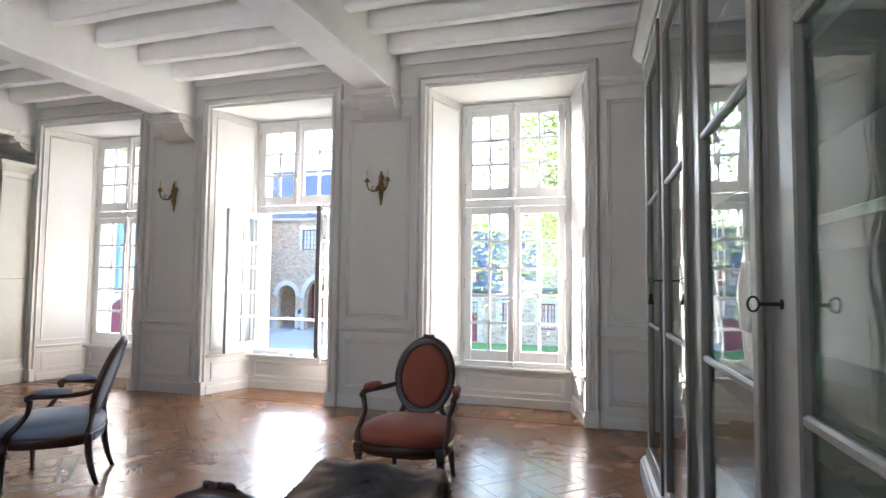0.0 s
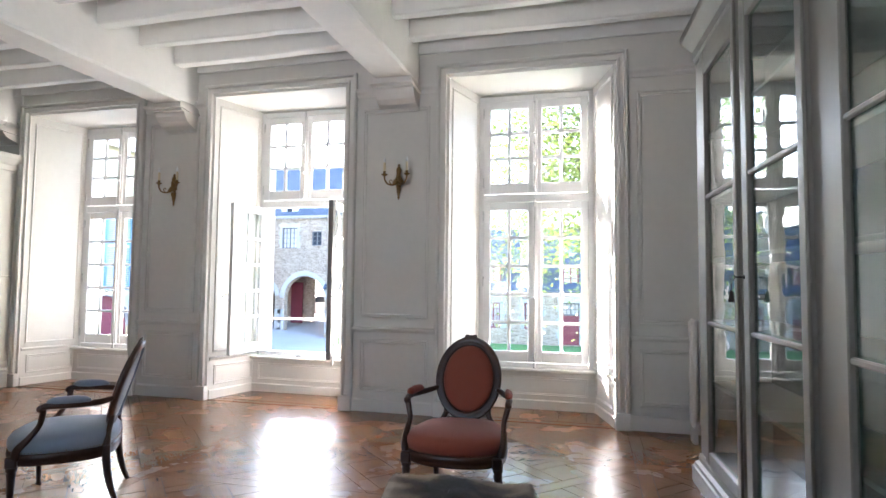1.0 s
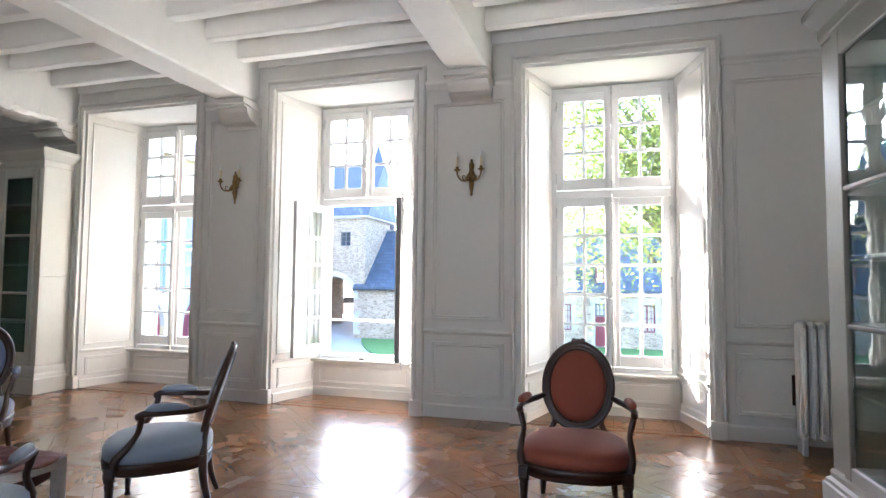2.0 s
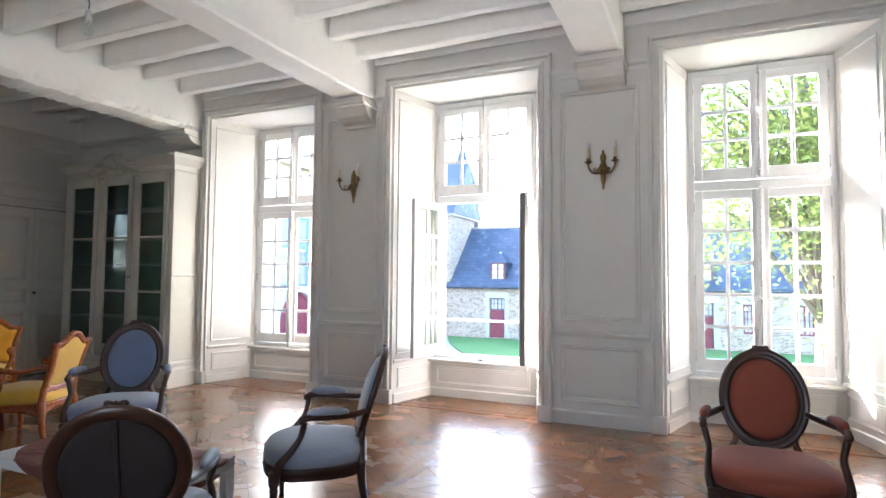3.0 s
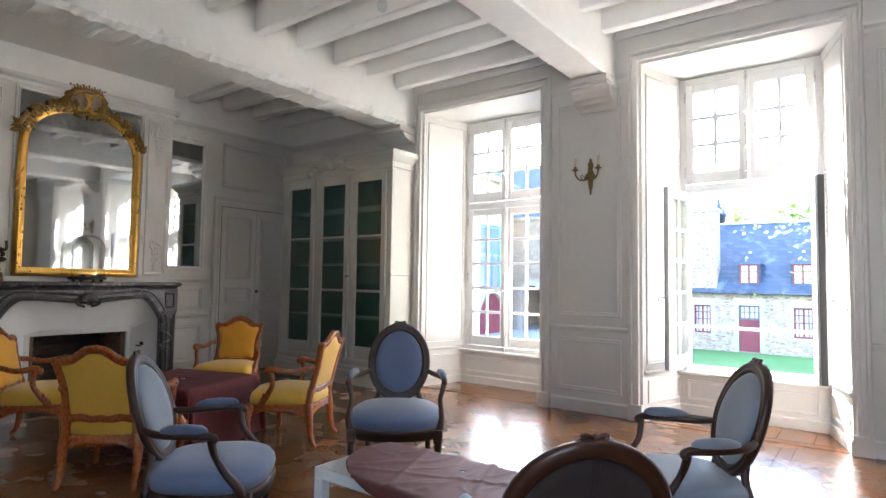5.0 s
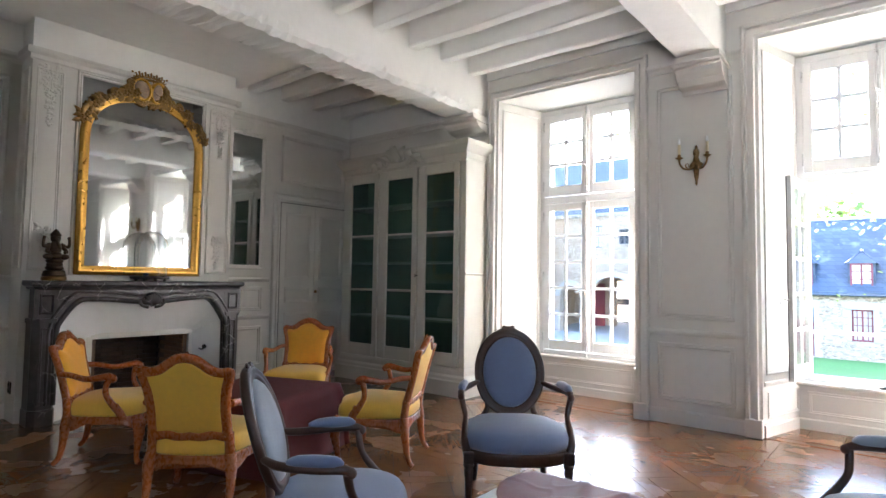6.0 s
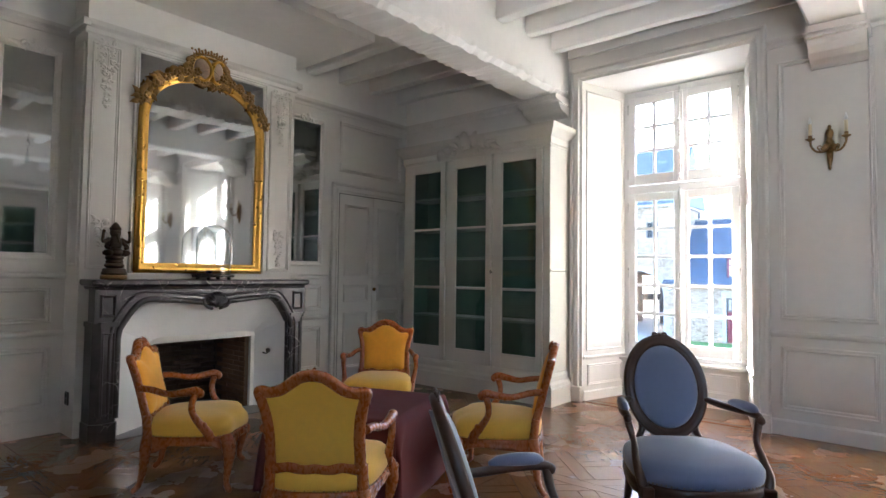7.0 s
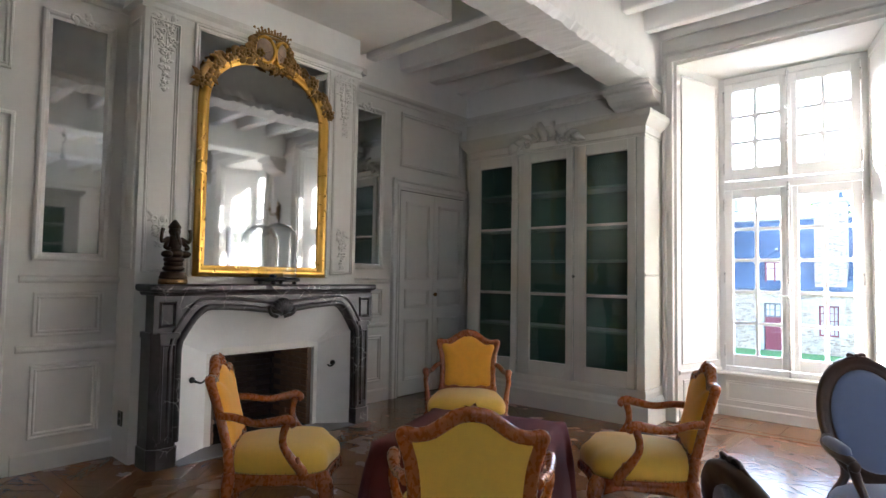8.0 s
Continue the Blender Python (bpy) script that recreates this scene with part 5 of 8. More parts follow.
# ---- doors ----
def door(name, label, y0, y1, h, leaves, knob):
    dr = thing(name, label, "door", W_W, kind="structure")
    bm = bmesh.new()
    pts = [(y0, 0.0), (y0, h), (y1, h), (y1, 0.0)]
    rings = []
    for (u, v), (du, dv) in zip(pts, ((-1, 0), (-1, 1), (1, 1), (1, 0))):
        rings.append([Vector((u + du * (0.11 - d * 0.88), v + dv * (0.11 - d * 0.88), hh * 0.8)) for d, hh in CASING])
    loft(bm, rings, smooth=False)
    part("door_casing", bm, TRIM, dr)
    # dark sheet behind the leaves; its colour paints the gap's shade
    bm = bmesh.new()
    box(bm, y0 + 0.002, y1 - 0.002, 0.0, h - 0.001, 0.0008, 0.003)
    part("door_gap", bm, JOINT, dr, "dark sheet that paints the shaded gap round the door leaves")
    w = (y1 - y0) / leaves
    for i in range(leaves):
        u0 = y0 + w * i + (0.009 if i == 0 else 0.002)
        u1 = y0 + w * (i + 1) - (0.009 if i == leaves - 1 else 0.002)
        bm = bmesh.new()
        cbox(bm, u0, u1, 0.006, h - 0.009, 0.0034, 0.014, 0.003)
        lf = part("door_leaf", bm, TRIM, dr)
        for v0, v1 in ((0.16, 0.80), (0.92, 1.12), (1.22, h - 0.12)):
            bm = bmesh.new()
            frame_rect(bm, Matrix.Translation((0, 0, 0.0138)), u0 + 0.07, u1 - 0.07, v0, v1, [(a * 0.8, b * 0.7) for a, b in PANEL])
            part("door_panel", bm, TRIM, lf)
    bm = bmesh.new()
    blob(bm, (knob, 1.06, 0.04), (0.022, 0.022, 0.02), 10, 6)
    tube(bm, [(knob, 1.06, 0.01), (knob, 1.06, 0.035)], 0.008, 8)
    part("door_knob", bm, BRASS, dr)
    return dr


door("door_1", "pale grey panelled double door beside the chimney breast", 4.2, 5.25, 2.17, 2, 4.74)
door("door_2", "pale grey panelled door in a moulded casing", -0.12, 0.76, 2.13, 1, 0.02)

# wall socket by the chimneypiece
sk = thing("wall_socket", "black double wall socket on a panelled side", "socket", Matrix(((1, 0, 0, -9.3), (0, 0, -1, BY0 - 0.0), (0, 1, 0, 0.28), (0, 0, 0, 1))))
bm = bmesh.new()
cbox(bm, -0.035, 0.035, -0.05, 0.05, 0.001, 0.012, 0.004)
part("plate", bm, EBONY, sk)
for v in (-0.022, 0.022):
    bm = bmesh.new()
    lathe(bm, [(0.018, 0.011), (0.018, 0.016), (0.012, 0.0165)], 12, Matrix.Translation((0, v, 0)))
    part("outlet", bm, RUBBER, sk)


# ---- bookcases ----
def bookcase(name, label, M, W, D, H, doors, group="", paint=None, PL=0.30, pz0=0.45, head=0.13):
    """Tall glazed bookcase; front towards -y at y 0, back at y D, left end at x 0. doors: pane spans (x0, x1)."""
    bc = thing(name, label, "bookcase", M, group)
    paint = paint or CASE
    TOP = H - 0.2
    t = 0.03
    bm = bmesh.new()
    cbox(bm, 0, t, 0.02, D, PL, TOP, 0.003)
    part("side", bm, paint, bc)
    bm = bmesh.new()
    cbox(bm, W - t, W, 0.02, D, PL, TOP, 0.003)
    part("side", bm, paint, bc)
    for x, s in ((0, -1), (W, 1)):
        # raised fields on the ends
        Me = Matrix(((0, 0, s, x), (s, 0, 0, 0 if s > 0 else D), (0, 1, 0, 0), (0, 0, 0, 1)))
        bm = bmesh.new()
        rail(bm, Me, 0.005, D - 0.025, 1.3, [(-0.012, 0), (-0.012, 0.006), (0, 0.012), (0.012, 0.006), (0.012, 0)])
        part("end_moulding", bm, paint, bc)
    bm = bmesh.new()
    box(bm, t, W - t, D - 0.02, D, PL, TOP)
    part("back_panel", bm, GREEN, bc)
    bm = bmesh.new()
    box(bm, t, W - t, 0.03, D - 0.0205, TOP - 0.02, TOP)
    box(bm, t, W - t, 0.03, D - 0.0205, PL, PL + 0.02)
    for x in (t, W - t - 0.004):
        box(bm, x, x + 0.004, 0.03, D - 0.0205, PL + 0.021, TOP - 0.021)
    part("lining", bm, GREEN, bc)
    # plinth and cornice, moulded round front and ends
    path = [(0, D), (0, 0), (W, 0), (W, D)]
    bm = bmesh.new()
    prof = [(0.0, 0.0), (0.045, 0.0), (0.045, PL * 0.53), (0.035, PL * 0.58), (0.03, PL * 0.67), (0.012, PL * 0.75), (0.012, PL * 0.9), (0.004, PL), (-0.02, PL), (-0.02, 0.0)]
    sweep(bm, path, prof, closed=False, smooth=False)
    part("plinth", bm, paint, bc)
    bm = bmesh.new()
    prof = [(-0.02, TOP - 0.02), (0.004, TOP - 0.02), (0.006, TOP), (0.014, TOP + 0.01), (0.014, TOP + 0.07), (0.03, TOP + 0.09), (0.06, TOP + 0.13), (0.075, TOP + 0.15), (0.08, TOP + 0.17), (0.08, H), (-0.02, H)]
    sweep(bm, path, prof, closed=False, smooth=False)
    box(bm, 0.0, W, 0.0, D, H - 0.03, H - 0.002)
    part("cornice", bm, paint, bc)
    # fixed stiles between the door openings
    st = 0.085 if W > 3 else 0.075
    z0, z1 = PL + 0.004, TOP - 0.024
    edges = [0.0]
    for a, b in doors:
        edges += [a - st, b + st]
    edges.append(W)
    for i in range(0, len(edges), 2):
        if edges[i + 1] - edges[i] > 0.008:
            bm = bmesh.new()
            cbox(bm, edges[i] + 0.001, edges[i + 1] - 0.001, 0.002, 0.03, z0, z1, 0.003)
            part("front_stile", bm, paint, bc)
    pz1 = TOP - head
    mz = [pz0 + (pz1 - pz0) / 3, pz0 + 2 * (pz1 - pz0) / 3]
    for i, (a, b) in enumerate(doors):
        dr = new("glazed_door")
        dr.parent = bc
        bm = bmesh.new()
        y0, y1 = -0.018, 0.012
        cbox(bm, a - st + 0.002, a, y0, y1, z0, z1, 0.005)
        cbox(bm, b, b + st - 0.002, y0, y1, z0, z1, 0.005)
        cbox(bm, a - 0.001, b + 0.001, y0 + 0.001, y1 - 0.001, z0, pz0, 0.005)
        cbox(bm, a - 0.001, b + 0.001, y0 + 0.001, y1 - 0.001, pz1, z1, 0.005)
        part("door_frame", bm, paint, dr)
        bm = bmesh.new()
        tube(bm, [(b + st - 0.004, y0 - 0.001, z0 + 0.005), (b + st - 0.004, y0 - 0.001, z1 - 0.005)], 0.009, 8)
        part("astragal", bm, paint, dr)
        for z in mz:
            bm = bmesh.new()
            cbox(bm, a - 0.001, b + 0.001, y0 + 0.004, y1 - 0.006, z - 0.012, z + 0.012, 0.006)
            part("glazing_bar", bm, paint, dr)
        for c, d in zip([pz0] + mz, mz + [pz1]):
            bm = bmesh.new()
            box(bm, a, b, 0.002, 0.004, c + (0.012 if c != pz0 else 0), d - (0.012 if d != pz1 else 0))
            p = part("pane", bm, OLDGLASS, dr)
            p.visible_shadow = False
    for k, z in enumerate([pz0 + (pz1 - pz0) * f for f in (0.165, 0.333, 0.5, 0.667, 0.85)]):
        bm = bmesh.new()
        cbox(bm, t + 0.005, W - t - 0.005, 0.06, D - 0.021, z - 0.011, z + 0.011, 0.002)
        part("shelf", bm, mat("shelf_edge_green", (0.16, 0.26, 0.21), 0.5) if k == 0 and "shelf_edge_green" not in bpy.data.materials else bpy.data.materials["shelf_edge_green"], bc)
    # carved spray in the middle of the cornice
    bm = bmesh.new()
    Mc = Matrix(((1.5, 0, 0, W / 2), (0, 0, -2.4, -0.03), (0, 1.6, 0, TOP + 0.06), (0, 0, 0, 1)))
    for s in (-1, 1):
        scrolls(bm, Mc, [(s * 0.05, 0.03, 0.045, 0, s), (s * 0.13, 0.0, 0.04, 40, -s), (s * 0.2, -0.01, 0.03, 70, s)], 0.013)
        for k in range(4):
            leaf(bm, Mc, s * (0.05 + 0.05 * k), 0.02, 0.1, 90 - s * (20 + 35 * k), 0.3, 0.03)
    leaf(bm, Mc, 0, 0.0, 0.13, 95, 0.3, 0.04)
    part("carved_crest", bm, paint, bc)
    return bc


BCW = bookcase("bookcase", "pale grey glazed bookcase with green lining and empty shelves", pose(-9.07, 4.88, 0, 0, 0, 0), 1.965, 0.41, 2.74, [(0.17, 0.575), (0.80, 1.205), (1.41, 1.815)], group="glazed bookcases")
bm = bmesh.new()
tube(bm, [(1.305, -0.02, 1.28), (1.305, -0.05, 1.28)], 0.005, 6)
ringp = [(1.305, -0.06 + 0.014 * math.cos(a), 1.28 + 0.014 * math.sin(a)) for a in np.linspace(0, 2 * math.pi, 13)]
tube(bm, ringp, 0.003, 5, up=(1, 0, 0))
part("key", bm, IRON, BCW)

# the long bookcase on the east wall; its front looks west
EBD = radians(3.2)
EBM = Matrix(((math.sin(EBD), math.cos(EBD), 0, 0.27), (-math.cos(EBD), math.sin(EBD), 0, 4.02), (0, 0, 1, 0), (0, 0, 0, 1)))
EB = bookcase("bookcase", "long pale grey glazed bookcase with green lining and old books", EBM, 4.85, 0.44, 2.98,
              [(0.27, 0.84), (1.07, 1.66), (2.01, 2.63), (2.94, 3.56), (3.87, 4.49)], group="glazed bookcases", paint=CASESHADE, PL=0.19, pz0=0.27, head=0.18)
for x, kz, tassel in ((1.01, 1.32, True), (2.86, 1.262, False)):
    bm = bmesh.new()
    tube(bm, [(x, -0.018, kz), (x, -0.062, kz)], 0.004, 8)
    lathe(bm, [(0.004, 0), (0.011, 0.001), (0.011, 0.004), (0.004, 0.006)], 10, Matrix.Translation((x, -0.018, kz)) @ pose(0, 0, 0, 90))
    ringp = [(x, -0.073 + 0.011 * math.cos(a), kz + 0.015 * math.sin(a)) for a in np.linspace(0, 2 * math.pi, 17)]
    tube(bm, ringp, 0.0025, 6, up=(1, 0, 0))
    key = part("key", bm, IRON, EB)
    if tassel:
        bm = bmesh.new()
        tube(bm, [(x, -0.078, kz - 0.02), (x, -0.078, kz - 0.07)], 0.002, 5)
        lathe(bm, [(0.003, kz - 0.065), (0.011, kz - 0.075), (0.009, kz - 0.085), (0.016, kz - 0.12), (0.014, kz - 0.123)], 10, Matrix.Translation((x, -0.078, 0)))
        part("tassel", bm, DARKCLOTH, key, "dark silk tassel")
# rows of old books on a few shelves
brng = random.Random(8)
book_meshes = []
for k in range(6):
    bm = bmesh.new()
    w, h, d = brng.uniform(0.022, 0.045), brng.uniform(0.2, 0.28), brng.uniform(0.15, 0.19)
    cbox(bm, -w / 2, w / 2, 0, d, 0, h, 0.004)
    for z in (0.03, h * 0.3, h * 0.7, h - 0.03):
        box(bm, -w / 2 - 0.001, w / 2 + 0.001, -0.003, 0.004, z - 0.003, z + 0.003)
    book_meshes.append((w, mesh_of("book", bm, BOOKA)))
for z in (0.27 + 2.33 * 0.165 + 0.0125, 0.27 + 2.33 * 0.5 + 0.0125, 0.27 + 2.33 * 0.667 + 0.0125):
    for x0, x1 in ((3.0, 3.55), (3.95, 4.5)):
        x = x0
        while x < x1:
            w, me = book_meshes[brng.randrange(6)]
            o = tagged(new("book", me), "old leather-bound book standing on a bookcase shelf", "book", "old books on the shelves")
            o.matrix_basis = EBM @ Matrix.Translation((x + w / 2, 0.13, z + 0.003))
            x += w + brng.uniform(0.001, 0.006)

# cast radiator in the corner behind the bookcase's end
rad = thing("radiator", "white cast iron column radiator against the wall", "radiator", Matrix.Translation((0.39, 5.0, 0.0)))
for k in range(5):
    bm = bmesh.new()
    x = 0.065 * k
    cbox(bm, x - 0.026, x + 0.026, -0.06, 0.1, 0.12, 1.0, 0.03)
    tube(bm, [(x, -0.065, 0.18), (x, -0.07, 0.5), (x, -0.065, 0.95)], 0.02, 8)
    part("column", bm, RADIATOR, rad)
for x in (0, 0.26):
    bm = bmesh.new()
    cbox(bm, x - 0.02, x + 0.02, -0.05, 0.09, 0.0, 0.13, 0.008)
    part("foot", bm, RADIATOR, rad)
sk2 = thing("wall_socket", "dark brown triple wall socket with white outlets beside a radiator", "socket", Matrix(((1, 0, 0, 0.438), (0, 0, -1, NORTH), (0, 1, 0, 0.432), (0, 0, 0, 1))))
for v in (-0.08, 0.0, 0.08):
    bm = bmesh.new()
    cbox(bm, -0.04, 0.04, v - 0.04, v + 0.04, 0.001, 0.014, 0.004)
    pl = part("plate", bm, WALNUT, sk2)
    bm = bmesh.new()
    lathe(bm, [(0.02, 0.013), (0.02, 0.018), (0.014, 0.0185)], 12, Matrix.Translation((0, v, 0)))
    part("outlet", bm, WHITELAQ, pl)


# ---- armchairs ----
def seat_outline(fw, bw, d, bow, n=40, sq=3.2):
    """Plan of a seat, front towards -y."""
    pts = []
    for i in range(n):
        a = 2 * math.pi * i / n
        c, s = math.cos(a), math.sin(a)
        x = math.copysign(abs(c) ** (2 / sq), c)
        y = math.copysign(abs(s) ** (2 / sq), s)
        w = (fw + bw) / 2 + (bw - fw) / 2 * y
        yy = y * d / 2 - (bow * (1 - x * x) if y < 0 else -bow * 0.2 * (1 - x * x)) * abs(y)
        pts.append((x * w / 2, yy))
    return pts


def cushion(bm, outl, z0, levels):
    cy = sum(p[1] for p in outl) / len(outl)
    loft(bm, [[(x * k, cy + (y - cy) * k, z0 + h) for x, y in outl] for k, h in levels])


def beads(bm, pts, r=0.004):
    for p in pts:
        blob(bm, p, (r, r, r), 5, 2)


def lean_back(verts, z0, y0, ang, curve):
    """Tips a back about its foot and bends it round the sitter."""
    t = math.tan(radians(ang))
    for v in verts:
        v.co.y += y0 + (v.co.z - z0) * t - curve * v.co.x * v.co.x


def ellipse(rx, rz, n=40, ph=0.0):
    return [(rx * math.cos(2 * math.pi * i / n + ph), rz * math.sin(2 * math.pi * i / n + ph)) for i in range(n)]


UP = Matrix(((1, 0, 0, 0), (0, 0, -1, 0), (0, 1, 0, 0), (0, 0, 0, 1)))   # drawing plane upright, its front towards -y


def medallion_chair(name, label, wood, seat_cloth, back_cloth, rear_cloth, m, group="oval-backed armchairs", rx=0.17):
    ch = thing(name, label, "armchair", m, group)
    outl = seat_outline(0.64, 0.52, 0.51, 0.05)
    bm = bmesh.new()
    cushion(bm, outl, 0.325, [(0.955, 0.0), (0.98, 0.015), (0.995, 0.04), (0.985, 0.062), (0.94, 0.08), (0.83, 0.096), (0.6, 0.109), (0.3, 0.115), (0.04, 0.116)])
    part("seat", bm, seat_cloth, ch)
    bm = bmesh.new()
    cushion(bm, outl, 0.26, [(0.93, 0.0), (0.965, 0.002), (0.985, 0.012), (0.975, 0.022), (0.985, 0.03), (1.0, 0.04), (1.0, 0.056), (0.985, 0.066), (0.9, 0.067)])
    part("seat_rail", bm, wood, ch)
    bm = bmesh.new()
    pts = []
    for i in range(len(outl)):
        for f in (0, 0.5):
            p, q = outl[i], outl[(i + 1) % len(outl)]
            pts.append(((p[0] + (q[0] - p[0]) * f) * 0.985, (p[1] + (q[1] - p[1]) * f) * 0.985, 0.335))
    beads(bm, pts)
    part("nail_trim", bm, NAIL, ch)["kind"] = "stuff"
    # legs
    for s in (-1, 1):
        bm = bmesh.new()
        cbox(bm, -0.028, 0.028, -0.028, 0.028, 0.258, 0.32, 0.006, Matrix.Translation((s * 0.262, -0.222, 0)))
        lathe(bm, [(0.014, 0.0), (0.018, 0.004), (0.016, 0.014), (0.013, 0.02), (0.022, 0.2), (0.026, 0.225), (0.02, 0.232), (0.03, 0.245), (0.028, 0.258), (0.024, 0.262)], 16, Matrix.Translation((s * 0.262, -0.222, 0)), 8, 0.12)
        part("front_leg", bm, wood, ch)
        bm = bmesh.new()
        tube(bm, spline([(s * 0.2, 0.225, 0.33), (s * 0.2, 0.228, 0.22), (s * 0.205, 0.25, 0.1), (s * 0.21, 0.285, 0.0)], 4), [0.025, 0.023, 0.019, 0.014], 8)
        part("back_leg", bm, wood, ch)
    # back
    zc, rz = 0.66, 0.213
    ring = ellipse(rx, rz, 44)
    bm = bmesh.new()
    Mb = Matrix.Translation((0, 0, zc)) @ UP
    sweep(bm, ring, [(-0.012, -0.006), (-0.012, 0.01), (0.0, 0.02), (0.012, 0.02), (0.018, 0.014), (0.026, 0.02), (0.038, 0.018), (0.044, 0.008), (0.044, -0.01), (0.034, -0.02), (0.0, -0.02)], M=Mb)
    lean_back(bm.verts, 0.4, 0.21, 17, 0.35)
    part("back_frame", bm, wood, ch)
    bm = bmesh.new()
    loft(bm, [[(x * k, h, zc + y * k) for x, y in ring] for k, h in ((0.96, 0.0), (0.955, -0.012), (0.9, -0.028), (0.75, -0.038), (0.45, -0.043), (0.1, -0.045))])
    lean_back(bm.verts, 0.4, 0.21, 17, 0.35)
    part("backrest", bm, back_cloth, ch)
    bm = bmesh.new()
    loft(bm, [[(x * k, h, zc + y * k) for x, y in ring] for k, h in ((0.96, 0.006), (0.95, 0.014), (0.8, 0.02), (0.4, 0.023), (0.1, 0.024))])
    lean_back(bm.verts, 0.4, 0.21, 17, 0.35)
    part("back_cover", bm, rear_cloth, ch)
    bm = bmesh.new()
    cbox(bm, -0.009, 0.009, 0.018, 0.032, zc - rz * 0.97, zc + rz * 0.97, 0.003)
    lean_back(bm.verts, 0.4, 0.21, 17, 0.35)
    part("back_seam", bm, rear_cloth, ch)
    bm = bmesh.new()
    for s in (-1, 1):
        ringp = [Vector((s * 0.021 + 0.015 * math.cos(a), -0.008, 0.918 + 0.009 * math.sin(a) + 0.004 * s * math.cos(a))) for a in np.linspace(0, 2 * math.pi, 13)]
        tube(bm, ringp, 0.0065, 6, up=(0, 1, 0))
        tube(bm, spline([(0, -0.01, 0.915), (s * 0.03, -0.012, 0.914), (s * 0.06, -0.008, 0.904)], 4), [0.008, 0.007, 0.004], 6)
    blob(bm, (0, -0.01, 0.92), (0.011, 0.011, 0.012), 8, 5)
    lean_back(bm.verts, 0.4, 0.21, 17, 0.35)
    part("ribbon_crest", bm, wood, ch)
    for s in (-1, 1):
        bm = bmesh.new()
        tube(bm, spline([(s * 0.2, 0.222, 0.31), (s * 0.19, 0.225, 0.36), (s * 0.155, 0.228, 0.41), (s * 0.135, 0.232, 0.45), (s * 0.14, 0.24, 0.49)], 4), [0.024, 0.02, 0.016, 0.018, 0.014], 8)
        part("back_stile", bm, wood, ch)
        # arm: from the oval outwards, down in a sweep to the seat rail
        bm = bmesh.new()
        tube(bm, spline([(s * (rx + 0.024), 0.252, 0.6), (s * 0.243, 0.185, 0.588), (s * 0.292, 0.05, 0.588), (s * 0.303, -0.045, 0.592), (s * 0.302, -0.085, 0.584)], 5), [0.015, 0.018, 0.017, 0.02, 0.017], 8)
        blob(bm, (s * 0.303, -0.088, 0.577), (0.02, 0.022, 0.022), 8, 6)
        part("armrest", bm, wood, ch)
        bm = bmesh.new()
        tube(bm, spline([(s * 0.303, -0.075, 0.577), (s * 0.29, -0.083, 0.525), (s * 0.278, -0.1, 0.475), (s * 0.284, -0.145, 0.412), (s * 0.282, -0.195, 0.355), (s * 0.266, -0.207, 0.3)], 5), [0.018, 0.017, 0.015, 0.018, 0.022, 0.024], 8)
        part("arm_support", bm, wood, ch)
        bm = bmesh.new()
        tube(bm, spline([(s * 0.268, 0.15, 0.608), (s * 0.277, 0.11, 0.615), (s * 0.29, 0.04, 0.617), (s * 0.299, -0.03, 0.615), (s * 0.302, -0.06, 0.608)], 4), [0.008, 0.021, 0.025, 0.023, 0.008], 10, 0.95)
        part("arm_pad", bm, seat_cloth, ch)
    return ch


def face(x, y, ang, size=1.0):
    """A chair's pose: its seat's middle, the way it faces, in degrees from +x, and its size."""
    return pose(x, y, 0, 0, 0, ang + 90) @ Matrix.Diagonal((size, size, size, 1))


medallion_chair("armchair", "dark walnut oval-backed armchair in rose red velvet", WALNUT, REDVELVET, REDVELVET, REDVELVET, face(-1.183, 3.33, -89))
medallion_chair("armchair", "dark walnut oval-backed armchair in grey-blue velvet", WALNUT, BLUEGREY, BLUEGREY, BLUEGREY, face(-3.425, 2.745, 215, 0.98))
medallion_chair("armchair", "dark walnut oval-backed armchair in blue velvet", WALNUT, BLUE, BLUE, BLUE, face(-5.222, 2.879, -51.3, 1.015))
medallion_chair("armchair", "dark walnut oval-backed armchair in pale blue velvet", WALNUT, BLUE, BLUEGREY, BLUEGREY, face(-5.233, 1.569, 44, 0.96))
medallion_chair("armchair", "dark walnut oval-backed armchair with a dark cloth back", WALNUT, BLUEGREY, BLUEGREY, DARKCLOTH, face(-3.49, 1.65, 130.8, 0.935), rx=0.205)
medallion_chair("armchair", "dark walnut oval-backed armchair beside the hide-covered stool", WALNUT, BLUEGREY, BLUEGREY, DARKCLOTH, face(-0.755, 1.227, 95, 0.935), rx=0.205)


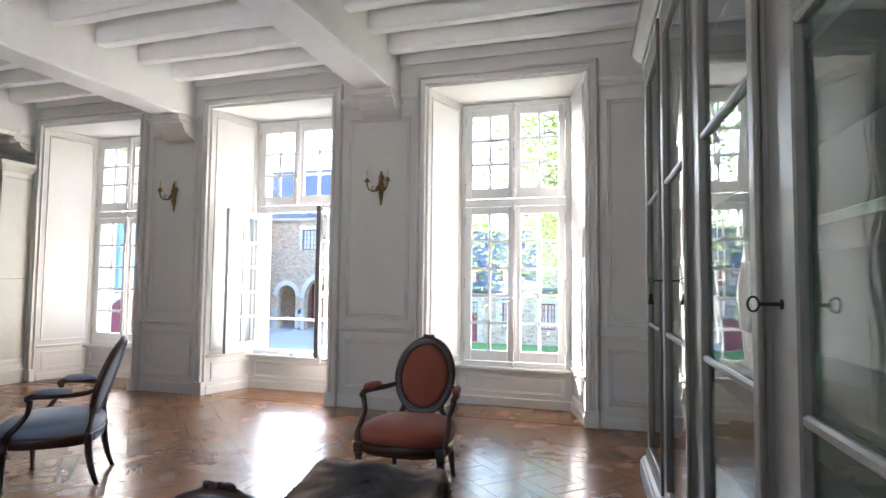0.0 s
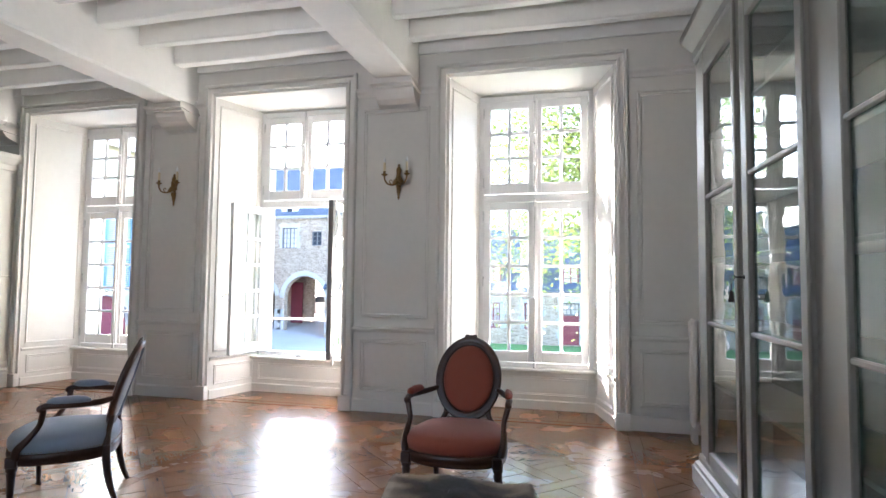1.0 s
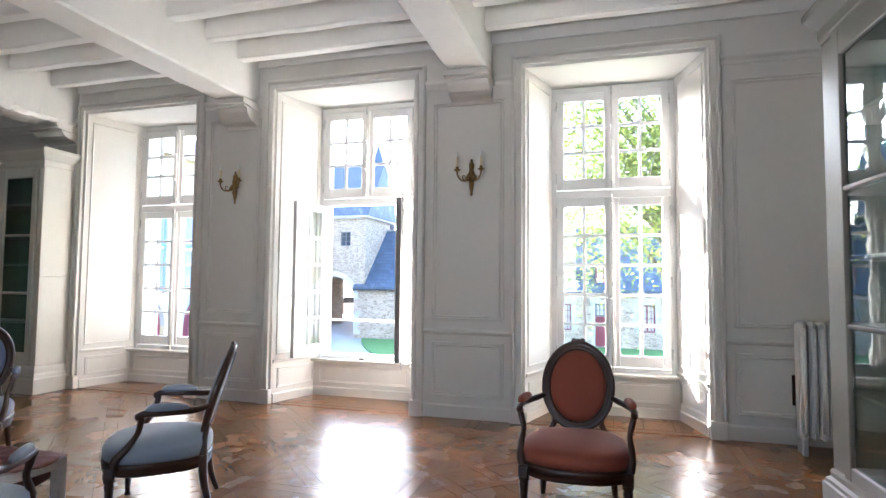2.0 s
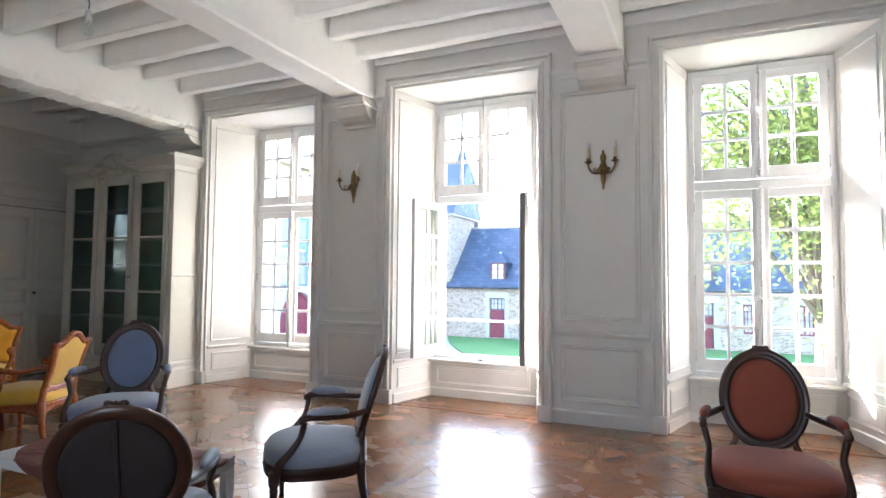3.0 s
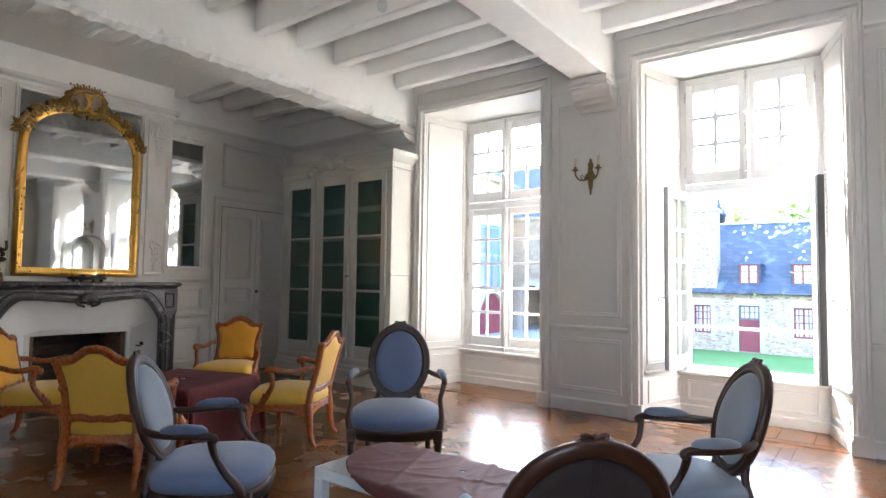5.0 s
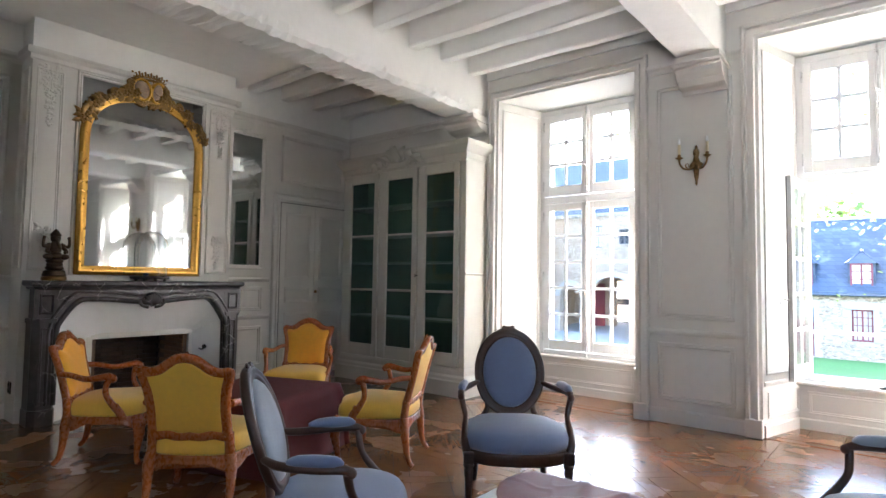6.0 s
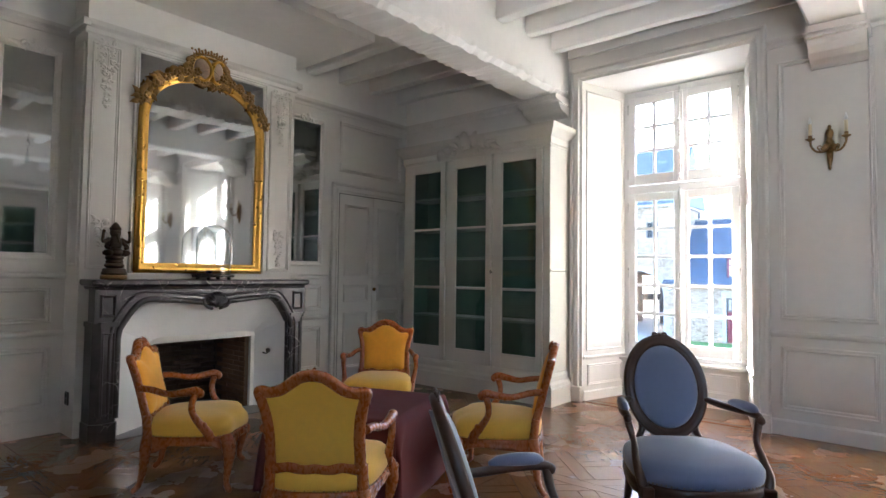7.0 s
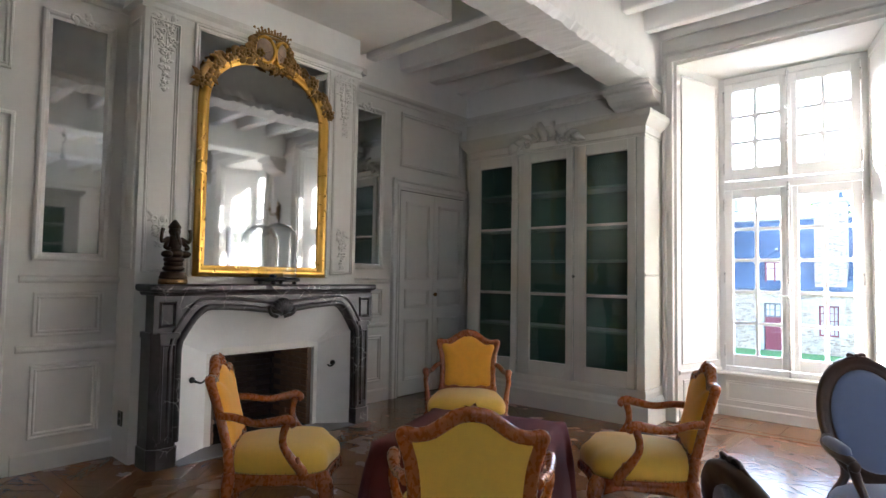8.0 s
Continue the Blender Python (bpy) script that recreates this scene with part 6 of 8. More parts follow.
def rococo_chair(name, label, m, group="yellow cartouche armchairs"):
    wood = CHERRY
    ch = thing(name, label, "armchair", m, group)
    outl = []
    base = seat_outline(0.60, 0.47, 0.50, 0.035, 48, 4.0)
    for x, y in base:
        u = x / 0.3
        outl.append((x, y - (0.018 * math.cos(u * math.pi * 2) if y < -0.15 else 0)))
    bm = bmesh.new()
    cushion(bm, outl, 0.312, [(0.955, 0.0), (0.98, 0.015), (0.985, 0.045), (0.96, 0.072), (0.88, 0.094), (0.72, 0.108), (0.45, 0.116), (0.2, 0.119), (0.04, 0.12)])
    part("seat", bm, OLIVE, ch)
    # rail with a serpentine lower edge and a bead along it
    bm = bmesh.new()
    n = len(outl)
    cy = sum(p[1] for p in outl) / n
    rings = []
    for k, h in ((0.93, 0.006), (0.965, 0.0), (0.995, 0.002), (1.005, 0.01), (0.992, 0.018), (0.99, -1.0), (1.004, -2.0), (0.985, -3.0), (0.9, -3.0)):
        ring = []
        for x, y in outl:
            a = math.atan2(y - cy, x)
            low = 0.252 + 0.022 * math.cos(4 * a) - 0.012 * math.cos(8 * a)
            z = low + h if h >= 0 else (0.295, 0.305, 0.314)[int(-h) - 1]
            ring.append((x * k, cy + (y - cy) * k, z))
        rings.append(ring)
    loft(bm, rings)
    part("seat_rail", bm, wood, ch)
    bm = bmesh.new()
    beads(bm, [(x * 0.988, cy + (y - cy) * 0.988, 0.32) for x, y in outl] + [((p[0] + q[0]) / 2 * 0.988, cy + ((p[1] + q[1]) / 2 - cy) * 0.988, 0.32) for p, q in zip(outl, outl[1:] + outl[:1])])
    part("nail_trim", bm, NAIL, ch)["kind"] = "stuff"
    # carved flower in the middle of the front rail
    bm = bmesh.new()
    front = min(p[1] for p in outl)
    for k in range(5):
        leaf(bm, Matrix.Translation((0, front + 0.012, 0)) @ UP @ Matrix.Translation((0, 0, 0.006)), 0, 0.283, 0.03, 90 + (k - 2) * 60, 0.45, 0.01)
    part("carved_flower", bm, wood, ch)
    for s in (-1, 1):
        leg = bmesh.new()
        tube(leg, spline([(s * 0.252, -0.208, 0.312), (s * 0.272, -0.226, 0.265), (s * 0.28, -0.234, 0.205), (s * 0.268, -0.224, 0.12), (s * 0.262, -0.218, 0.055), (s * 0.276, -0.232, 0.022), (s * 0.29, -0.246, 0.015)], 5), [0.036, 0.041, 0.034, 0.022, 0.017, 0.02, 0.013], 10)
        for k in range(3):
            blob(leg, (s * (0.302 - 0.004 * k), -0.256 + 0.003 * k, 0.268 - 0.03 * k), (0.012 - 0.002 * k, 0.012 - 0.002 * k, 0.018), 6, 4)
        part("front_leg", leg, wood, ch)
        bm = bmesh.new()
        tube(bm, spline([(s * 0.205, 0.215, 0.32), (s * 0.214, 0.225, 0.25), (s * 0.216, 0.232, 0.16), (s * 0.214, 0.25, 0.06), (s * 0.222, 0.285, 0.014)], 5), [0.032, 0.032, 0.024, 0.018, 0.016], 8)
        part("back_leg", bm, wood, ch)
        bm = bmesh.new()
        tube(bm, spline([(s * 0.205, 0.215, 0.3), (s * 0.202, 0.222, 0.36), (s * 0.2, 0.23, 0.43)], 4), [0.03, 0.025, 0.024], 8)
        part("back_stile", bm, wood, ch)
        # arms sweep out, dip and end in a scroll over a raked support
        bm = bmesh.new()
        tube(bm, spline([(s * 0.218, 0.262, 0.585), (s * 0.238, 0.2, 0.582), (s * 0.27, 0.1, 0.56), (s * 0.292, 0.01, 0.57), (s * 0.298, -0.045, 0.578), (s * 0.294, -0.076, 0.562), (s * 0.288, -0.062, 0.546)], 5), [0.02, 0.019, 0.019, 0.023, 0.025, 0.02, 0.013], 8)
        part("armrest", bm, wood, ch)
        bm = bmesh.new()
        tube(bm, spline([(s * 0.292, -0.045, 0.56), (s * 0.298, -0.03, 0.505), (s * 0.29, -0.035, 0.45), (s * 0.278, -0.075, 0.385), (s * 0.266, -0.115, 0.335), (s * 0.258, -0.125, 0.295)], 5), [0.021, 0.018, 0.018, 0.022, 0.029, 0.029], 8)
        for k in range(3):
            blob(bm, (s * (0.288 - 0.006 * k), -0.098 - 0.012 * k, 0.385 - 0.026 * k), (0.01, 0.014, 0.018), 6, 4)
        part("arm_support", bm, wood, ch)
    # back: cartouche with a serpentine top and bottom and rounded shoulders
    half = [(0.0, 0.386), (0.06, 0.379), (0.12, 0.394), (0.18, 0.384), (0.21, 0.398), (0.214, 0.46), (0.212, 0.55), (0.222, 0.65), (0.238, 0.71), (0.247, 0.742), (0.24, 0.766), (0.214, 0.774), (0.18, 0.768), (0.14, 0.78), (0.1, 0.808), (0.055, 0.836), (0.0, 0.845)]
    pts = spline([(x, z, 0) for x, z in half], 3)
    path = [(p.x, p.y) for p in pts] + [(-p.x, p.y) for p in pts[-2:0:-1]]
    bm = bmesh.new()
    sweep(bm, path, [(-0.05, -0.008), (-0.05, 0.01), (-0.043, 0.017), (-0.034, 0.014), (-0.025, 0.02), (-0.01, 0.023), (0.0, 0.014), (0.003, 0.0), (-0.002, -0.018), (-0.012, -0.024), (-0.024, -0.019), (-0.036, -0.02)], M=UP)
    lean_back(bm.verts, 0.4, 0.225, 14, 0.0)
    part("back_frame", bm, wood, ch)
    cz = 0.6
    bm = bmesh.new()
    inner = [(x * 0.83, cz + (z - cz) * 0.81) for x, z in path]
    loft(bm, [[(x * k, h, cz + (z - cz) * k) for x, z in inner] for k, h in ((1.01, 0.0), (1.0, -0.012), (0.95, -0.026), (0.8, -0.036), (0.5, -0.042), (0.1, -0.044))])
    lean_back(bm.verts, 0.4, 0.225, 14, 0.0)
    part("backrest", bm, YELLOW, ch)
    bm = bmesh.new()
    loft(bm, [[(x * k, h, cz + (z - cz) * k) for x, z in inner] for k, h in ((1.01, 0.004), (1.0, 0.01), (0.9, 0.014), (0.5, 0.016), (0.1, 0.016))])
    lean_back(bm.verts, 0.4, 0.225, 14, 0.0)
    part("back_cover", bm, OLIVE, ch)
    bm = bmesh.new()
    for k in range(5):
        leaf(bm, UP @ Matrix.Translation((0, 0, 0.016)), 0, 0.812, 0.044, 90 + (k - 2) * 48, 0.4, 0.014)
    blob(bm, (0, -0.022, 0.828), (0.02, 0.014, 0.018), 8, 5)
    for s in (-1, 1):
        leaf(bm, UP @ Matrix.Translation((0, 0, 0.014)), s * 0.03, 0.81, 0.07, 90 - s * 112, 0.28, 0.01)
    blob(bm, (0, 0.012, 0.828), (0.022, 0.014, 0.016), 8, 5)
    lean_back(bm.verts, 0.4, 0.225, 14, 0.0)
    part("carved_crest", bm, wood, ch)
    return ch


YCH = rococo_chair("armchair", "carved cherrywood armchair in mustard yellow velvet", face(-7.775, 3.285, -52))
copy_thing(YCH, face(-6.34, 2.925, -152))
copy_thing(YCH, face(-6.49, 1.725, 129))
copy_thing(YCH, face(-7.73, 1.715, 52))


# ---- tables and covers ----
def square_table(label, m, L, W, H, mt=0.05, leg=0.05):
    tb = thing("low_table", label, "table", m)
    bm = bmesh.new()
    cbox(bm, -L / 2, L / 2, -W / 2, W / 2, H - mt, H, 0.003)
    part("tabletop", bm, WHITELAQ, tb)
    for sx in (-1, 1):
        for sy in (-1, 1):
            bm = bmesh.new()
            cx, cy = sx * (L / 2 - leg / 2), sy * (W / 2 - leg / 2)
            cbox(bm, cx - leg / 2, cx + leg / 2, cy - leg / 2, cy + leg / 2, 0, H - mt, 0.003)
            part("leg", bm, WHITELAQ, tb)
    return tb


def draped(name, label, cat, mtl, m, poly, z, hang, base, seed, fold=0.02, off=(0.0, 0.0), lump=0.0, crease=0.0, rings_n=22):
    """A cloth lying at height z inside base (half sizes), its rim poly hanging over the edge."""
    r = random.Random(seed)
    bm = bmesh.new()
    n = len(poly)
    rings = []
    for k in np.linspace(0.02, 1.0, rings_n):
        ring = []
        for i, (x, y) in enumerate(poly):
            px, py = x * k, y * k
            px, py = px - off[0], py - off[1]
            ox, oy = max(abs(px) - base[0], 0.0), max(abs(py) - base[1], 0.0)
            over = math.hypot(ox, oy)
            zz = z + 0.008 + 0.004 * noise.noise((px * 5, py * 5, seed))
            zz += lump * (0.5 + noise.noise((px * 3.2, py * 3.2, seed + 4))) + lump * 0.5 * noise.noise((px * 9, py * 9, seed))
            if crease:
                # pressed fold lines, and sharp wrinkles that wander across the cloth
                for q in (px * 0.94 + py * 0.34 - 0.16, px * 0.94 + py * 0.34 + 0.2, py * 0.94 - px * 0.34 + 0.02):
                    zz += crease * math.exp(-(q / 0.014) ** 2)
                for m_, f_ in ((0.9, 2.6), (0.6, 5.0)):
                    zz += crease * m_ * max(0.0, 1 - abs(noise.noise((px * f_ * 1.5, py * f_, seed * 3.1))) * 9)
            if over > 0:
                w = fold * math.sin(i * 0.9 + seed) * min(1, over * 4)
                lim = 0.012 + 0.1 * over + w * 0.5
                nx, ny = math.copysign(min(abs(px), base[0]), px), math.copysign(min(abs(py), base[1]), py)
                dx, dy = ox / over * math.copysign(1, px), oy / over * math.copysign(1, py)
                px, py = nx + dx * lim, ny + dy * lim
                zz = max(0.006, zz - 0.005 - max(0, over - 0.01) * 0.97)
            ring.append((px + off[0], py + off[1], zz))
        rings.append(ring)
    loft(bm, rings, cap=False)
    ob = part(name, bm, mtl, None, M=m)
    so = ob.modifiers.new("thickness", 'SOLIDIFY')
    so.thickness, so.offset = 0.002, 1.0
    return tagged(ob, label, cat)


def rounded(hx, hy, n=72, sq=8.0):
    out = []
    for i in range(n):
        a = 2 * math.pi * i / n
        c, s = math.cos(a), math.sin(a)
        out.append((hx * math.copysign(abs(c) ** (2 / sq), c), hy * math.copysign(abs(s) ** (2 / sq), s)))
    return out


TW = pose(-4.21, 2.07, 0, 0, 0, 0)
square_table("low white lacquered coffee table under a brown cloth", TW, 1.16, 0.5, 0.38)
draped("table_cloth", "creased brown cloth lying askew on a low white table", "cloth", BROWNCLOTH, pose(-4.2, 2.17, 0, 0, 0, 0), ellipse(0.6, 0.43, 168), 0.38, 0.2, (0.583, 0.253), 5, 0.02, (-0.01, -0.1), crease=0.007, rings_n=60)
TM = pose(-7.0, 2.4, 0, 0, 0, 20)
square_table("low white table hidden by a maroon cloth", TM, 0.78, 0.78, 0.45)
draped("table_cloth", "dark maroon cloth draped to the floor over a low table", "cloth", MAROON, TM, rounded(0.87, 0.87), 0.45, 0.45, (0.392, 0.392), 9, 0.05)

# hide-covered stool
st = thing("footstool", "low stool hidden under a brown and cream cow hide", "stool", pose(-0.9, 2.03, 0, 0, 0, 8))
bm = bmesh.new()
cbox(bm, -0.3, 0.3, -0.28, 0.28, 0.3, 0.45, 0.03)
part("seat", bm, DARKCLOTH, st)
for sx in (-1, 1):
    for sy in (-1, 1):
        bm = bmesh.new()
        lathe(bm, [(0.014, 0), (0.022, 0.25), (0.026, 0.31)], 10, Matrix.Translation((sx * 0.25, sy * 0.23, 0)))
        part("leg", bm, WALNUT, st)
hr = random.Random(2)
hp = [(x * (1 + 0.1 * noise.noise((i * 0.21, 1, 0))), y * (1 + 0.12 * noise.noise((i * 0.21, 5, 0)))) for i, (x, y) in enumerate(rounded(0.52, 0.5, 72, 5))]
hide = draped("cow_hide", "brown, black and cream cow hide thrown over a low stool", "hide", FUR, pose(-0.9, 2.03, 0, 0, 0, 8), hp, 0.455, 0.2, (0.27, 0.25), 3, 0.06, (0.0, 0.0), 0.03)

# hair of the hide, lying over in one direction with lifted tufts
hv = [v.co.copy() for v in hide.data.vertices]
hf = [[hv[i] for i in p.vertices] for p in hide.data.polygons]
harea = [((f[1] - f[0]).cross(f[2] - f[0])).length for f in hf]
fv, ff = [], []
for f in hr.choices(hf, harea, k=16000):
    u, w = hr.random(), hr.random()
    p = (f[0] * (1 - u) + f[1] * u) * (1 - w) + (f[3] * (1 - u) + f[2] * u) * w
    nrm = (f[1] - f[0]).cross(f[3] - f[0]).normalized()
    if nrm.z < 0:
        nrm = -nrm
    lie = Vector((0.8 + hr.uniform(-.5, .5), -0.5 + hr.uniform(-.5, .5), -0.25)) + Vector((p.x, p.y, 0)) * 1.2
    lie = (lie - nrm * lie.dot(nrm)).normalized()
    side = nrm.cross(lie) * 0.0011
    L = hr.uniform(0.014, 0.03)
    m1 = p + lie * L * 0.55 + nrm * L * 0.34
    m2 = p + lie * L + nrm * L * hr.uniform(0.15, 0.4)
    k = len(fv)
    fv += [p - side, p + side, m1 + side * 0.8, m1 - side * 0.8, m2]
    ff += [(k, k + 1, k + 2, k + 3), (k + 3, k + 2, k + 4)]
fme = bpy.data.meshes.new("fur")
fme.from_pydata(fv, [], ff)
fme.materials.append(FUR)
fo = tagged(new("fur", fme), kind="stuff")
fo.parent = hide

# ---- wall lights ----
def sconce(m):
    sc = thing("wall_sconce", "antique brass two-arm wall light with candle tubes", "wall light", m, "brass wall lights")
    # local: x along the wall, y up, z out
    Q = Matrix(((1, 0, 0, 0), (0, 0, 1, 0), (0, -1, 0, 0), (0, 0, 0, 1)))
    bm = bmesh.new()
    lathe(bm, [(0.004, -0.2), (0.012, -0.18), (0.008, -0.17), (0.02, -0.12), (0.024, -0.06), (0.016, -0.04), (0.028, -0.02), (0.032, 0.02), (0.018, 0.045), (0.022, 0.06), (0.028, 0.09), (0.022, 0.115), (0.01, 0.125), (0.014, 0.14), (0.006, 0.155)], 12, Matrix.Translation((0, 0, 0.032)) @ pose(0, 0, 0, -90, 0, 0))
    for k in range(6):
        leaf(bm, Matrix.Translation((0, 0, 0.05)), 0, 0.0 if k % 2 else -0.05, 0.07, 30 + 60 * k, 0.3, 0.02)
    part("backplate", bm, BRASS, sc)
    for s in (-1, 1):
        bm = bmesh.new()
        tube(bm, spline([(0, -0.03, 0.05), (s * 0.035, -0.06, 0.09), (s * 0.08, -0.058, 0.12), (s * 0.11, -0.015, 0.13), (s * 0.115, 0.03, 0.13)], 5), [0.012, 0.009, 0.008, 0.008, 0.01], 8)
        tube(bm, spline([(s * 0.05, -0.062, 0.1), (s * 0.07, -0.03, 0.11), (s * 0.055, -0.012, 0.1), (s * 0.045, -0.03, 0.1)], 4), [0.006, 0.005, 0.004, 0.003], 6)
        lathe(bm, [(0.008, 0.02), (0.03, 0.034), (0.034, 0.04), (0.014, 0.043), (0.014, 0.06), (0.017, 0.065), (0.012, 0.067)], 14, Matrix.Translation((s * 0.115, 0, 0.13)) @ pose(0, 0, 0, -90, 0, 0))
        part("arm", bm, BRASS, sc)
        bm = bmesh.new()
        lathe(bm, [(0.012, 0.066), (0.012, 0.15), (0.009, 0.155)], 12, Matrix.Translation((s * 0.115, 0, 0.13)) @ pose(0, 0, 0, -90, 0, 0))
        part("candle_tube", bm, CANDLE, sc)
        bm = bmesh.new()
        lathe(bm, [(0.006, 0.155), (0.012, 0.17), (0.012, 0.18), (0.005, 0.205), (0.001, 0.215)], 10, Matrix.Translation((s * 0.115, 0, 0.13)) @ pose(0, 0, 0, -90, 0, 0))
        part("bulb", bm, WHITELAQ, sc)
    return sc


for x, z in ((-4.877, 2.29), (-2.258, 2.29)):
    sconce(W_N @ Matrix.Translation((x, z, 0.0)))

# bare bulb on its cable
pb = thing("pendant_bulb", "bare clear light bulb hanging on a black cable loop", "lamp", Matrix.Translation((-4.89, 2.315, 2.75)))
bm = bmesh.new()
tube(bm, spline([(0, 0, 0.16), (0.0, 0, 0.22), (-0.05, 0.01, 0.25), (-0.07, 0, 0.31), (-0.02, -0.01, 0.34), (0.0, 0, 0.3), (-0.02, 0, 0.4), (-0.01, 0, 0.8)], 5), 0.0035, 6)
part("cable", bm, RUBBER, pb)
bm = bmesh.new()
lathe(bm, [(0.017, 0.085), (0.019, 0.09), (0.019, 0.15), (0.012, 0.165), (0.004, 0.17)], 12)
part("socket", bm, STEEL, pb)
bm = bmesh.new()
lathe(bm, [(0.002, 0.0), (0.016, 0.004), (0.028, 0.02), (0.031, 0.036), (0.026, 0.055), (0.017, 0.072), (0.014, 0.086)], 16)
b = part("bulb", bm, BULBGLASS, pb)
b.visible_shadow = False


# ---- the court outside ----
GZ = -1.65


def lie(x, y):
    """Height of the court, which rises a little towards and through the gate."""
    a, b = min(1, max(0, (-13.5 - x) / 3)), min(1, max(0, (y - 27) / 5))
    return GZ + (0.35 * a * a * (3 - 2 * a) + 0.3 * b * b * (3 - 2 * b)) * (1 if x < -13 else 0)


bm = bmesh.new()
n = 40
xs = [-900, -300, -120] + list(np.linspace(-60, 40, 81)) + [120, 300, 900]
ys = [-2500, -300, -80] + list(np.linspace(-30, 70, 81)) + [140, 300, 900, 2500]
grid = [[bm.verts.new((x, y, lie(x, y) + 0.02 * noise.noise((x * 0.3, y * 0.3, 2)))) for x in xs] for y in ys]
for j in range(len(ys) - 1):
    for i in range(len(xs) - 1):
        bm.faces.new((grid[j][i], grid[j][i + 1], grid[j + 1][i + 1], grid[j + 1][i]))
tagged(part("ground", bm, GRAVEL), "pale gravel court", "ground", kind="structure")
bm = bmesh.new()
rim = [(p.x, p.y) for p in spline([(-13.2, 27.0, 0), (-12.4, 25.2, 0), (-11.2, 23.0, 0), (-9.6, 20.6, 0), (-7.2, 17.5, 0), (-3.5, 14.0, 0), (2.0, 11.5, 0), (12.0, 10.5, 0)], 5)]
prism(bm, rim + [(12.0, 27.0)], GZ - 0.1, GZ + 0.05)
tagged(part("lawn", bm, GRASS), "mown green lawn before the stone outbuilding", "lawn", kind="structure")


def holed(bm, M, x0, x1, z0, z1, t, holes):
    """A wall in the plane of M (x along, y up, z towards the viewer), t thick, with rectangular openings."""
    cuts = sorted({x0, x1, *[h[0] for h in holes], *[h[1] for h in holes]})
    for a, b in zip(cuts, cuts[1:]):
        spans = sorted((h[2], h[3]) for h in holes if h[0] <= a + 1e-6 and h[1] >= b - 1e-6)
        z = z0
        for c, d in spans:
            if c > z:
                box(bm, a, b, z, c, -t, 0, M)
            z = max(z, d)
        if z < z1:
            box(bm, a, b, z, z1, -t, 0, M)


def cross_window(parent, M, x0, x1, z0, z1, cols, rows, frame_mat, name="window", deep=-0.12, glass=None):
    w = new(name)
    w.parent = parent
    w.matrix_local = M
    bm = bmesh.new()
    f = 0.07
    for a in ((x0, x0 + f, z0, z1), (x1 - f, x1, z0, z1), (x0 + f, x1 - f, z0, z0 + f), (x0 + f, x1 - f, z1 - f, z1)):
        box(bm, *a, deep - 0.05, deep + 0.02)
    for i in range(1, cols):
        x = x0 + (x1 - x0) * i / cols
        r = 0.035 if i * 2 == cols else 0.015
        box(bm, x - r, x + r, z0 + f, z1 - f, deep - 0.04, deep + 0.01)
    for j in range(1, rows):
        z = z0 + (z1 - z0) * j / rows
        box(bm, x0 + f, x1 - f, z - 0.015, z + 0.015, deep - 0.035, deep + 0.005)
    part("frame", bm, frame_mat, w)
    bm = bmesh.new()
    box(bm, x0 + 0.02, x1 - 0.02, z0 + 0.02, z1 - 0.02, deep - 0.1, deep - 0.06)
    part("pane", bm, glass or DARKGLASS, w)
    return w


def dressing(parent, M, x0, x1, z0, z1, w=0.2):
    """Dressed granite blocks round an opening."""
    r = random.Random(int(abs(x0 * 100)))
    z = z0
    k = 0
    while z < z1 - 0.05:
        h = min(0.36, z1 - z)
        for s, x in ((-1, x0), (1, x1)):
            ww = w + (0.14 if (k + (s > 0)) % 2 else 0)
            bm = bmesh.new()
            cbox(bm, min(x, x + s * ww), max(x, x + s * ww), z + 0.006, z + h - 0.006, -0.1, 0.03, 0.012, M)
            part("stone_block", bm, ASHLAR, parent)
        z += h
        k += 1
    bm = bmesh.new()
    cbox(bm, x0 - w * 1.3, x1 + w * 1.3, z1 + 0.005, z1 + 0.34, -0.1, 0.035, 0.012, M)
    part("lintel", bm, ASHLAR, parent)


# the buildings are drawn at a larger size and brought to their true one about a point
def nearer(k, o):
    return Matrix.Translation(Vector(o) * (1 - k)) @ Matrix.Diagonal((k, k, k, 1))


# long slate-roofed outbuilding with dormers
BYF = 32.0
MB_ = Matrix(((1, 0, 0, 0), (0, 0, -1, BYF), (0, 1, 0, 0), (0, 0, 0, 1)))
out = thing("stone_outbuilding", "long rubble-stone outbuilding with a slate roof and red doors", "building", nearer(0.845, (-2.1, 0.08, 1.275)))
doors = [-12.16, -7.76, -1.18, 5.4]
wins = [-9.93, -5.46, -3.3, 1.0, 3.2, 7.6]
OZ = -2.1
holes = [(x - 0.46, x + 0.46, OZ, 0.2) for x in doors] + [(x - 0.4, x + 0.4, -1.27, 0.16) for x in wins]
bm = bmesh.new()
holed(bm, MB_, -15.6, 14.0, OZ - 0.2, 0.86, 0.5, holes)
box(bm, -15.6, -15.1, BYF + 0.5, BYF + 7, OZ - 0.2, 0.86)
box(bm, 13.5, 14.0, BYF + 0.5, BYF + 7, OZ - 0.2, 0.86)
box(bm, -15.6, 14.0, BYF + 6.5, BYF + 7, OZ - 0.2, 0.86)
part("wall", bm, STONE, out)
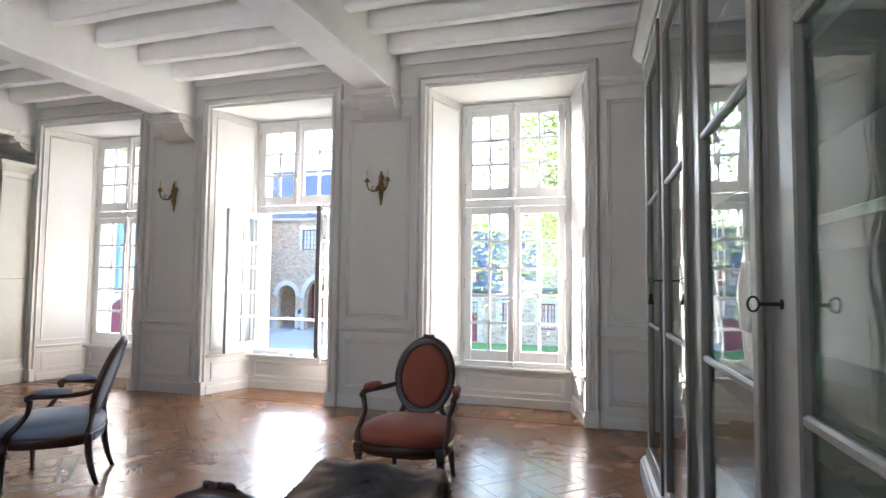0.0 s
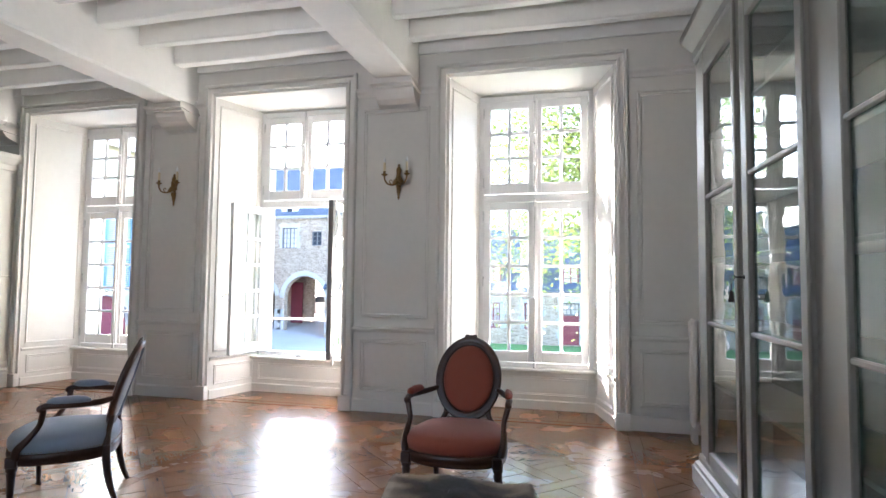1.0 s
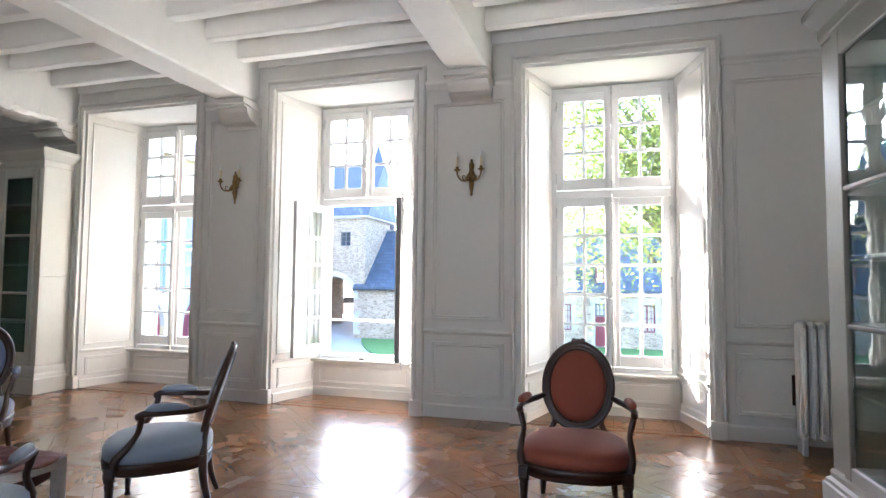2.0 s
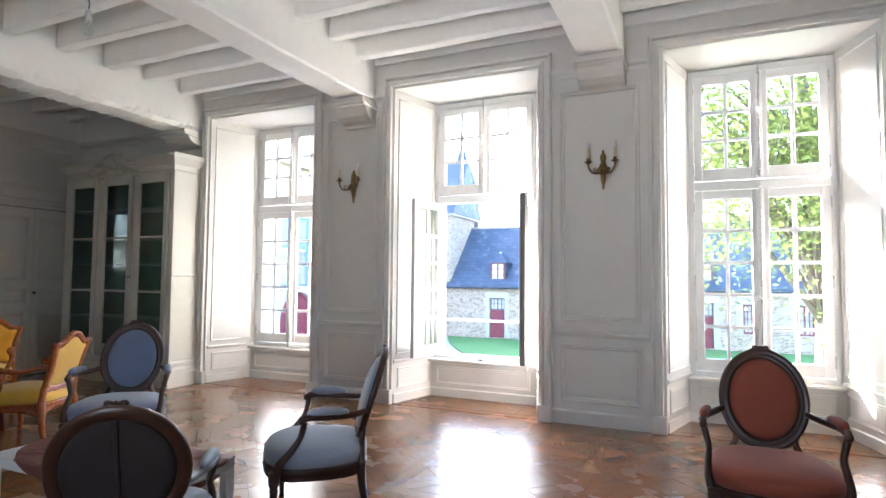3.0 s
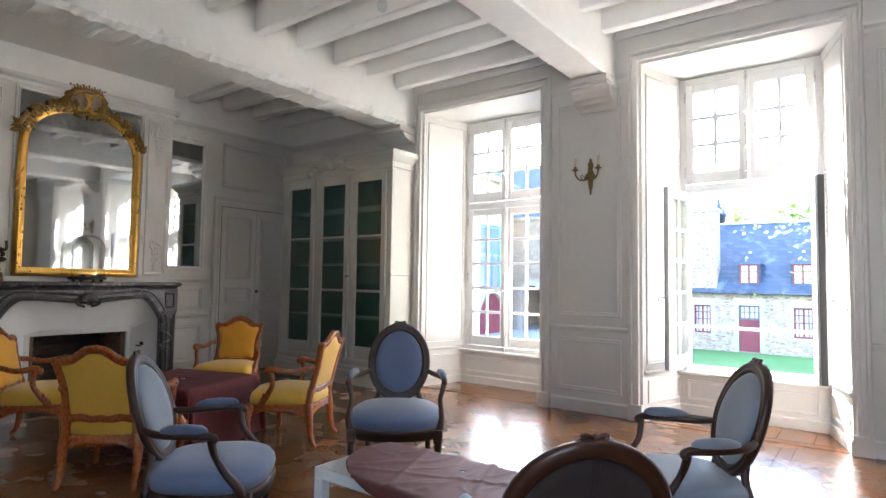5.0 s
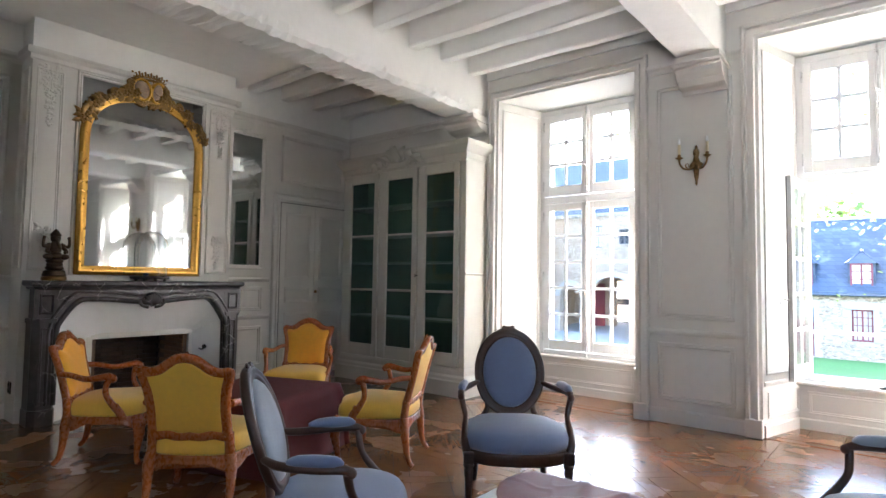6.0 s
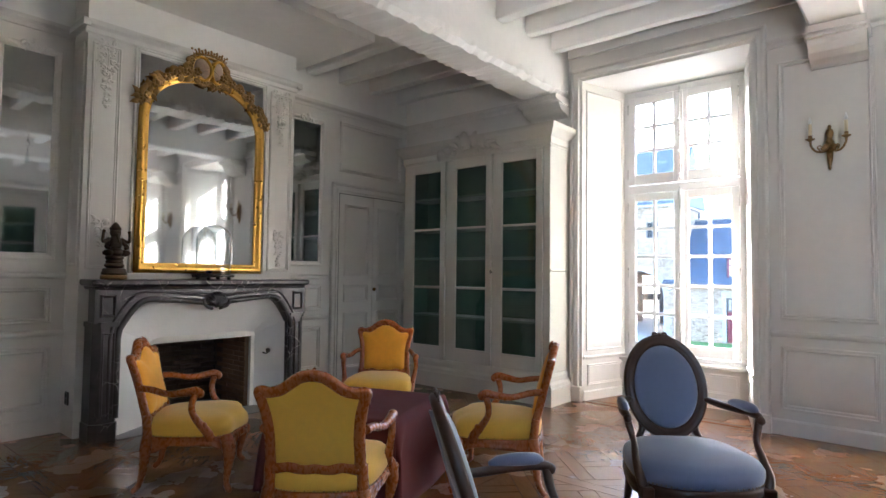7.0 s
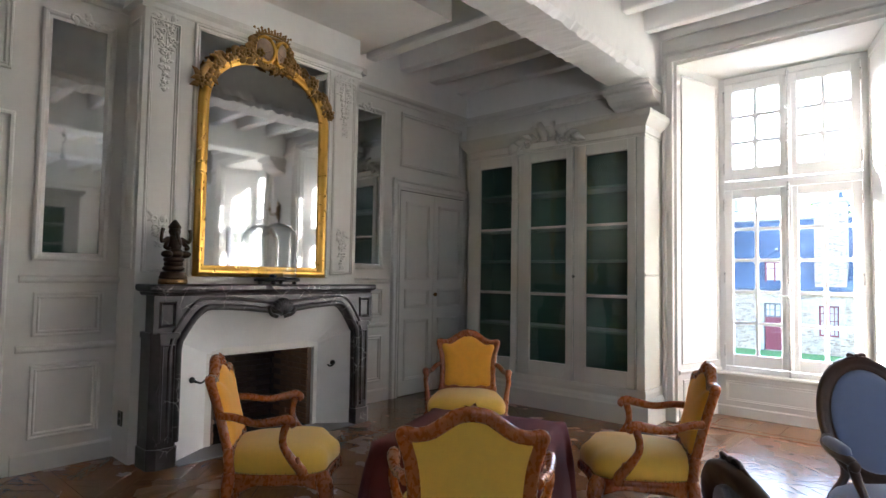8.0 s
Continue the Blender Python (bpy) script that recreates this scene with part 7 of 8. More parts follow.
for x in doors:
    bm = bmesh.new()
    cbox(bm, x - 0.44, x + 0.44, OZ + 0.02, -0.5, -0.16, -0.125, 0.006, MB_)
    d = part("door", bm, REDPAINT, out)
    for k in range(6):
        bm = bmesh.new()
        cbox(bm, x - 0.435 + k * 0.146, x - 0.435 + (k + 1) * 0.146 - 0.008, OZ + 0.03, -0.51, -0.124, -0.105, 0.006, MB_)
        part("board", bm, REDPAINT, d)
    cross_window(out, MB_, x - 0.46, x + 0.46, -0.49, 0.2, 4, 2, DARKFRAME, glass=PALEPANE)
    dressing(out, MB_, x - 0.46, x + 0.46, OZ, 0.2)
for x in wins:
    cross_window(out, MB_, x - 0.4, x + 0.4, -1.27, 0.16, 4, 4, REDPAINT, glass=PALEPANE)
    dressing(out, MB_, x - 0.4, x + 0.4, -1.27, 0.16)
RY, RZ = BYF + 3.5, 4.62
bm = bmesh.new()
for a, b, c, d in (((-15.8, BYF - 0.25, 0.93), (14.2, BYF - 0.25, 0.93), (14.2, RY, RZ), (-15.8, RY, RZ)), ((14.2, BYF + 7.25, 0.93), (-15.8, BYF + 7.25, 0.93), (-15.8, RY, RZ), (14.2, RY, RZ))):
    vs = [bm.verts.new(p) for p in (a, b, c, d)]
    bm.faces.new(vs)
    lo = [bm.verts.new(Vector(p) - Vector((0, 0, 0.12))) for p in (a, b, c, d)]
    bm.faces.new(lo[::-1])
    for i in range(4):
        bm.faces.new((vs[i], lo[i], lo[(i + 1) % 4], vs[(i + 1) % 4]))
for x in (-15.8, 14.2):
    vs = [bm.verts.new(p) for p in ((x, BYF - 0.2, 0.7), (x, BYF + 7.2, 0.7), (x, RY, RZ - 0.1))]
    bm.faces.new(vs)
part("roof", bm, SLATE, out)
bm = bmesh.new()
tube(bm, [(-15.8, RY, RZ + 0.02), (14.2, RY, RZ + 0.02)], 0.09, 6)
part("ridge", bm, ASHLAR, out)
bm = bmesh.new()
tube(bm, [(-15.8, BYF - 0.25, 2.22 - 1.42), (14.2, BYF - 0.25, 2.22 - 1.42)], 0.05, 6)
part("gutter", bm, SLATE, out)
for x in (-12.16, -7.76, -5.46, -1.18, 3.2, 7.6):
    dm = new("dormer")
    dm.parent = out
    dm.matrix_local = Matrix.Translation((x, BYF + 0.15, 0.86))
    bm = bmesh.new()
    box(bm, -0.5, -0.4, 0, 2.2, 0.1, 1.42)
    box(bm, 0.4, 0.5, 0, 2.2, 0.1, 1.42)
    box(bm, -0.4, 0.4, 0.3, 2.2, 0.1, 1.42)
    part("cheek", bm, SLATE, dm)
    # hipped slate cap with lead on its hips and a knob
    bm = bmesh.new()
    eave = [bm.verts.new(p) for p in ((-0.6, -0.14, 1.4), (0.6, -0.14, 1.4), (0.6, 2.6, 1.4), (-0.6, 2.6, 1.4))]
    top = [bm.verts.new(p) for p in ((0, 0.5, 1.98), (0, 2.9, 1.98))]
    for f in ((eave[0], eave[1], top[0]), (eave[1], eave[2], top[1], top[0]), (eave[3], eave[0], top[0], top[1]), (eave[0], eave[3], eave[2], eave[1])):
        bm.faces.new(f)
    cap = part("roof", bm, SLATE, dm)
    bm = bmesh.new()
    for sx in (-0.6, 0.6):
        tube(bm, [(sx, -0.14, 1.405), (0, 0.5, 1.985)], 0.02, 6)
    part("flashing", bm, SLATE, cap)
    bm = bmesh.new()
    blob(bm, (0, 0.48, 2.02), (0.08, 0.08, 0.07))
    part("finial", bm, ASHLAR, cap)
    Mw = Matrix(((1, 0, 0, 0), (0, 0, -1, 0), (0, 1, 0, 0), (0, 0, 0, 1)))
    cross_window(dm, Mw, -0.42, 0.42, 0.32, 1.4, 2, 3, REDPAINT, deep=0.05, glass=PALEPANE)
    bm = bmesh.new()
    cbox(bm, -0.46, 0.46, -0.06, 0.3, 0.05, 0.32, 0.02)
    part("sill", bm, ASHLAR, dm)
for x in (-9.83, -3.3):
    bm = bmesh.new()
    cbox(bm, x - 0.62, x + 0.62, BYF - 0.14, BYF + 0.9, 0.7, 5.0, 0.02)
    ch = part("chimney", bm, STONE, out)
    bm = bmesh.new()
    cbox(bm, x - 0.72, x + 0.72, BYF - 0.24, BYF + 1.0, 5.0, 5.17, 0.03)
    part("chimney_cap", bm, ASHLAR, ch)
# small slate turret on the ridge
bm = bmesh.new()
lathe(bm, [(0.36, 3.9), (0.36, 5.25), (0.5, 5.2), (0.44, 5.3), (0.3, 5.55), (0.14, 5.75), (0.12, 5.9), (0.03, 6.25)], 8, Matrix.Translation((-9.85, RY + 0.3, 0)))
part("turret", bm, SLATE, out)

# gatehouse range with arches
CYF = 43.5
MC_ = Matrix(((1, 0, 0, 0), (0, 0, -1, CYF), (0, 1, 0, 0), (0, 0, 0, 1)))
gate = thing("gatehouse", "tall rubble-stone gatehouse range with two cart arches", "building", nearer(0.622, (-0.157, -0.136, 1.29)))
archs = [(-23.76, 1.86, -0.2), (-27.38, 0.9, 0.0), (-33.0, 1.85, -0.2)]
OZ = -3.05
bm = bmesh.new()
hol = [(x - r, x + r, OZ - 0.7, AZ + r) for x, r, AZ in archs] + [(-25.93, -24.57, 3.98, 5.72), (-31.0, -29.7, 3.98, 5.72), (-23.2, -22.3, 4.2, 5.4)]
holed(bm, MC_, -46, -20.97, OZ - 0.7, 6.62, 0.6, hol)
for x, r, AZ in archs:
    for s in (-1, 1):
        m_ = 10
        for k in range(m_):
            a0, a1 = math.pi / 2 * k / m_, math.pi / 2 * (k + 1) / m_
            p = [(x + s * r * math.cos(a0), AZ + r * math.sin(a0)), (x + s * r * math.cos(a1), AZ + r * math.sin(a1)), (x + s * r * math.cos(a1), AZ + r), (x + s * r * math.cos(a0), AZ + r)]
            if k == m_ - 1:
                p = p[:2] + [p[3]]
            prism(bm, p if s > 0 else p[::-1], -0.6, 0, MC_)
box(bm, -21.5, -21.0, CYF + 0.601, CYF + 4.999, OZ - 0.7, 6.55)
holed(bm, Matrix(((1, 0, 0, 0), (0, 0, -1, CYF + 5), (0, 1, 0, 0), (0, 0, 0, 1))), -46, -21.03, OZ - 0.7, 6.54, 0.6, [(-25.6, -22.6, OZ - 0.7, 1.3)])
box(bm, -45.9, -21.51, CYF + 0.601, CYF + 4.9, 1.9, 2.2)
box(bm, -29.9, -29.4, CYF + 0.601, CYF + 4.99, OZ - 0.7, 1.899)
part("wall", bm, STONE, gate)
for x, r, AZ in archs:
    for k in range(15):
        a0, a1 = math.pi * k / 15, math.pi * (k + 1) / 15 - 0.006
        p = [(x + q * math.cos(a), AZ + q * math.sin(a)) for q, a in ((r + 0.005, a0), (r + 0.42, a0), (r + 0.42, a1), (r + 0.005, a1))]
        bm = bmesh.new()
        prism(bm, p, -0.08, 0.04, MC_)
        part("arch_stone", bm, ASHLAR, gate)
    for s in (-1, 1):
        for k in range(5):
            z0 = OZ + k * 0.38
            ww = 0.42 if k % 2 else 0.6
            bm = bmesh.new()
            cbox(bm, min(x + s * (r + 0.005), x + s * (r + ww)), max(x + s * (r + 0.005), x + s * (r + ww)), z0, z0 + 0.37, -0.1, 0.04, 0.012, MC_)
            part("stone_block", bm, ASHLAR, gate)
cross_window(gate, MC_, -25.93, -24.57, 3.98, 5.72, 4, 4, DARKFRAME, glass=PALEPANE)
dressing(gate, MC_, -25.93, -24.57, 3.98, 5.72)
cross_window(gate, MC_, -31.0, -29.7, 3.98, 5.72, 4, 4, DARKFRAME)
dressing(gate, MC_, -31.0, -29.7, 3.98, 5.72)
cross_window(gate, MC_, -23.2, -22.3, 4.2, 5.4, 2, 3, DARKFRAME)
bm = bmesh.new()
cbox(bm, -27.4, -26.2, OZ - 0.1, 1.1, -4.38, -4.3, 0.02, MC_)
part("inner_door", bm, REDPAINT, gate)
bm = bmesh.new()
for k in range(70):
    cbox(bm, -45.9 + k * 0.355, -45.9 + k * 0.355 + 0.2, 6.45, 6.75, -0.05, 0.22, 0.02, MC_)
part("eave_corbels", bm, ASHLAR, gate)["kind"] = "stuff"
bm = bmesh.new()
vs = [bm.verts.new(p) for p in ((-46, CYF - 0.35, 6.72), (-20.6, CYF - 0.35, 6.72), (-20.6, CYF + 3.0, 11.6), (-46, CYF + 3.0, 11.6))]
bm.faces.new(vs)
wv = [bm.verts.new(p) for p in ((-20.6, CYF + 6.35, 6.72), (-46, CYF + 6.35, 6.72), (-46, CYF + 3.0, 11.6), (-20.6, CYF + 3.0, 11.6))]
bm.faces.new(wv)
vs = [bm.verts.new(p) for p in ((-20.61, CYF - 0.3, 6.7), (-20.61, CYF + 6.3, 6.7), (-20.61, CYF + 3.0, 11.55))]
bm.faces.new(vs)
part("roof", bm, SLATE, gate)
bm = bmesh.new()
box(bm, -46, -20.7, CYF - 0.3, CYF + 6.3, 6.56, 6.7)
part("eave", bm, ASHLAR, gate)
dmr = new("dormer")
dmr.parent = gate
dmr.matrix_local = Matrix.Translation((-25.25, CYF - 0.1, 6.5))
bm = bmesh.new()
cbox(bm, -0.8, 0.8, 0, 2.5, 0, 1.5, 0.03)
cbox(bm, -0.95, 0.95, -0.1, 0.2, 1.5, 1.65, 0.03)
part("front", bm, ASHLAR, dmr)
bm = bmesh.new()
box(bm, -0.22, 0.22, -0.02, 0.1, 0.45, 0.95)
part("opening", bm, DARKGLASS, dmr)
bm = bmesh.new()
lathe(bm, [(1.7, OZ), (1.7, 9.0), (1.95, 8.95), (1.2, 11.2), (0.5, 13.0), (0.05, 14.4)], 12, Matrix.Translation((-22.9, CYF + 7.0, 0)))
part("stair_turret", bm, SLATE, gate)

# wing with blue shutters on the court's other side
DX = -17.5
MD_ = Matrix(((0, 0, 1, DX), (1, 0, 0, 0), (0, 1, 0, 0), (0, 0, 0, 1)))
wing = thing("chateau_wing", "ochre-rendered wing with blue louvred shutters and red arched doors", "building", Matrix.Identity(4))
bays_ = [23.85, 20.45, 17.05, 13.65, 10.25]
bm = bmesh.new()
hol = []
for y in bays_:
    hol += [(y - 1.22, y + 1.22, 0.83, 3.97), (y - 1.2, y + 1.2, GZ - 0.2, 0.67)]
holed(bm, MD_, 7.5, 25.7, GZ - 0.2, 6.2, 0.5, hol)
box(bm, DX - 8, DX - 0.5, 25.2, 25.7, GZ - 0.2, 6.2)
part("wall", bm, RENDERY, wing)
bm = bmesh.new()
vs = [bm.verts.new(p) for p in ((DX + 0.3, 7.0, 6.1), (DX + 0.3, 26.0, 6.1), (DX - 4, 25.0, 8.4), (DX - 4, 7.0, 8.4))]
bm.faces.new(vs)
part("roof", bm, SLATE, wing)
for y in bays_:
    for k in range(4):
        sh = new("shutter")
        sh.parent = wing
        sh.matrix_local = MD_
        y0 = y - 1.2 + k * 0.6
        bm = bmesh.new()
        for a in ((y0 + 0.005, y0 + 0.07, 0.85, 3.95), (y0 + 0.53, y0 + 0.595, 0.85, 3.95), (y0 + 0.07, y0 + 0.53, 0.85, 0.97), (y0 + 0.07, y0 + 0.53, 2.55, 2.68), (y0 + 0.07, y0 + 0.53, 3.83, 3.95)):
            box(bm, *a, -0.1, -0.05)
        part("shutter_frame", bm, SHUTTER, sh)
        bm = bmesh.new()
        z = 1.0
        while z < 3.82:
            if not 2.5 < z < 2.7:
                box(bm, y0 + 0.07, y0 + 0.53, -0.006, 0.006, -0.035, 0.035, Matrix.Translation((0, z, -0.075)) @ pose(0, 0, 0, -40))
            z += 0.075
        part("louvres", bm, SHUTTER, sh)["kind"] = "stuff"
    bm = bmesh.new()
    prism(bm, [(y - 1.2, GZ)] + [(y + 1.2 * math.cos(a), -0.5 + 1.17 * math.sin(a)) for a in np.linspace(math.pi, 0, 14)] + [(y + 1.2, GZ)], -0.3, -0.2, MD_)
    part("arched_door", bm, REDPAINT, wing)
    bm = bmesh.new()
    for s in (-1, 1):
        for k in range(8):
            a0, a1 = math.pi / 2 * k / 8, math.pi / 2 * (k + 1) / 8
            p = [(y + s * 1.2 * math.cos(a0), -0.5 + 1.17 * math.sin(a0)), (y + s * 1.2 * math.cos(a1), -0.5 + 1.17 * math.sin(a1)), (y + s * 1.2 * math.cos(a1), 0.68), (y + s * 1.2 * math.cos(a0), 0.68)]
            prism(bm, p if s > 0 else p[::-1], -0.3, 0.02, MD_)
    part("arch_spandrel", bm, ASHLAR, wing)


# trees
def tree(name, label, base, height, crown, n_limbs, n_leaf, size, leaf_material, seed, trunk_r=0.3, droop=0.0):
    r = random.Random(seed)
    tr = thing(name, label, "tree", Matrix.Translation(base))
    cc, cr = Vector(crown[0]), Vector(crown[1])
    bm = bmesh.new()
    top = Vector((cc.x * 0.4, cc.y * 0.4, height * 0.75))
    tube(bm, spline([(0, 0, -0.1), (0.05, 0.02, height * 0.25), tuple(top * 0.7), tuple(top)], 5), [trunk_r * 1.3, trunk_r, trunk_r * 0.7, trunk_r * 0.2], 10)
    tips = []
    for k in range(n_limbs):
        a, h = r.uniform(0, 2 * math.pi), r.uniform(0.25, 0.75)
        p0 = top * h
        d = Vector((math.cos(a) * cr.x, math.sin(a) * cr.y, r.uniform(-0.5, 0.8) * cr.z)) * r.uniform(0.55, 0.98)
        p3 = cc + d
        mid = (p0 + p3) / 2 + Vector((0, 0, 0.12 * cr.z))
        pts = spline([p0, mid, p3 - Vector((0, 0, droop * r.random()))], 5)
        tube(bm, pts, [trunk_r * 0.16, trunk_r * 0.06, trunk_r * 0.015], 6)
        tips += pts[4:]
    part("trunk", bm, BARK, tr)
    V, F = [], []
    for k in range(n_leaf):
        t = tips[r.randrange(len(tips))]
        c = t + Vector((r.gauss(0, 0.16 * cr.x), r.gauss(0, 0.16 * cr.y), r.gauss(-0.03, 0.14 * cr.z)))
        s = size * r.uniform(0.6, 1.25)
        q = Euler((r.uniform(-0.9, 0.9), r.uniform(-0.9, 0.9), r.uniform(0, 6.28))).to_matrix()
        b = len(V)
        for p in ((0, 0, 0), (0.32, 0.3, 0.06), (0.3, 0.7, 0.02), (0, 1.05, -0.08), (-0.3, 0.7, 0.02), (-0.32, 0.3, 0.06), (0, 0.5, -0.02)):
            V.append(tuple(c + q @ (Vector(p) * s)))
        F += [(b, b + 1, b + 6), (b + 1, b + 2, b + 6), (b + 2, b + 3, b + 6), (b + 3, b + 4, b + 6), (b + 4, b + 5, b + 6), (b + 5, b, b + 6)]
    me = bpy.data.meshes.new("crown")
    me.from_pydata(V, [], F)
    me.materials.append(leaf_material)
    cr_ = new("crown", me)
    cr_.parent = tr
    return tr


tree("lime_tree", "broad green leafy tree close outside the windows", (1.0, 14.3, GZ), 10.5, ((-1.2, -0.7, 6.4), (4.3, 3.4, 4.0)), 84, 40000, 0.085, LEAF, 5, 0.32, 2.6)
for i, (x, y, h) in enumerate(((-9, 50, 9.6), (-14.5, 47, 8.5), (14, 48, 10))):
    tree("background_tree", "tall green tree behind the slate roof", (x, y, GZ), h, ((0, 0, h * 0.65), (4.2, 4.0, h * 0.34)), 22, 2600, 0.55, LEAFFAR, 30 + i, 0.35)

# white car in the gateway
car = thing("car", "small white car parked beyond the gate arch", "car", pose(-16.5, 32.3, lie(-16.5, 32.3), 0, 0, 35))
bm = bmesh.new()
prof = [(-2.0, 0.3), (-2.0, 0.75), (-1.7, 0.9), (-0.9, 0.95), (-0.4, 1.4), (0.9, 1.42), (1.5, 1.0), (1.95, 0.9), (2.0, 0.5), (1.95, 0.3)]
loft(bm, [[(x, y, z if abs(y) < 0.7 or z < 1 else z - 0.05) for x, z in prof] for y in (-0.82, -0.78, 0.78, 0.82)], smooth=False)
part("body", bm, CARWHITE, car)
for x in (-1.25, 1.25):
    for s in (-1, 1):
        wl = new("wheel")
        wl.parent = car
        wl.matrix_local = pose(x, s * 0.76, 0.31, 90, 0, 0)
        bm = bmesh.new()
        lathe(bm, [(0.2, -0.1), (0.3, -0.1), (0.31, -0.05), (0.31, 0.05), (0.3, 0.1), (0.2, 0.1)], 20)
        part("tyre", bm, RUBBER, wl)
        bm = bmesh.new()
        lathe(bm, [(0.02, -0.105), (0.2, -0.102), (0.2, 0.102), (0.02, 0.105)], 16)
        part("rim", bm, STEEL, wl)
for s in (-1, 1):
    bm = bmesh.new()
    prism(bm, [(-0.75, 0.98), (1.3, 1.0), (0.85, 1.33), (-0.38, 1.32)], -0.005, 0.005, Matrix(((1, 0, 0, 0), (0, 0, 1, s * 0.826), (0, 1, 0, 0), (0, 0, 0, 1))))
    part("side_window", bm, DARKGLASS, car)


# ---- parquet: squares of interlaced oak strips ----
PQ, BORD = 1.06, 0.095


def clip(poly, x0, x1, y0, y1):
    for axis, lim, sgn in ((0, x0, 1), (0, x1, -1), (1, y0, 1), (1, y1, -1)):
        out = []
        for i, p in enumerate(poly):
            q = poly[(i + 1) % len(poly)]
            dp, dq = (p[axis] - lim) * sgn, (q[axis] - lim) * sgn
            if dp >= 0:
                out.append(p)
            if dp * dq < 0:
                t = dp / (dp - dq)
                out.append((p[0] + (q[0] - p[0]) * t, p[1] + (q[1] - p[1]) * t))
        poly = out
        if len(poly) < 3:
            return []
    return poly


def area(poly):
    return 0.5 * abs(sum(p[0] * q[1] - q[0] * p[1] for p, q in zip(poly, poly[1:] + poly[:1])))


def square_pieces():
    """The strips of one square, (polygon, grain angle), its corner at 0, 0; its border strips on two sides only."""
    g = 0.0018
    out = [([(g, g), (PQ - g, g), (PQ - g, BORD - g), (g, BORD - g)], 0.0), ([(g, BORD + g), (BORD - g, BORD + g), (BORD - g, PQ - g), (g, PQ - g)], 90.0)]
    x0, x1 = BORD + g, PQ - g
    side = PQ - BORD
    c, w = side / (2 * math.sqrt(2)), 0.1
    ctr = BORD + side / 2
    s = math.sqrt(0.5)

    def add(p0, p1, q0, q1, ang):
        r = [(p0 + g, q0 + g), (p1 - g, q0 + g), (p1 - g, q1 - g), (p0 + g, q1 - g)]
        r = [(ctr + (p - q) * s, ctr + (p + q) * s) for p, q in r]
        r = clip(r, x0, x1, x0, x1)
        if r and area(r) > 0.0006:
            out.append((r, ang))
    for i in range(-4, 5):
        for j in range(-4, 5):
            a, b = i * c, j * c
            add(a + w / 2, a + c - w / 2, b + w / 2, b + c - w / 2, 45.0 if (i + j) % 2 else 135.0)
            if (i + j) % 2 == 0:
                add(a - c + w / 2, a + c - w / 2, b - w / 2, b + w / 2, 45.0)
            else:
                add(a - w / 2, a + w / 2, b - c + w / 2, b + c - w / 2, 135.0)
    return out


def piece_data(poly, ang, ox=0.0, oy=0.0, dz=0.0, base=0):
    """Vertices, faces and grain coordinates of a strip with eased edges."""
    n = len(poly)
    cx, cy = sum(p[0] for p in poly) / n, sum(p[1] for p in poly) / n
    ca, sa = math.cos(radians(ang)), math.sin(radians(ang))
    V, F, U = [], [], []
    for z, k in ((-0.006, 0.0), (dz - 0.001, 0.0), (dz, 0.0002)):
        for x, y in poly:
            d = math.hypot(x - cx, y - cy) or 1
            V.append((ox + x - (x - cx) / d * k, oy + y - (y - cy) / d * k, z))
    F.append([base + 2 * n + i for i in range(n)])
    for r in (0, 1):
        for i in range(n):
            F.append([base + r * n + i, base + r * n + (i + 1) % n, base + (r + 1) * n + (i + 1) % n, base + (r + 1) * n + i])
    return V, F, lambda v: ((v[0] - ox) * ca + (v[1] - oy) * sa, -(v[0] - ox) * sa + (v[1] - oy) * ca)


def strip_mesh(name, V, F, uvs):
    me = bpy.data.meshes.new(name)
    me.from_pydata(V, [], F)
    lay = me.uv_layers.new(name="grain")
    for lp in me.loops:
        lay.data[lp.index].uv = uvs[lp.vertex_index]
    me.materials.append(OAK)
    return me


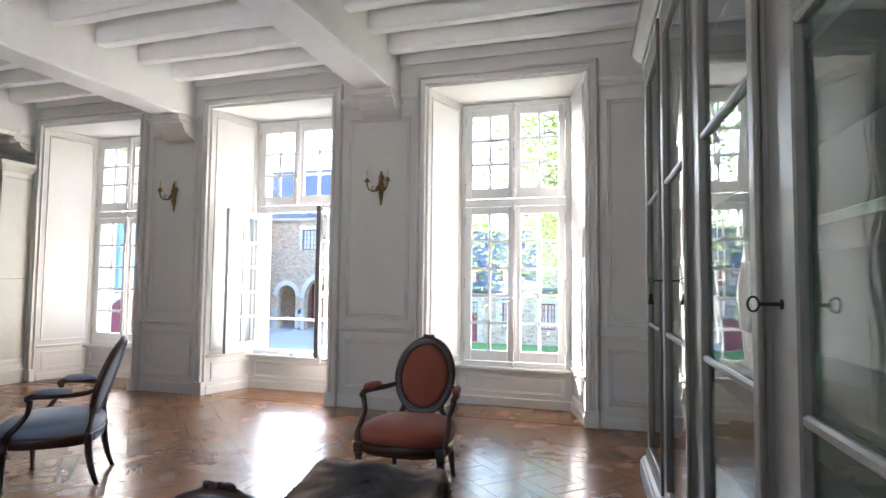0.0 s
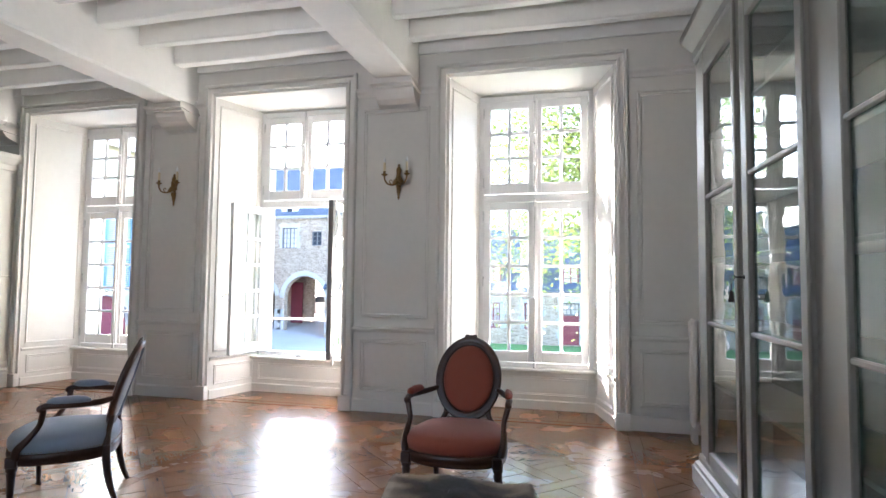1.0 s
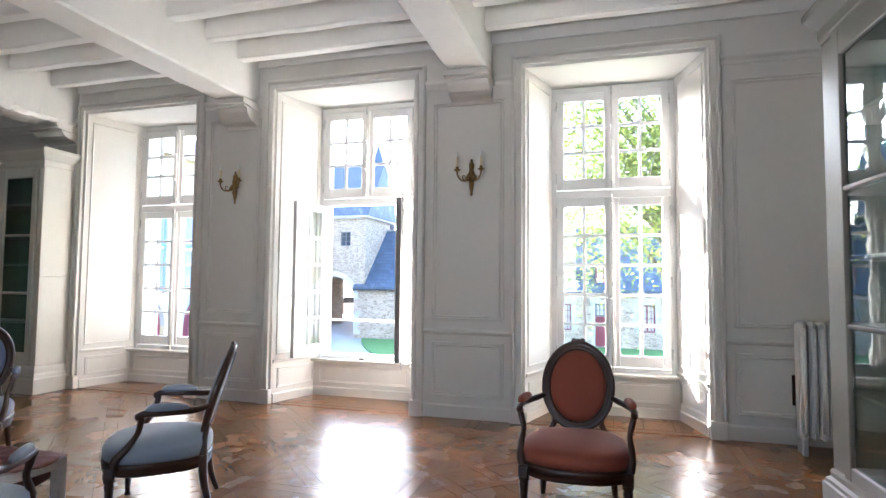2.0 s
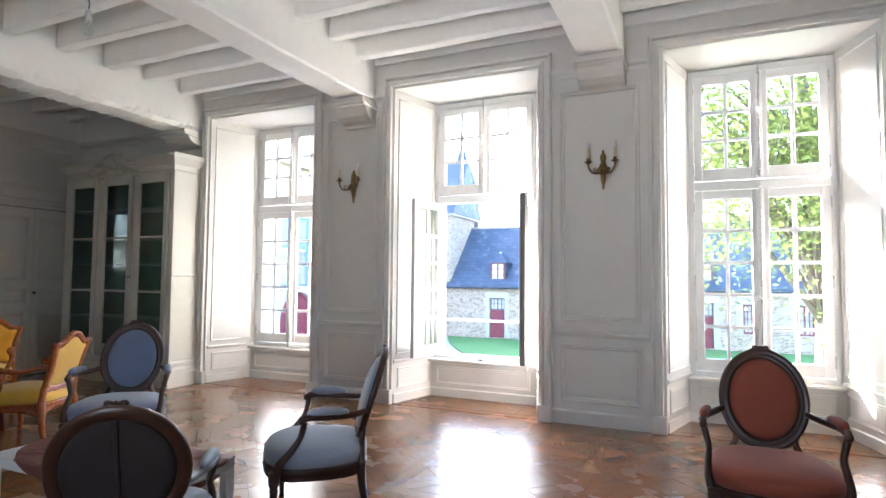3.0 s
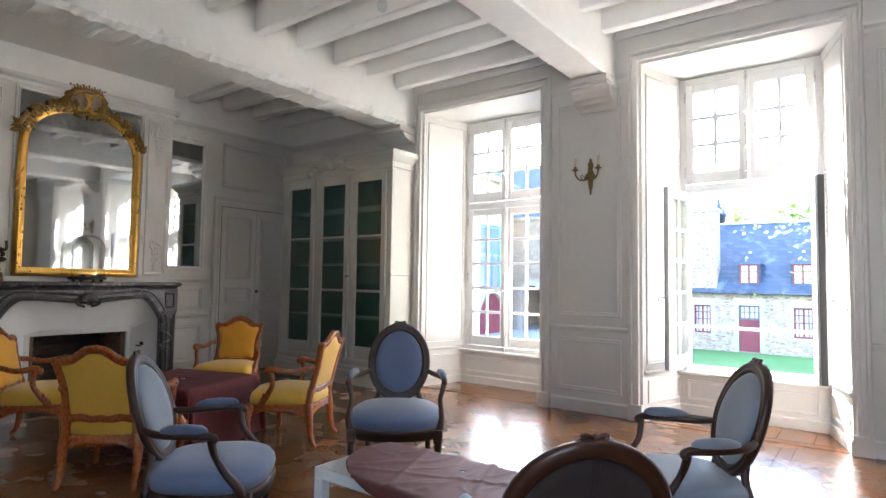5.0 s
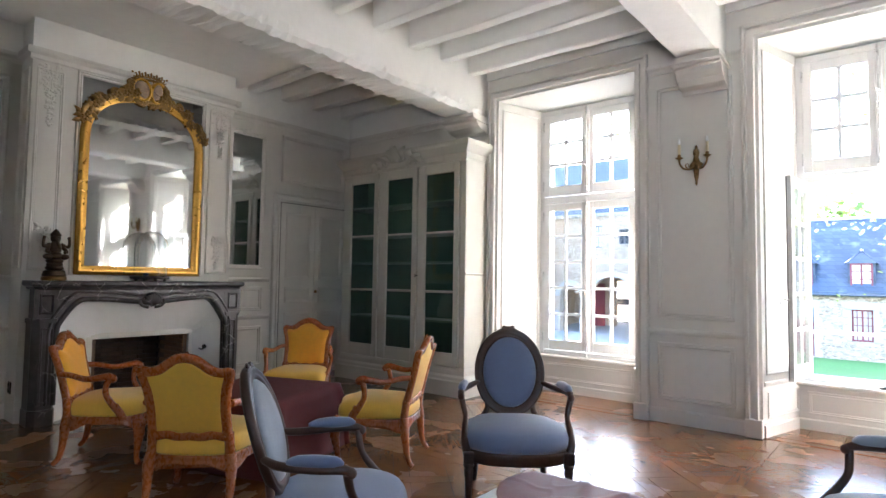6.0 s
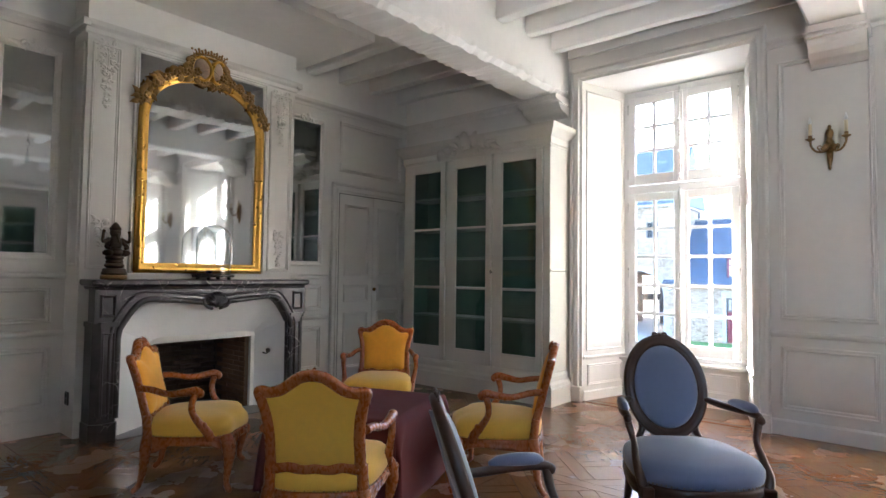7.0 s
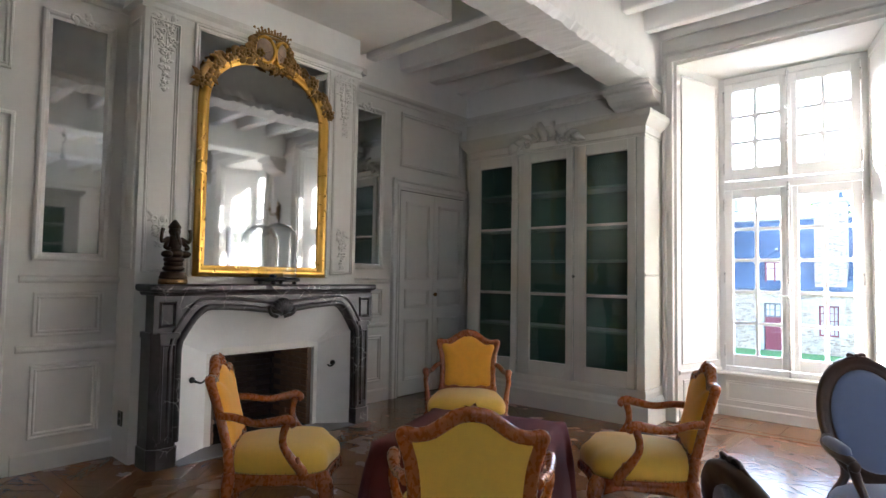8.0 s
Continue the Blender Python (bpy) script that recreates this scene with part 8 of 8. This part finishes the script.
bm = bmesh.new()
box(bm, WEST, EAST, SOUTH, NORTH, -0.3, -0.004)
for a, b in OPEN:
    box(bm, a - 0.001, b + 0.001, NORTH, WIN_Y - 0.05, -0.3, -0.004)
floor = tagged(part("floor", bm, JOINT), "waxed oak parquet laid in interlaced squares", "floor", kind="structure")
PX0, PY0 = -9.66, -2.14
pieces = square_pieces()
prng = random.Random(11)
near = [(7, 5), (6, 5), (5, 5), (7, 4), (6, 4), (8, 5)]
shared = {}
count = 0
V, F, U = [], [], []
for i in range(0, 11):
    for j in range(0, 8):
        ox, oy = PX0 + i * PQ, PY0 + j * PQ
        for k, (poly, ang) in enumerate(pieces):
            wpoly = [(ox + x, oy + y) for x, y in poly]
            cpoly = clip(wpoly, WEST + 0.004, EAST - 0.004, SOUTH + 0.004, NORTH - 0.004)
            if not cpoly:
                continue
            whole = len(cpoly) == len(poly) and abs(area(cpoly) - area(poly)) < 1e-7
            dz = prng.uniform(-0.0004, 0.0002)
            if (i, j) in near and whole and count < 300:
                if k not in shared:
                    v, f, g = piece_data(poly, ang)
                    shared[k] = strip_mesh("plank", v, f, [g(q) for q in v])
                o = new("plank", shared[k])
                o.parent = floor
                o.location = (ox, oy, dz)
                count += 1
            else:
                v, f, g = piece_data(cpoly, ang, 0, 0, dz, len(V))
                su = (prng.uniform(0, 5), prng.uniform(0, 5))
                V += v
                F += f
                U += [(g(q)[0] + su[0], g(q)[1] + su[1]) for q in v]
for a, b in OPEN:
    # straight boards in the window recesses
    n = 6
    for k in range(n):
        x0, x1 = a + (b - a) * k / n, a + (b - a) * (k + 1) / n
        poly = [(x0 + 0.002, NORTH + 0.1), (x1 - 0.002, NORTH + 0.1), (x1 - 0.002, WIN_Y - 0.052), (x0 + 0.002, WIN_Y - 0.052)]
        v, f, g = piece_data(poly, 90, 0, 0, 0.006, len(V))
        V += v
        F += f
        U += [(g(q)[0] + k, g(q)[1] + k) for q in v]
    poly = [(a + 0.002, NORTH + 0.001), (b - 0.002, NORTH + 0.001), (b - 0.002, NORTH + 0.097), (a + 0.002, NORTH + 0.097)]
    v, f, g = piece_data(poly, 0, 0, 0, 0.004, len(V))
    V += v
    F += f
    U += [g(q) for q in v]
rest = new("parquet_strips", strip_mesh("parquet_strips", V, F, U))
rest.parent = floor
rest["kind"] = "stuff"
